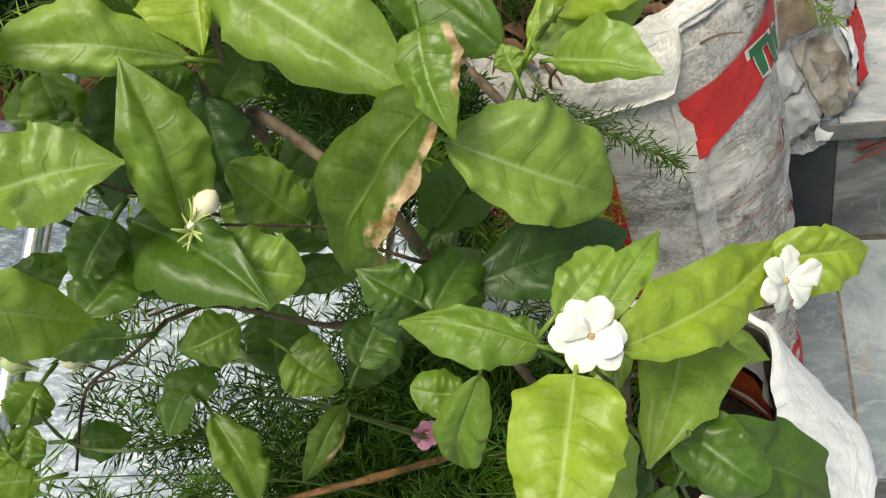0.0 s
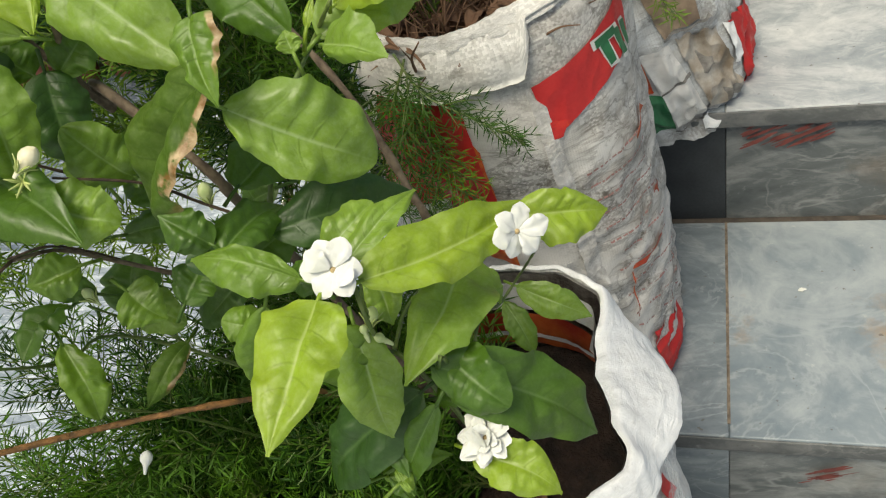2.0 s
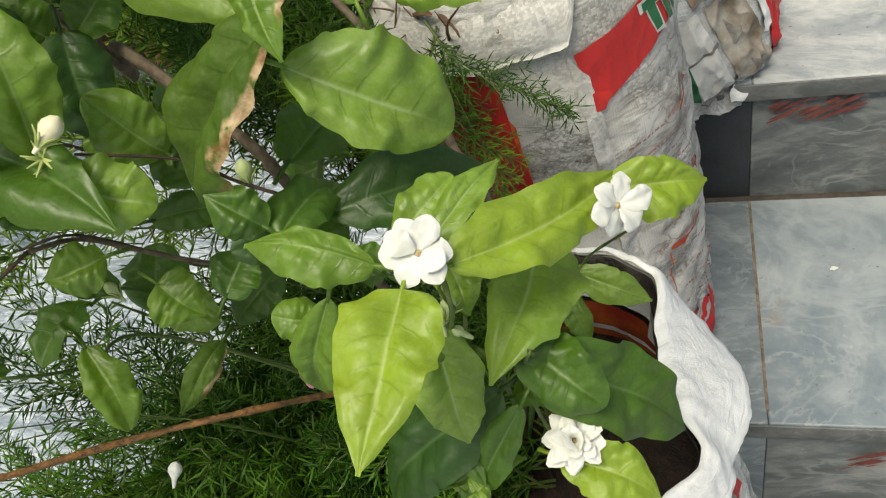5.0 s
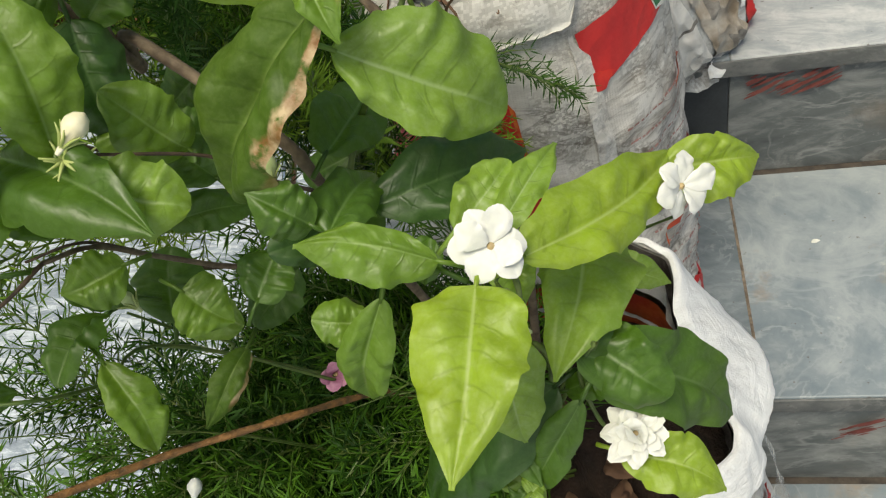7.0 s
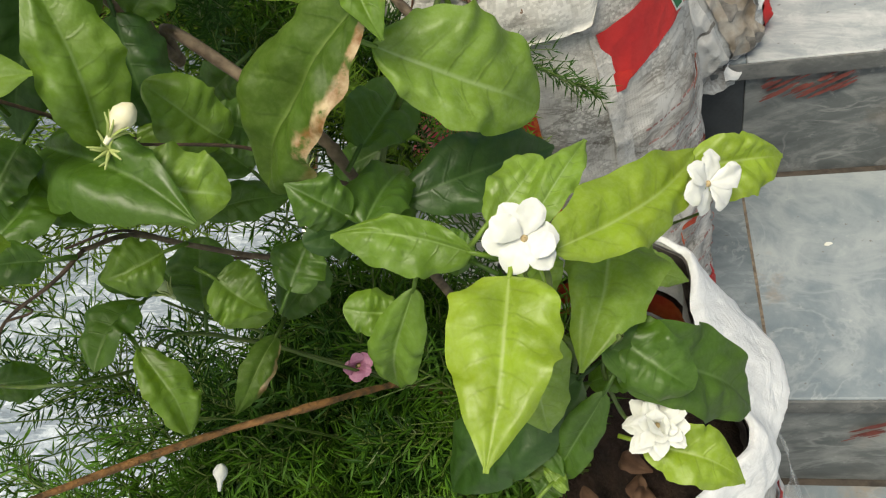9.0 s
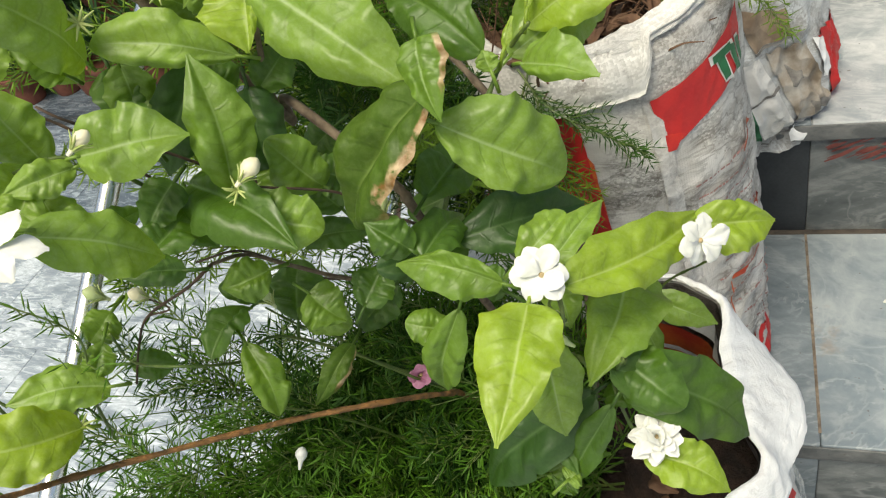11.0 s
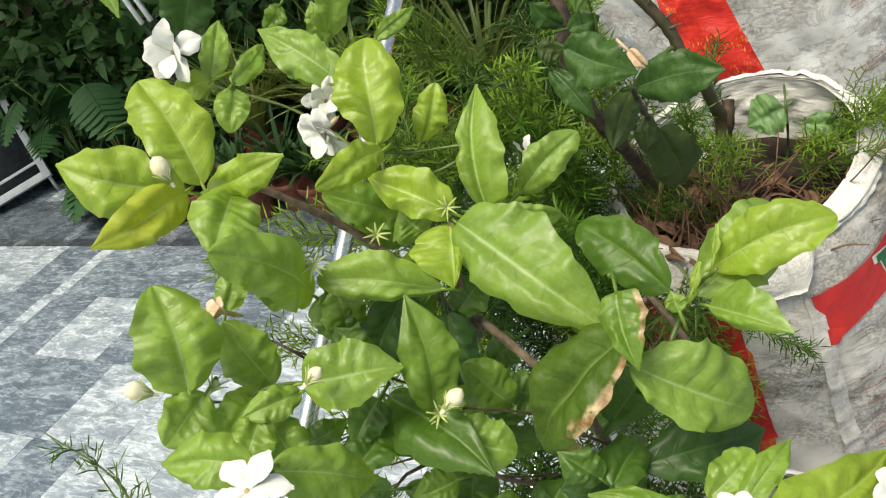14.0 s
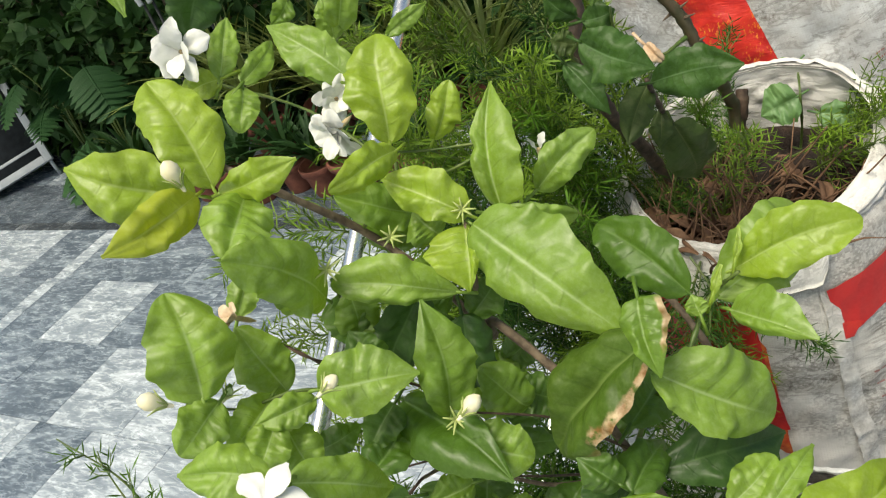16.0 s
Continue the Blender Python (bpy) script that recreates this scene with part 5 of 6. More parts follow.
leaf(jasmine, (-0.154, 0.198, 0.505), (-0.144, 0.219, 0.516), 0.027, 0.35, 0, 0.25, 0.12)
leaf(jasmine, (-0.291, 0.231, 0.662), (-0.276, 0.228, 0.636), 0.028, 0.62, 0, 0.25, 0.12)
leaf(jasmine, (-0.230, 0.201, 0.615), (-0.242, 0.207, 0.637), 0.026, 0.35, 0, 0.25, 0.12)
leaf(jasmine, (-0.275, 0.220, 0.646), (-0.286, 0.209, 0.670), 0.024, 0.55, 0, 0.25, 0.12)
leaf(jasmine, (-0.209, 0.248, 0.612), (-0.225, 0.250, 0.631), 0.027, 0.35, 0, 0.25, 0.12)
leaf(jasmine, (-0.194, 0.248, 0.612), (-0.180, 0.267, 0.625), 0.025, 0.30, 0, 0.25, 0.12)
leaf(jasmine, (-0.091, 0.179, 0.526), (-0.110, 0.172, 0.469), 0.024, 0.40, 0, 0.50, 0.12, widest=0.50)
leaf(jasmine, (-0.070, 0.191, 0.526), (-0.090, 0.204, 0.525), 0.018, 0.25, 0, 0.25, 0.12)
leaf(jasmine, (-0.034, 0.192, 0.443), (-0.003, 0.193, 0.454), 0.017, 0.25, 0, 0.25, 0.12)
leaf(jasmine, (-0.064, 0.179, 0.435), (-0.046, 0.159, 0.421), 0.017, 0.25, 0, 0.25, 0.12)
leaf(jasmine, (-0.061, 0.193, 0.544), (-0.042, 0.217, 0.553), 0.021, 0.66, 0, 0.25, 0.12, blunt=True, widest=0.50, skew=0.55)
stem(jasmine, ((-0.306, 0.228, 0.742), (-0.295, 0.229, 0.732), (-0.272, 0.231, 0.714), (-0.250, 0.261, 0.663), (-0.219, 0.261, 0.629), (-0.201, 0.272, 0.577), (-0.188, 0.259, 0.598), (-0.138, 0.243, 0.554), (-0.124, 0.246, 0.507), (-0.075, 0.300, 0.225)), 0.0019, 0.0027, stem_brown, "stem", 0.25)
stem(jasmine, ((-0.310, 0.273, 0.756), (-0.276, 0.291, 0.726), (-0.244, 0.287, 0.700), (-0.227, 0.281, 0.688), (-0.250, 0.261, 0.663)), 0.0007, 0.0012, stem_green, "stem", 0.25)
stem(jasmine, ((-0.248, 0.287, 0.698), (-0.229, 0.312, 0.681), (-0.190, 0.320, 0.677), (-0.213, 0.314, 0.666), (-0.228, 0.275, 0.681)), 0.0006, 0.0010, stem_green, "stem", 0.25)
stem(jasmine, ((-0.306, 0.209, 0.738), (-0.296, 0.220, 0.726), (-0.291, 0.231, 0.726)), 0.0009, 0.0013, stem_green, "stem", 0.25)
stem(jasmine, ((-0.188, 0.266, 0.664), (-0.186, 0.258, 0.647), (-0.194, 0.256, 0.604), (-0.199, 0.271, 0.575)), 0.0013, 0.0022, stem_brown, "stem", 0.25)
stem(jasmine, ((-0.279, 0.133, 0.657), (-0.276, 0.151, 0.636), (-0.243, 0.169, 0.633), (-0.240, 0.208, 0.570)), 0.0006, 0.0012, stem_green, "stem", 0.25)
stem(jasmine, ((-0.247, 0.170, 0.660), (-0.239, 0.173, 0.650), (-0.230, 0.195, 0.620), (-0.215, 0.215, 0.588), (-0.203, 0.234, 0.560)), 0.0006, 0.0009, stem_dark, "stem", 0.10)
stem(jasmine, ((-0.277, 0.177, 0.659), (-0.273, 0.191, 0.641), (-0.259, 0.193, 0.628), (-0.246, 0.218, 0.568), (-0.193, 0.213, 0.545)), 0.0006, 0.0009, stem_dark, "stem", 0.10)
stem(jasmine, ((-0.218, 0.182, 0.553), (-0.227, 0.168, 0.550), (-0.268, 0.171, 0.524), (-0.277, 0.162, 0.510), (-0.267, 0.139, 0.506)), 0.0009, 0.0006, stem_dark, "stem", 0.15)
stem(jasmine, ((-0.268, 0.171, 0.524), (-0.249, 0.170, 0.532), (-0.262, 0.168, 0.544)), 0.0006, 0.0004, stem_dark, "stem", 0.10)
stem(jasmine, ((-0.218, 0.182, 0.553), (-0.214, 0.204, 0.538), (-0.205, 0.223, 0.510), (-0.176, 0.237, 0.485), (-0.136, 0.249, 0.485)), 0.0010, 0.0015, stem_brown, "stem", 0.10)
stem(jasmine, ((-0.245, 0.199, 0.537), (-0.223, 0.210, 0.535), (-0.226, 0.243, 0.491), (-0.207, 0.256, 0.465), (-0.131, 0.244, 0.495)), 0.0006, 0.0009, stem_dark, "stem", 0.10)
stem(jasmine, ((-0.185, 0.202, 0.586), (-0.156, 0.220, 0.566), (-0.153, 0.244, 0.532), (-0.115, 0.236, 0.523)), 0.0006, 0.0010, stem_dark, "stem", 0.10)
stem(jasmine, ((-0.056, 0.270, 0.622), (-0.073, 0.274, 0.602), (-0.083, 0.248, 0.586), (-0.107, 0.249, 0.548), (-0.124, 0.246, 0.507)), 0.0009, 0.0016, stem_green, "stem", 0.25)
stem(jasmine, ((-0.141, 0.371, 0.556), (-0.103, 0.345, 0.519), (-0.069, 0.308, 0.482), (-0.057, 0.293, 0.446), (-0.075, 0.300, 0.225)), 0.0022, 0.0028, stem_brown, "stem", 0.25)
stem(jasmine, ((-0.042, 0.179, 0.546), (-0.040, 0.173, 0.527), (-0.056, 0.200, 0.472), (-0.038, 0.193, 0.464), (-0.075, 0.300, 0.225)), 0.0009, 0.0014, stem_green, "stem", 0.25)
stem(jasmine, ((-0.038, 0.177, 0.545), (-0.052, 0.194, 0.514), (-0.039, 0.173, 0.527)), 0.0007, 0.0009, stem_green, "stem", 0.25)
stem(jasmine, ((0.018, 0.237, 0.500), (-0.008, 0.287, 0.433), (-0.021, 0.279, 0.417), (-0.024, 0.236, 0.437), (-0.075, 0.300, 0.225)), 0.0006, 0.0012, stem_green, "stem", 0.25)
stem(jasmine, ((0.002, 0.241, 0.517), (-0.015, 0.257, 0.479), (-0.028, 0.263, 0.476), (-0.061, 0.248, 0.451), (-0.055, 0.207, 0.463)), 0.0007, 0.0011, stem_green, "stem", 0.25)
stem(jasmine, ((-0.008, 0.177, 0.429), (-0.020, 0.188, 0.422), (-0.027, 0.191, 0.457), (-0.020, 0.190, 0.475), (-0.075, 0.300, 0.225)), 0.0009, 0.0012, stem_green, "stem", 0.25)
stem(jasmine, ((-0.263, 0.039, 0.554), (-0.262, 0.062, 0.531), (-0.261, 0.093, 0.499), (-0.214, 0.154, 0.453), (-0.170, 0.187, 0.431), (-0.147, 0.231, 0.384), (-0.142, 0.255, 0.347), (-0.075, 0.300, 0.225)), 0.0014, 0.0020, cane_orange, "cane", 0.30)
stem(jasmine, ((-0.266, 0.144, 0.541), (-0.269, 0.147, 0.514), (-0.232, 0.144, 0.517), (-0.231, 0.177, 0.480), (-0.218, 0.216, 0.453), (-0.10, 0.27, 0.30)), 0.0007, 0.0010, stem_green, "stem", 0.25)
stem(jasmine, ((-0.218, 0.200, 0.500), (-0.219, 0.219, 0.463), (-0.191, 0.213, 0.459), (-0.185, 0.225, 0.423), (-0.075, 0.300, 0.225)), 0.0006, 0.0010, stem_green, "stem", 0.25)


def petal(length, width, cup=0.25, curl=0.2, tip=0.1):
    return blade(length, width, cup, curl, 0.55, 0.60, along=14, across=5, tip=tip, quilt=0.0, droop=rng.uniform(0.0, 0.16), warp=rng.uniform(-0.5, 0.5))


def flower(plant, at, face, size, rings=((6, 0.35),), turn=0.0, label="white open jasmine flower", material=None, pointed=0.1, wide=0.0):
    """A flower with rings of petals: each ring is a number of petals and how far they stand up, 0 flat to 1 upright."""
    head = part("flower", lathe([(0.0003, -0.012), (0.0014, -0.008), (0.0014, -0.002), (0.0013, 0.0), (0.0008, 0.0008), (0.0002, 0.001)], 10), petal_heart, plant, label)
    z = Vector(face).normalized()
    x = z.orthogonal().normalized()
    head.matrix_basis = Matrix.Translation(local(plant, at)) @ Matrix((x, z.cross(x), z)).transposed().to_4x4() @ pose(0, 0, 0, 0, 0, turn)
    for r, (count, lift) in enumerate(rings):
        for k in range(count):
            long = size * 0.5 * (1 - 0.13 * r) * rng.uniform(0.84, 1.08)
            broad = wide or (0.42 if count < 6 else 0.36 if len(rings) < 3 else 0.29)
            p = part("petal", petal(long, size * broad * (1 - 0.08 * r) * rng.uniform(0.88, 1.1), rng.uniform(-0.15, 0.4), rng.uniform(0.0, 0.14), pointed), material or petal_white, head)
            a = 360 * (k + 0.5 * r) / count + rng.uniform(-7, 7)
            p.matrix_basis = pose(0, 0, 0.0012 * r, 0, 0, a) @ pose(0.0012, 0, 0, 0, -90 * lift + rng.uniform(-12, 12), 0) @ pose(0, 0, 0, rng.uniform(-20, 20), 0, 0)
    return head


def bud(plant, at, way, size=0.013, material=None, label="closed cream jasmine bud", calyx=True):
    prof = [(0.0008, -0.004), (0.0014, 0.0), (0.16 * size, 0.15 * size), (0.33 * size, 0.45 * size), (0.34 * size, 0.65 * size), (0.22 * size, 0.88 * size), (0.0004, size)]
    bm = lathe(prof, 12, 0.06)
    b = part("bud", bm, material or bud_cream, plant, label)
    z = Vector(way).normalized()
    x = z.orthogonal().normalized()
    b.matrix_basis = Matrix.Translation(local(plant, at)) @ Matrix((x, z.cross(x), z)).transposed().to_4x4()
    if calyx:
        bm = bmesh.new()
        for k in range(7):
            a = math.tau * k / 7
            tip = Vector((math.cos(a) * 0.006, math.sin(a) * 0.006, 0.005 + 0.002 * rng.random()))
            tube_into(bm, [Vector((0, 0, -0.002)), tip * 0.5, tip], (0.0008, 0.0002), 5)
        part("calyx", bm, calyx_green, b)
    return b


def star(plant, at, face, size):
    """An empty calyx: a small star of pale green lobes."""
    z = Vector(face).normalized()
    x = z.orthogonal().normalized()
    bm = bmesh.new()
    for k in range(8):
        a = math.tau * k / 8 + rng.uniform(-0.2, 0.2)
        tip = Vector((math.cos(a), math.sin(a), rng.uniform(0.1, 0.5))) * size * 0.5 * rng.uniform(0.8, 1.1)
        tube_into(bm, [Vector((0, 0, -0.002)), tip * 0.5 + Vector((0, 0, -0.0008)), tip], (0.0010, 0.0003), 5)
    ob = part("calyx", bm, calyx_green, plant, "empty star-shaped pale green calyx")
    ob.matrix_basis = Matrix.Translation(local(plant, at)) @ Matrix((x, z.cross(x), z)).transposed().to_4x4()
    return ob


flower(jasmine, (-0.045, 0.173, 0.556), (0.196, -0.581, 0.790), 0.025, ((6, 0.05), (2, 0.22)), 20, "white open jasmine flower", pointed=0.3, wide=0.42)
flower(jasmine, (0.017, 0.224, 0.527), (0.66, -0.60, 0.42), 0.026, ((6, 0.03),), 5, "white open jasmine flower", pointed=0.5, wide=0.42)
flower(jasmine, (-0.006, 0.174, 0.438), (0.075, -0.468, 0.881), 0.028, ((8, 0.04), (7, 0.22), (6, 0.45), (3, 0.7)), 0, "full white double jasmine flower", pointed=0.6)
flower(jasmine, (-0.319, 0.269, 0.778), (0.228, -0.764, 0.271), 0.033, ((5, 0.12), (4, 0.50)), 0, "full white double jasmine flower", pointed=0.9, wide=0.38)
flower(jasmine, (-0.244, 0.269, 0.722), (-0.181, -0.620, -0.087), 0.032, ((7, 0.22), (6, 0.5)), 0, "full white double jasmine flower")
flower(jasmine, (-0.266, 0.308, 0.722), (0.611, -0.739, 0.285), 0.025, ((7, 0.2), (6, 0.5)), 0, "full white double jasmine flower")
flower(jasmine, (-0.217, 0.092, 0.649), (0.30, -0.26, 0.90), 0.033, ((6, 0.04),), 40, "white open jasmine flower", pointed=1.6, wide=0.33)
flower(jasmine, (-0.033, 0.337, 0.171), (0.079, -0.488, 0.869), 0.030, ((7, 0.3), (6, 0.6)), 0, "fallen white jasmine flower on the soil")
bud(jasmine, (-0.177, 0.184, 0.605), (0.646, 0.583, 0.493), 0.0125)
bud(jasmine, (-0.224, 0.155, 0.648), (0.658, 0.602, 0.452), 0.0097)
bud(jasmine, (-0.269, 0.113, 0.680), (-0.467, -0.501, 0.729), 0.0119)
bud(jasmine, (-0.288, 0.197, 0.739), (-0.141, -0.024, 0.990), 0.0136)
bud(jasmine, (-0.258, 0.169, 0.541), (-0.451, -0.386, 0.805), 0.0104)
bud(jasmine, (-0.269, 0.156, 0.555), (-0.423, -0.356, 0.833), 0.0109, bud_green, "small green jasmine bud")
bud(jasmine, (-0.215, 0.203, 0.501), (-0.301, 0.026, 0.953), 0.0091, bud_green, "small green jasmine bud")
bud(jasmine, (-0.051, 0.189, 0.502), (0.247, 0.567, 0.786), 0.0096, bud_green, "small green jasmine bud")
bud(jasmine, (-0.044, 0.186, 0.495), (-0.547, -0.203, 0.812), 0.0069, bud_green, "small green jasmine bud", calyx=False)
bud(jasmine, (-0.052, 0.185, 0.500), (-0.119, 0.196, 0.973), 0.0060, bud_green, "small green jasmine bud", calyx=False)
bud(jasmine, (-0.150, 0.246, 0.530), (-0.054, 0.269, 0.962), 0.0118, bud_green, "small green jasmine bud")
bud(jasmine, (-0.230, 0.170, 0.385), (0.186, 0.635, 0.750), 0.0113, petal_white, "drooping white jasmine bud", calyx=False)
flower(jasmine, (-0.172, 0.346, 0.656), (-0.1, 0.1, 0.9), 0.022, ((2, 0.8),), 0, "white jasmine bud about to open")
bud(jasmine, (-0.275, 0.146, 0.650), (0.676, 0.407, 0.614), 0.0056, bud_green, "small green jasmine bud")
star(jasmine, (-0.237, 0.207, 0.678), (0.647, -0.622, 0.441), 0.016)
star(jasmine, (-0.186, 0.264, 0.671), (0.508, -0.738, 0.445), 0.014)
star(jasmine, (-0.219, 0.242, 0.671), (0.582, -0.683, 0.442), 0.014)
star(jasmine, (-0.186, 0.189, 0.595), (0.518, -0.574, 0.634), 0.014)
star(jasmine, (-0.265, 0.100, 0.525), (0.626, -0.319, 0.712), 0.014)
star(jasmine, (-0.186, 0.193, 0.590), (0.512, -0.575, 0.638), 0.018)
flower(jasmine, (-0.283, 0.181, 0.669), (-0.3, -0.5, 0.6), 0.020, ((4, 0.5),), 0, "withered brown jasmine flower", petal_dry)
flower(jasmine, (-0.167, 0.242, 0.388), (0.3, -0.5, 0.6), 0.022, ((5, 0.6),), 0, "dry pink petals caught among stems", petal_pink)

# ---- rose and weed in the middle sack ----
rose = thing("rose_bush", "thorny rose with dark green serrated leaves in a sack", "plant", at=(-0.10, 0.59, 0.44))
weed = thing("weed_plant", "small weed with pale heart-shaped leaves in a sack", "plant", at=(-0.06, 0.64, 0.445))
leaf(rose, (-0.149, 0.393, 0.699), (-0.105, 0.378, 0.683), 0.034, 0.1, 0, 0.18, 0.08, True, False, rose_material, widest=0.45)
leaf(rose, (-0.116, 0.409, 0.659), (-0.061, 0.404, 0.666), 0.033, 0.1, 0, 0.12, 0.08, True, False, rose_material, widest=0.48)
leaf(rose, (-0.125, 0.435, 0.646), (-0.134, 0.397, 0.625), 0.024, 0.1, 0, 0.30, 0.08, True, False, rose_old, widest=0.50)
leaf(rose, (-0.118, 0.451, 0.607), (-0.115, 0.484, 0.540), 0.041, 0.1, 0, 0.18, 0.08, True, False, rose_old, widest=0.45)
leaf(rose, (-0.125, 0.454, 0.616), (-0.127, 0.441, 0.594), 0.017, 0.1, 0, 0.30, 0.08, True, False, rose_old, widest=0.50)
leaf(rose, (-0.166, 0.407, 0.680), (-0.141, 0.395, 0.648), 0.019, 0.1, 0, 0.20, 0.08, True, False, rose_material, widest=0.45)
leaf(rose, (-0.158, 0.434, 0.695), (-0.137, 0.437, 0.698), 0.021, 0.1, 0, 0.20, 0.08, True, False, rose_material, widest=0.50)
leaf(rose, (-0.131, 0.425, 0.737), (-0.143, 0.412, 0.712), 0.020, 0.1, 0, 0.30, 0.08, True, False, rose_light, widest=0.45)
leaf(rose, (-0.158, 0.466, 0.721), (-0.173, 0.459, 0.718), 0.017, 0.1, 0, 0.20, 0.08, True, False, rose_material, widest=0.50)
leaf(rose, (-0.167, 0.452, 0.691), (-0.182, 0.442, 0.713), 0.018, 0.1, 0, 0.20, 0.08, True, False, rose_material, widest=0.50)
leaf(rose, (-0.157, 0.409, 0.690), (-0.171, 0.406, 0.697), 0.018, 0.1, 0, 0.20, 0.08, True, False, rose_old, widest=0.50)
leaf(rose, (-0.151, 0.422, 0.750), (-0.126, 0.417, 0.743), 0.017, 0.1, 0, 0.20, 0.08, True, False, rose_light, widest=0.50)
leaf(rose, (-0.114, 0.429, 0.734), (-0.089, 0.432, 0.724), 0.004, 0.1, 0, 0.50, 0.08, True, False, rose_light, widest=0.40)
leaf(rose, (-0.101, 0.431, 0.729), (-0.110, 0.424, 0.716), 0.004, 0.1, 0, 0.50, 0.08, True, False, rose_light, widest=0.40)
leaf(rose, (-0.102, 0.432, 0.733), (-0.090, 0.437, 0.738), 0.006, 0.1, 0, 0.40, 0.08, True, False, rose_light, widest=0.40)
leaf(rose, (-0.117, 0.414, 0.682), (-0.104, 0.412, 0.669), 0.009, 0.1, 20, 0.90, 0.30, False, False, rose_dry, "dry_leaf")
stem(rose, ((-0.162, 0.545, 0.735), (-0.158, 0.549, 0.707), (-0.151, 0.555, 0.683), (-0.136, 0.560, 0.657), (-0.124, 0.565, 0.633), (-0.118, 0.568, 0.611), (-0.109, 0.575, 0.586), (-0.103, 0.588, 0.552), (-0.101, 0.597, 0.526), (-0.105, 0.590, 0.440)), 0.0042, 0.0054, stem_thorn, "cane", 0.16)
stem(rose, ((-0.201, 0.483, 0.763), (-0.192, 0.480, 0.738), (-0.184, 0.478, 0.719), (-0.176, 0.475, 0.703), (-0.172, 0.472, 0.690), (-0.177, 0.468, 0.669), (-0.177, 0.473, 0.643), (-0.171, 0.476, 0.620), (-0.168, 0.488, 0.595), (-0.160, 0.515, 0.554), (-0.152, 0.541, 0.512), (-0.110, 0.575, 0.440)), 0.004, 0.0056, stem_bark, "cane", 0.16)
stem(rose, ((-0.095, 0.609, 0.546), (-0.096, 0.601, 0.531), (-0.104, 0.602, 0.494), (-0.095, 0.590, 0.440)), 0.005, 0.0066, stem_dark, "stub", 0.14)
stem(rose, ((-0.121, 0.418, 0.657), (-0.122, 0.432, 0.640), (-0.124, 0.454, 0.615), (-0.125, 0.483, 0.583), (-0.131, 0.521, 0.530)), 0.0014, 0.0026, stem_bark, "stem", 0.25)
stem(rose, ((-0.149, 0.393, 0.699), (-0.166, 0.423, 0.678), (-0.178, 0.466, 0.654)), 0.001, 0.0014, stem_green, "stem", 0.25)
stem(rose, ((-0.123, 0.560, 0.620), (-0.127, 0.553, 0.620), (-0.135, 0.539, 0.619), (-0.147, 0.521, 0.625)), 0.002, 0.0008, stem_green, "stem", 0.3)
stem(rose, ((-0.157, 0.545, 0.708), (-0.136, 0.453, 0.726), (-0.131, 0.425, 0.737)), 0.0012, 0.001, stem_green, "stem", 0.25)
stem(rose, ((-0.138, 0.432, 0.702), (-0.140, 0.437, 0.687), (-0.140, 0.454, 0.673)), 0.0008, 0.001, stem_green, "stem", 0.25)
leaf(rose, (-0.345, 0.572, 0.752), (-0.306, 0.579, 0.690), 0.046, 0.1, 10, 0.60, 0.10, True, False, weed_material)
leaf(weed, (-0.060, 0.702, 0.519), (-0.086, 0.691, 0.502), 0.038, 0.1, 0, 0.18, 0.08, False, False, weed_material)
leaf(weed, (-0.057, 0.699, 0.512), (-0.032, 0.695, 0.501), 0.028, 0.1, 0, 0.18, 0.08, False, False, weed_material)
leaf(weed, (-0.055, 0.637, 0.519), (-0.085, 0.628, 0.508), 0.042, 0.1, 0, 0.18, 0.08, False, False, weed_material)
leaf(weed, (-0.040, 0.648, 0.495), (-0.004, 0.644, 0.486), 0.027, 0.1, 0, 0.18, 0.08, False, False, weed_material)
stem(weed, ((-0.059, 0.702, 0.517), (-0.053, 0.639, 0.523), (-0.055, 0.649, 0.479), (-0.060, 0.640, 0.445)), 0.0009, 0.0013, stem_green, "stem", 0.25)
for (x, y, z), way in (((-0.135, 0.557, 0.658), (0.6, -0.3, 0.8)), ((-0.126, 0.563, 0.642), (0.8, -0.2, 0.6)), ((-0.123, 0.562, 0.635), (0.9, -0.2, 0.3)), ((-0.132, 0.566, 0.639), (-0.6, -0.5, -0.3)), ((-0.118, 0.568, 0.611), (0.8, -0.3, 0.5)), ((-0.107, 0.575, 0.582), (0.8, -0.4, 0.4)), ((-0.114, 0.573, 0.596), (-0.8, -0.3, -0.2)), ((-0.146, 0.553, 0.675), (-0.5, -0.3, -0.6)), ((-0.177, 0.473, 0.706), (0.6, -0.4, 0.6)), ((-0.181, 0.475, 0.717), (-0.6, -0.4, -0.3)), ((-0.171, 0.469, 0.631), (0.7, -0.5, 0.4))):
    q = Vector((x, y, z))
    part("thorn", tube([local(rose, q), local(rose, q + Vector(way) * 0.007), local(rose, q + Vector(way) * 0.011)], (0.0016, 0.0002), 6), stem_brown, rose)

fleck = part("fallen_petal", blade(0.010, 0.006, 0.3, 0.1, along=6, across=2, quilt=0.0), petal_white, None)
fleck.matrix_basis = pose(0.186, 0.668, 0.0012, 0, 0, 20)
tagged(fleck, "tiny white petal fallen on a stair tread", "petal")


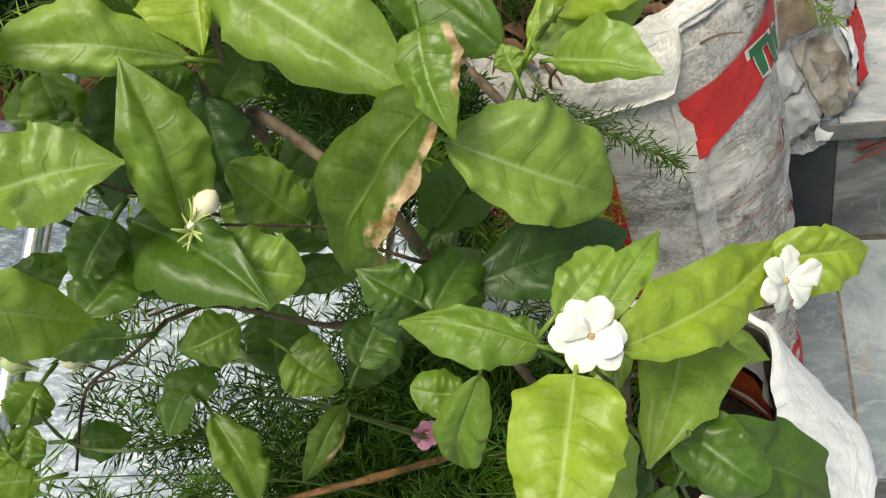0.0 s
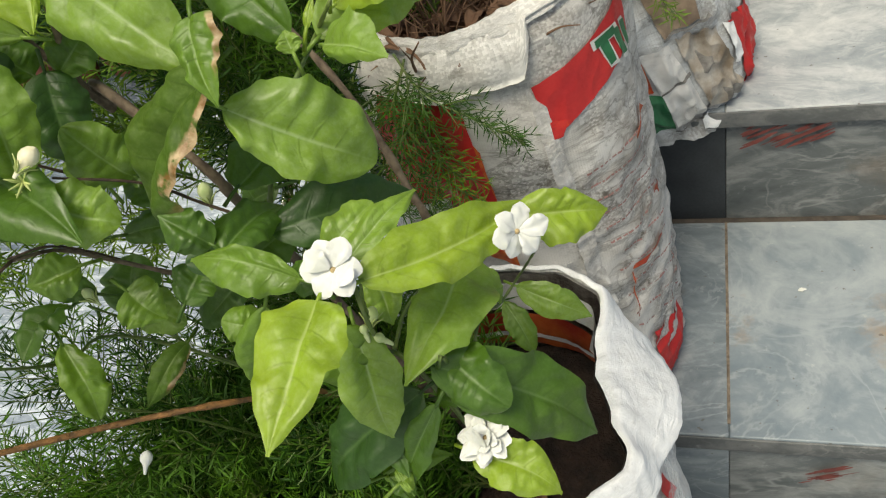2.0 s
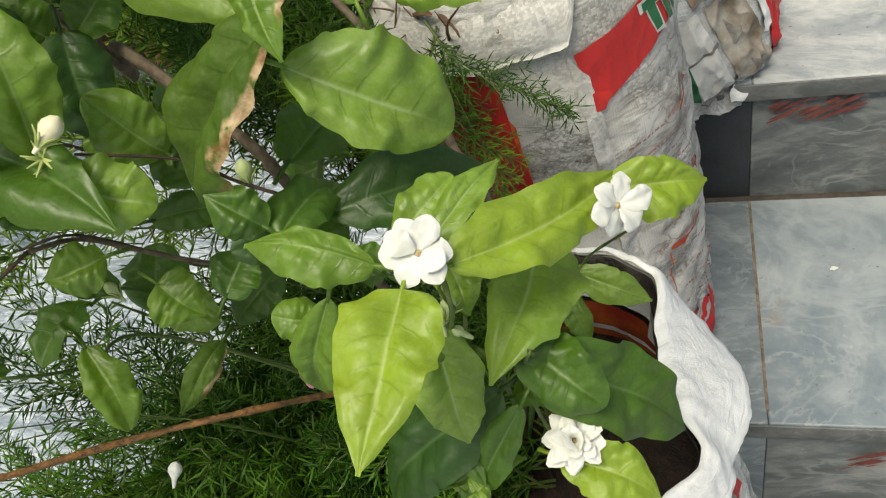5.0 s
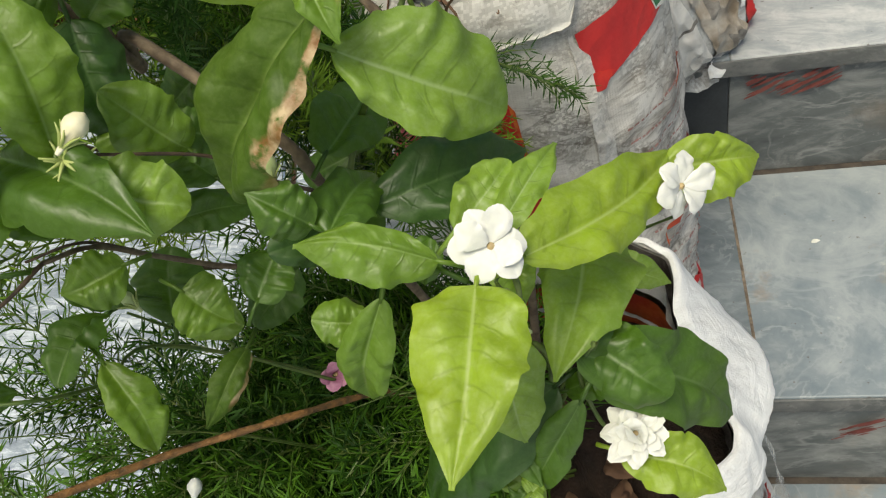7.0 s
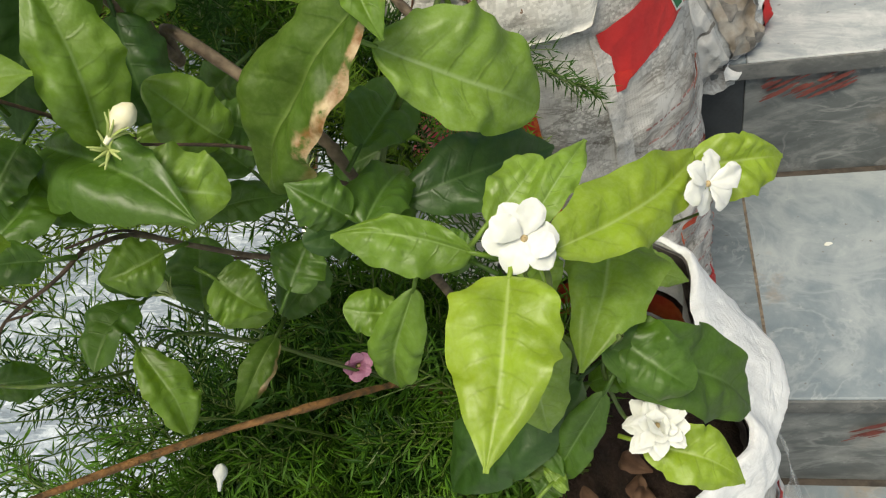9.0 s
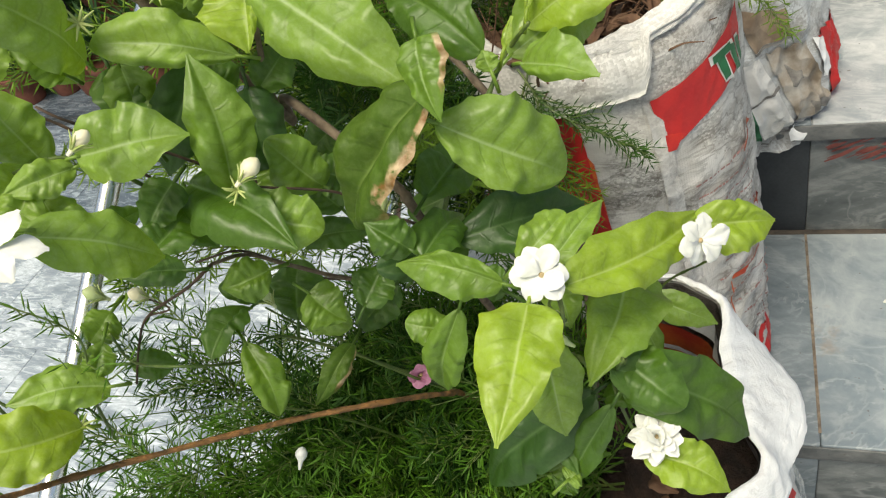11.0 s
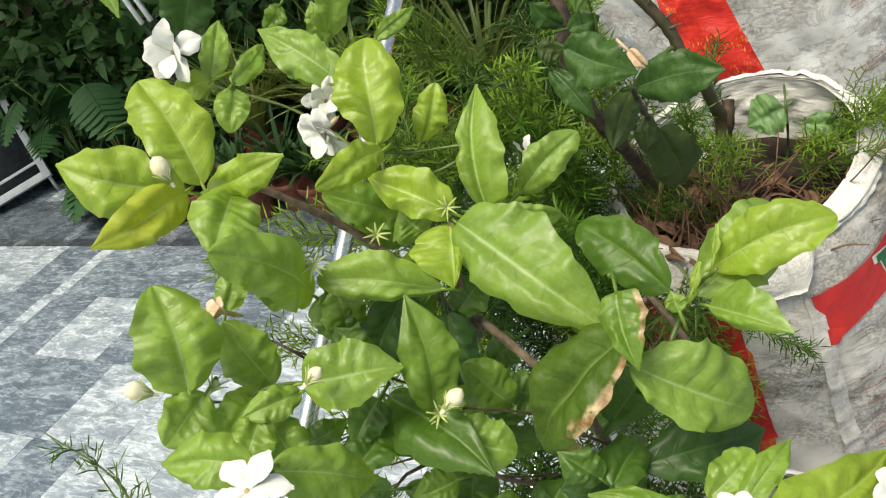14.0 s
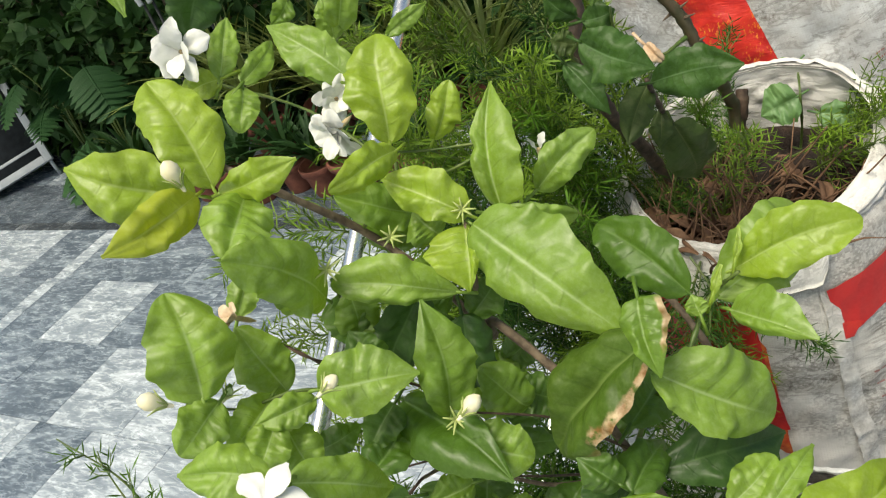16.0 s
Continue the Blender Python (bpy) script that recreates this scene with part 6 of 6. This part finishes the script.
def litter(count, middle, spread, seed):
    """Dry curled leaves lying on the soil of a sack."""
    r = random.Random(seed)
    for k in range(count):
        ob = part("dry_leaf", blade(r.uniform(0.018, 0.038), r.uniform(0.010, 0.018), r.uniform(0.4, 1.2), r.uniform(0.1, 0.4), along=8, across=3, quilt=0.0), litter_brown, None)
        ob.matrix_basis = pose(*[m + r.uniform(-s, s) for m, s in zip(middle, spread)], r.uniform(-60, 60), r.uniform(-30, 30), r.uniform(0, 360))
        tagged(ob, "dry curled brown leaf on the soil", "leaf litter", "leaf litter")


litter(64, (-0.10, 0.560, 0.455), (0.075, 0.065, 0.010), 3)
litter(16, (-0.06, 0.265, 0.236), (0.045, 0.045, 0.004), 4)


# ---- asparagus ferns ----
def needle_into(bm, p, way, length, wide, mat=0):
    """A slender three-sided needle, thickest at its middle."""
    way = way.normalized()
    s = way.orthogonal().normalized() * wide
    t = way.cross(s)
    m = p + way * length * 0.45
    ring = [bm.verts.new(m + s * math.cos(a) + t * math.sin(a)) for a in (0, 2.09, 4.19)]
    a, b = bm.verts.new(p), bm.verts.new(p + way * length)
    for k in range(3):
        for f in ((a, ring[(k + 1) % 3], ring[k]), (b, ring[k], ring[(k + 1) % 3])):
            bm.faces.new(f).material_index = mat


def frond_mesh(name, length, seed, needles, material, stalk, spread=0.09, long=0.016, wide=0.0007, dense=1.0, every=1):
    """A fern spray along x: an arching stalk, side twigs and tufts of needles. Shared by all sprays of its kind."""
    r = random.Random(seed)
    bm = bmesh.new()
    line = smooth_line([(0, 0, 0), (length * 0.35, r.uniform(-0.01, 0.01), 0.04 * length), (length * 0.7, r.uniform(-0.02, 0.02), 0.03 * length), (length, r.uniform(-0.02, 0.02), -0.05 * length)], 8)
    tube_into(bm, line, (0.0011, 0.0004), 5, 0.0, 1)
    total = len(line)

    def tuft(p, ahead, count, size):
        side = ahead.orthogonal().normalized()
        other = ahead.cross(side)
        for k in range(count):
            a = math.tau * (k + r.random() * 0.6) / count
            way = ahead * r.uniform(0.35, 0.9) + (side * math.cos(a) + other * math.sin(a)) * r.uniform(0.7, 1.0)
            needle_into(bm, p, way, size * r.uniform(0.7, 1.1), wide)

    for i in range(3, total - 1):
        if i % every:
            continue
        ahead = (line[i + 1] - line[i]).normalized()
        tuft(line[i], ahead, max(2, int(3 * dense)), long)
        share = i / total
        for sgn in (-1, 1):
            if r.random() > 0.85:
                continue
            reach = spread * (1.15 - share) * r.uniform(0.5, 1.1)
            out = (ahead * r.uniform(0.5, 1.0) + ahead.orthogonal().normalized().cross(ahead) * sgn * r.uniform(0.4, 1.0) + Vector((0, 0, r.uniform(-0.5, 0.6)))).normalized()
            sub = [line[i], line[i] + out * reach * 0.5 + Vector((0, 0, 0.004)), line[i] + out * reach]
            tube_into(bm, sub, (0.0006, 0.0003), 4, 0.0, 1)
            count = max(2, int(reach / 0.0085 * dense))
            for k in range(count):
                tuft(line[i] + out * reach * (k + 0.6) / count, out, needles, long)
    me = bpy.data.meshes.new(name)
    bm.to_mesh(me)
    bm.free()
    me.materials.append(material)
    me.materials.append(stalk)
    return me


coarse = [frond_mesh("frond", ln, 40 + k, 4, m, stem_green, 0.075, 0.0175, 0.00085, 1.0) for k, (ln, m) in enumerate(((0.16, needle_green), (0.20, needle_green), (0.24, needle_light), (0.18, needle_dark), (0.22, needle_green)))]
fine = [frond_mesh("frond", ln, 70 + k, 3, m, stem_green, 0.06, 0.0125, 0.00065, 0.8) for k, (ln, m) in enumerate(((0.13, needle_green), (0.16, needle_light), (0.12, needle_dark), (0.15, needle_dark)))]


sparse = [frond_mesh("frond", ln, 90 + k, 2, needle_green, stem_green, 0.040, 0.0125, 0.0006, 0.9, 3) for k, ln in enumerate((0.10, 0.13, 0.12))]


def frond(plant, mesh, foot, way, roll=0.0):
    ob = new("frond", mesh)
    ob.parent = plant
    x = Vector(way).normalized()
    z = Vector((0, 0, 1))
    z = z - x * z.dot(x)
    z = z.normalized() if z.length > 0.05 else x.orthogonal().normalized()
    ob.matrix_basis = Matrix.Translation(local(plant, foot)) @ Matrix((x, z.cross(x), z)).transposed().to_4x4() @ pose(0, 0, 0, roll, 0, 0)
    return ob


def fern(label, at, count, kinds, spot, way, seed, group="asparagus ferns"):
    """A fern of many sprays that start within spot (size x, y, z round at) and point within way (middle, spread)."""
    r = random.Random(seed)
    plant = thing("asparagus_fern", label, "plant", group, at=at)
    mid, wide = Vector(way[0]), way[1]
    for k in range(count):
        foot = Vector(at) + Vector([r.uniform(-s, s) for s in spot])
        frond(plant, kinds[k % len(kinds)], foot, mid + Vector([r.uniform(-w, w) for w in wide]), r.uniform(-40, 40))
    return plant


# Mostly dark needles: the shade deep in the fern is put into their green.
fern("feathery green asparagus fern spilling from the front sack", (-0.12, 0.30, 0.22), 116, (coarse[3], coarse[4], coarse[3], coarse[0], coarse[3], coarse[3], coarse[1]), (0.07, 0.06, 0.02), ((-0.85, -0.48, 0.40), (0.7, 0.7, 0.42)), 1)
fern("feathery asparagus fern hanging past the steel rail", (-0.30, 0.17, 0.17), 22, (coarse[3], coarse[1], coarse[4]), (0.10, 0.12, 0.08), ((-0.5, -0.4, 0.6), (0.7, 0.7, 0.4)), 2)
fern("fine dark asparagus fern crowding the sack's mouth", (-0.15, 0.575, 0.445), 13, fine, (0.05, 0.06, 0.02), ((-0.6, -0.15, 0.35), (0.8, 0.7, 0.4)), 3)
fern("light green asparagus fern behind the jasmine", (-0.25, 0.52, 0.40), 36, (coarse[2], coarse[3], coarse[1], coarse[2], coarse[3]), (0.07, 0.11, 0.10), ((-0.3, 0.0, 0.8), (0.6, 0.6, 0.5)), 4)
fern("thin yellow-green asparagus fern leaning over the sack's rim", (-0.045, 0.625, 0.47), 7, fine[1:2], (0.03, 0.04, 0.01), ((0.9, -0.1, 0.25), (0.5, 0.5, 0.4)), 5)
fern("fine asparagus fern hanging down the front of a sack", (-0.142, 0.487, 0.455), 8, (fine[0], fine[2], fine[1], fine[3]), (0.035, 0.02, 0.015), ((0.22, -0.42, -0.50), (0.50, 0.25, 0.30)), 6)
sprigs = fern("loose upright asparagus fern sprigs above the rail", (-0.315, 0.105, 0.50), 7, sparse, (0.055, 0.035, 0.03), ((-0.1, 0.05, 1.0), (0.5, 0.4, 0.1)), 7)
for dx, dy in ((0.0, 0.0), (-0.03, 0.02), (0.03, -0.01)):
    part("stalk", tube([local(sprigs, p) for p in smooth_line(((-0.14, 0.27, 0.21), (-0.23, 0.20, 0.40), (-0.315 + dx, 0.105 + dy, 0.51)), 6)], (0.0005, 0.0003), 6), stem_green, sprigs)


def twigs(count, middle, spread, seed):
    """Dry twigs and stalks lying crosswise on the soil of a sack."""
    r = random.Random(seed)
    bm = bmesh.new()
    for k in range(count):
        p = Vector([m + r.uniform(-w, w) for m, w in zip(middle, spread)])
        way = Vector((r.uniform(-1, 1), r.uniform(-1, 1), r.uniform(-0.15, 0.5))).normalized() * r.uniform(0.015, 0.05)
        tube_into(bm, smooth_line((p, p + way * 0.5 + Vector((0, 0, 0.003)), p + way), 3), (r.uniform(0.0006, 0.0016), 0.0004), 5)
    tagged(part("twig_litter", bm, litter_brown, None), "dry brown twigs strewn over the soil", "twigs", kind="stuff")


twigs(260, (-0.09, 0.57, 0.450), (0.075, 0.065, 0.010), 8)


def dry_stalks(count, middle, spread, seed):
    """Dead brown stalks still standing or leaning in the soil of a sack."""
    r = random.Random(seed)
    bm = bmesh.new()
    for k in range(count):
        p = Vector([m + r.uniform(-w, w) for m, w in zip(middle, spread)])
        way = Vector((r.gauss(0, 0.45), r.gauss(-0.1, 0.45), 1.0)) * r.uniform(0.03, 0.11)
        kink = Vector((r.uniform(-0.01, 0.01), r.uniform(-0.01, 0.01), 0))
        tube_into(bm, smooth_line((p, p + way * 0.5 + kink, p + way), 4), (r.uniform(0.0008, 0.0019), 0.0005), 5)
        if r.random() < 0.5:
            q = p + way * 0.5 + kink
            tube_into(bm, smooth_line((q, q + Vector((r.uniform(-0.03, 0.03), r.uniform(-0.03, 0.03), 0.02))), 3), (0.0007, 0.0003), 4)
    tagged(part("dry_stalks", bm, litter_brown, None), "dead brown stalks standing in the soil", "stalks", kind="stuff")


dry_stalks(70, (-0.115, 0.545, 0.435), (0.055, 0.055, 0.004), 9)

# ---- courtyard below ----
court = thing("courtyard_floor", "polished grey and white marble courtyard floor tiles", "floor", at=(0, 0, COURT), kind="structure")
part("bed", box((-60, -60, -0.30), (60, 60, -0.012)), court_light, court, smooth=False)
tile_r = random.Random(5)
STRIP_Y = 3.53
court.rotation_euler = (0, 0, -0.062)
tile_mesh = {}


def tile(x0, y0, x1, y1, m):
    key = (round(x1 - x0, 3), round(y1 - y0, 3), m.name)
    if key not in tile_mesh:
        bm = box((0, 0, -0.014), (x1 - x0 - 0.003, y1 - y0 - 0.003, 0.0), 0.001)
        me = bpy.data.meshes.new("tile")
        bm.to_mesh(me)
        bm.free()
        me.materials.append(m)
        tile_mesh[key] = me
    ob = new("tile", tile_mesh[key])
    ob.parent = court
    ob.location = (x0, y0, 0)


TILE = 0.61
for j in range(-6, 7):
    y0 = STRIP_Y - 0.11 - (j + 1) * TILE
    for i in range(13):
        x0 = 0.0 - (i + 1) * TILE - (0.2 if j % 2 else 0)
        # Lighter marble nearest the stairs: the brighter daylight there is put into the tiles.
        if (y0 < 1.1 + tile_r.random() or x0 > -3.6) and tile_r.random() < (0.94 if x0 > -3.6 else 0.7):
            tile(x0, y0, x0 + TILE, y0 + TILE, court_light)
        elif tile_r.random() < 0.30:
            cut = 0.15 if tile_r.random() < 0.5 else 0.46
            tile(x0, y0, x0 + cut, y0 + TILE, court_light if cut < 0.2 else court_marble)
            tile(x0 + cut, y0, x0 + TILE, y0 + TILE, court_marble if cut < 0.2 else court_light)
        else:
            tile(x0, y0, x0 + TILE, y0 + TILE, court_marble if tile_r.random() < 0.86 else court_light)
for i in range(9):
    tile(-0.3 - (i + 1) * 0.92, STRIP_Y - 0.11, -0.3 - i * 0.92, STRIP_Y, dark_stone)
    tile(-0.3 - (i + 1) * 0.92, STRIP_Y, -0.3 - i * 0.92, STRIP_Y + 0.62, court_marble)

yard_wall = thing("yard_wall", "brown plastered yard wall behind the plants", "wall", kind="structure")
part("wall", box((-14, 6.4, COURT), (4, 6.62, COURT + 2.6)), wall_plaster, yard_wall, smooth=False)
part("wall", box((-14.2, -8, COURT), (-14, 6.62, COURT + 2.6)), wall_plaster, yard_wall, smooth=False)

POT = lathe([(0.001, 0.0), (0.085, 0.0), (0.090, 0.01), (0.118, 0.17), (0.120, 0.175), (0.135, 0.178), (0.138, 0.215), (0.134, 0.222), (0.124, 0.222), (0.120, 0.19), (0.001, 0.185)], 28, 0.01)
pot_mesh = bpy.data.meshes.new("pot_body")
POT.to_mesh(pot_mesh)
POT.free()
pot_mesh.materials.append(terracotta)
for p in pot_mesh.polygons:
    p.use_smooth = True


def strap_tuft(seed, count, long, wide):
    """Arching strap leaves from one crown."""
    r = random.Random(seed)
    bm = bmesh.new()
    for k in range(count):
        a, lean, ln = r.uniform(0, 6.28), r.uniform(0.25, 1.0), long * r.uniform(0.6, 1.1)
        rows = []
        for i in range(9):
            u = i / 8
            x = lean * ln * u * (0.5 + 0.5 * u)
            z = ln * (u - 0.55 * lean * u * u)
            half = wide * 0.5 * (math.sin(math.pi * (0.12 + 0.88 * u)) ** 0.6 if u < 1 else 0.02)
            rows.append([Vector((x * math.cos(a) - s * half * math.sin(a), x * math.sin(a) + s * half * math.cos(a), z + abs(s) * half * 0.5)) for s in (-1, 0, 1)])
        grid_into(bm, rows, lambda i, j: (i / 8, j / 2))
    return bm


def potted(x, y, size, seed, count, long, wide, material, label):
    plant = thing("potted_plant", label, "plant", "pots along the yard wall", at=(x, y, COURT))
    body = new("pot", pot_mesh)
    body.parent = plant
    body.scale = (size, size, size)
    tuft = part("foliage", strap_tuft(seed, count, long, wide), material, plant)
    tuft.location = (0, 0, 0.19 * size)
    return plant


for k in range(11):
    x = -5.45 + 0.285 * k
    potted(x, 4.12 + 0.06 * math.sin(k * 2.3), 1.15 + 0.12 * math.sin(k * 1.7), 100 + k, 40, 0.50 + 0.12 * math.sin(k * 1.3), 0.04, strap_material, "terracotta pot with dark arching strap leaves")
for k, (x, y) in enumerate(((-4.3, 4.75), (-3.8, 4.95), (-3.3, 4.8), (-2.8, 4.9), (-2.3, 4.8), (-4.7, 5.1), (-3.0, 5.3))):
    potted(x, y, 1.5, 200 + k, 90, 1.15, 0.030, strap_light, "large pot with light green arching grassy leaves")


def broad_leaves(seed, count, low, high, size, bm):
    """Many single bent leaves scattered through a body of foliage."""
    r = random.Random(seed)
    for k in range(count):
        c = Vector([r.uniform(a, b) for a, b in zip(low, high)])
        ln = size * r.uniform(0.6, 1.3)
        m = Matrix.Translation(c) @ pose(0, 0, 0, r.uniform(-60, 60), r.uniform(-50, 70), r.uniform(0, 360))
        rows = []
        for i in range(5):
            u = i / 4
            half = 0.32 * ln * max(0.03, math.sin(math.pi * u**0.8))
            rows.append([m @ Vector((ln * u, s * half, 0.3 * abs(s) * half - 0.3 * ln * u * u)) for s in (-1, 0, 1)])
        grid_into(bm, rows, lambda i, j: (i / 4, j / 2))
    return bm


# The high part, seed 15, is an unseen crown added to shade the yard.
hedge = tagged(part("hedge", broad_leaves(15, 3600, (-10.5, 3.2, 0.75), (-0.5, 6.3, 2.3), 0.20, broad_leaves(12, 4200, (-9.5, 4.9, COURT), (-2.0, 5.6, COURT + 1.5), 0.16, broad_leaves(9, 9000, (-13.5, 5.2, COURT), (3.0, 6.35, COURT + 2.6), 0.15, bmesh.new()))), shrub_material, None), "dense dark green shrubs along the yard wall, with an added unseen shading crown", "shrubs", kind="stuff")



def divided_leaf(length, lobes, seed):
    """A broad leaf cut into narrow lobes on both sides of its rib, drooping to the tip."""
    r = random.Random(seed)
    bm = bmesh.new()

    def rib(u):
        return Vector((length * u, 0, 0.25 * length * u * (1 - 1.5 * u)))

    tube_into(bm, [rib(k / 6) for k in range(7)], (0.012, 0.004), 5)
    for k in range(lobes):
        u = 0.12 + 0.86 * k / lobes
        for side in (-1, 1):
            reach = length * 0.42 * math.sin(math.pi * (0.25 + 0.7 * u)) * r.uniform(0.85, 1.1)
            wide = 0.62 * length / lobes
            rows = []
            for i in range(6):
                s = i / 5
                half = wide * (0.75 + 0.25 * math.sin(math.pi * s)) * (1 - s**4) + 0.002
                mid = rib(u) + Vector((0.35 * reach * s, side * reach * s, -0.22 * reach * s * s))
                rows.append([mid + Vector((e * half, 0, 0.15 * half * abs(e))) for e in (-1, 0, 1)])
            grid_into(bm, rows, lambda i, j: (i / 5, j / 2))
    return bm


def split_leaf_plant(at, seed, count, size):
    r = random.Random(seed)
    plant = thing("split_leaf_plant", "dark green plant with deeply divided drooping leaves", "plant", "split-leaf plants", at=at)
    for k in range(count):
        a = 360 * k / count + r.uniform(-20, 20)
        h = r.uniform(0.35, 0.95) * size
        tip = Vector((0.22 * math.cos(radians(a)), 0.22 * math.sin(radians(a)), h))
        part("stalk", tube(smooth_line(((0, 0, 0), (tip.x * 0.3, tip.y * 0.3, h * 0.7), tip), 4), (0.010, 0.006), 6), stem_green, plant)
        ob = part("leaf", divided_leaf(r.uniform(0.42, 0.62), 9, seed + k), monstera_material, plant)
        ob.matrix_basis = Matrix.Translation(tip) @ pose(0, 0, 0, 0, r.uniform(10, 45), a)
    return plant


monstera_material = blade_material("split_leaf", (0.026, 0.082, 0.022), (0.05, 0.13, 0.045), (0.03, 0.09, 0.01), ribs=0.0, rough=0.6, see_through=0.1, gloss=1.33)
split_leaf_plant((-5.75, 4.62, COURT), 3, 8, 1.25)
split_leaf_plant((-6.55, 4.85, COURT), 14, 7, 1.35)

# ---- things beside the pots ----
panel = thing("glazed_frame", "grey metal frame with dark glass leaning by the pots", "frame", at=(-7.021, 4.80, -1.477))
side_a, side_b = Vector((-0.438, 0.329, 0.823)), Vector((-0.463, -0.362, -0.072))
pa, pb = side_a.normalized(), (side_b - side_a.normalized() * side_b.dot(side_a.normalized())).normalized()
turn = Matrix((pa, pb, pa.cross(pb))).transposed().to_4x4()
la, lb = 1.9, 1.25
for low, high in (((0, 0, -0.02), (la, 0.075, 0.02)), ((0, lb - 0.075, -0.02), (la, lb, 0.02)), ((0, 0.075, -0.02), (0.075, lb - 0.075, 0.02)), ((la - 0.075, 0.075, -0.02), (la, lb - 0.075, 0.02)), ((0.17, 0.075, -0.012), (0.20, lb - 0.075, 0.012))):
    part("frame_bar", box(low, high, 0.004), frame_grey, panel).matrix_basis = turn
part("glass", box((0.07, 0.07, -0.004), (la - 0.07, lb - 0.07, 0.004)), dark_stone, panel, "dark reflecting glass").matrix_basis = turn
for q in ((0.05, 0.04), (0.05, lb - 0.06)):
    foot = turn @ Vector((q[0], q[1], 0))
    part("leg", tube([foot, Vector((foot.x + 0.03, foot.y, COURT + 1.477))], (0.018, 0.018), 10), frame_grey, panel)

bench = thing("white_frame", "white painted metal bars standing among the plants", "frame", at=(-4.90, 4.80, COURT))
for name, low, high, m, r in (("bar", (-5.20, 4.88, 0.21), (-4.912, 4.721, -0.264), frame_white, 0.022), ("bar", (-5.12, 4.91, 0.20), (-4.849, 4.757, -0.265), frame_white, 0.022), ("bar", (-4.72, 5.02, 0.02), (-4.555, 4.924, -0.268), frame_white, 0.020)):
    part(name, tube([local(bench, low), local(bench, high)], (r, r), 8), m, bench)
for x, y, top in ((-4.912, 4.75, -0.26), (-4.849, 4.785, -0.26), (-4.555, 4.95, -0.26)):
    part("post", tube([local(bench, (x, y, top)), local(bench, (x, y, COURT))], (0.012, 0.012), 8), dark_stone, bench)
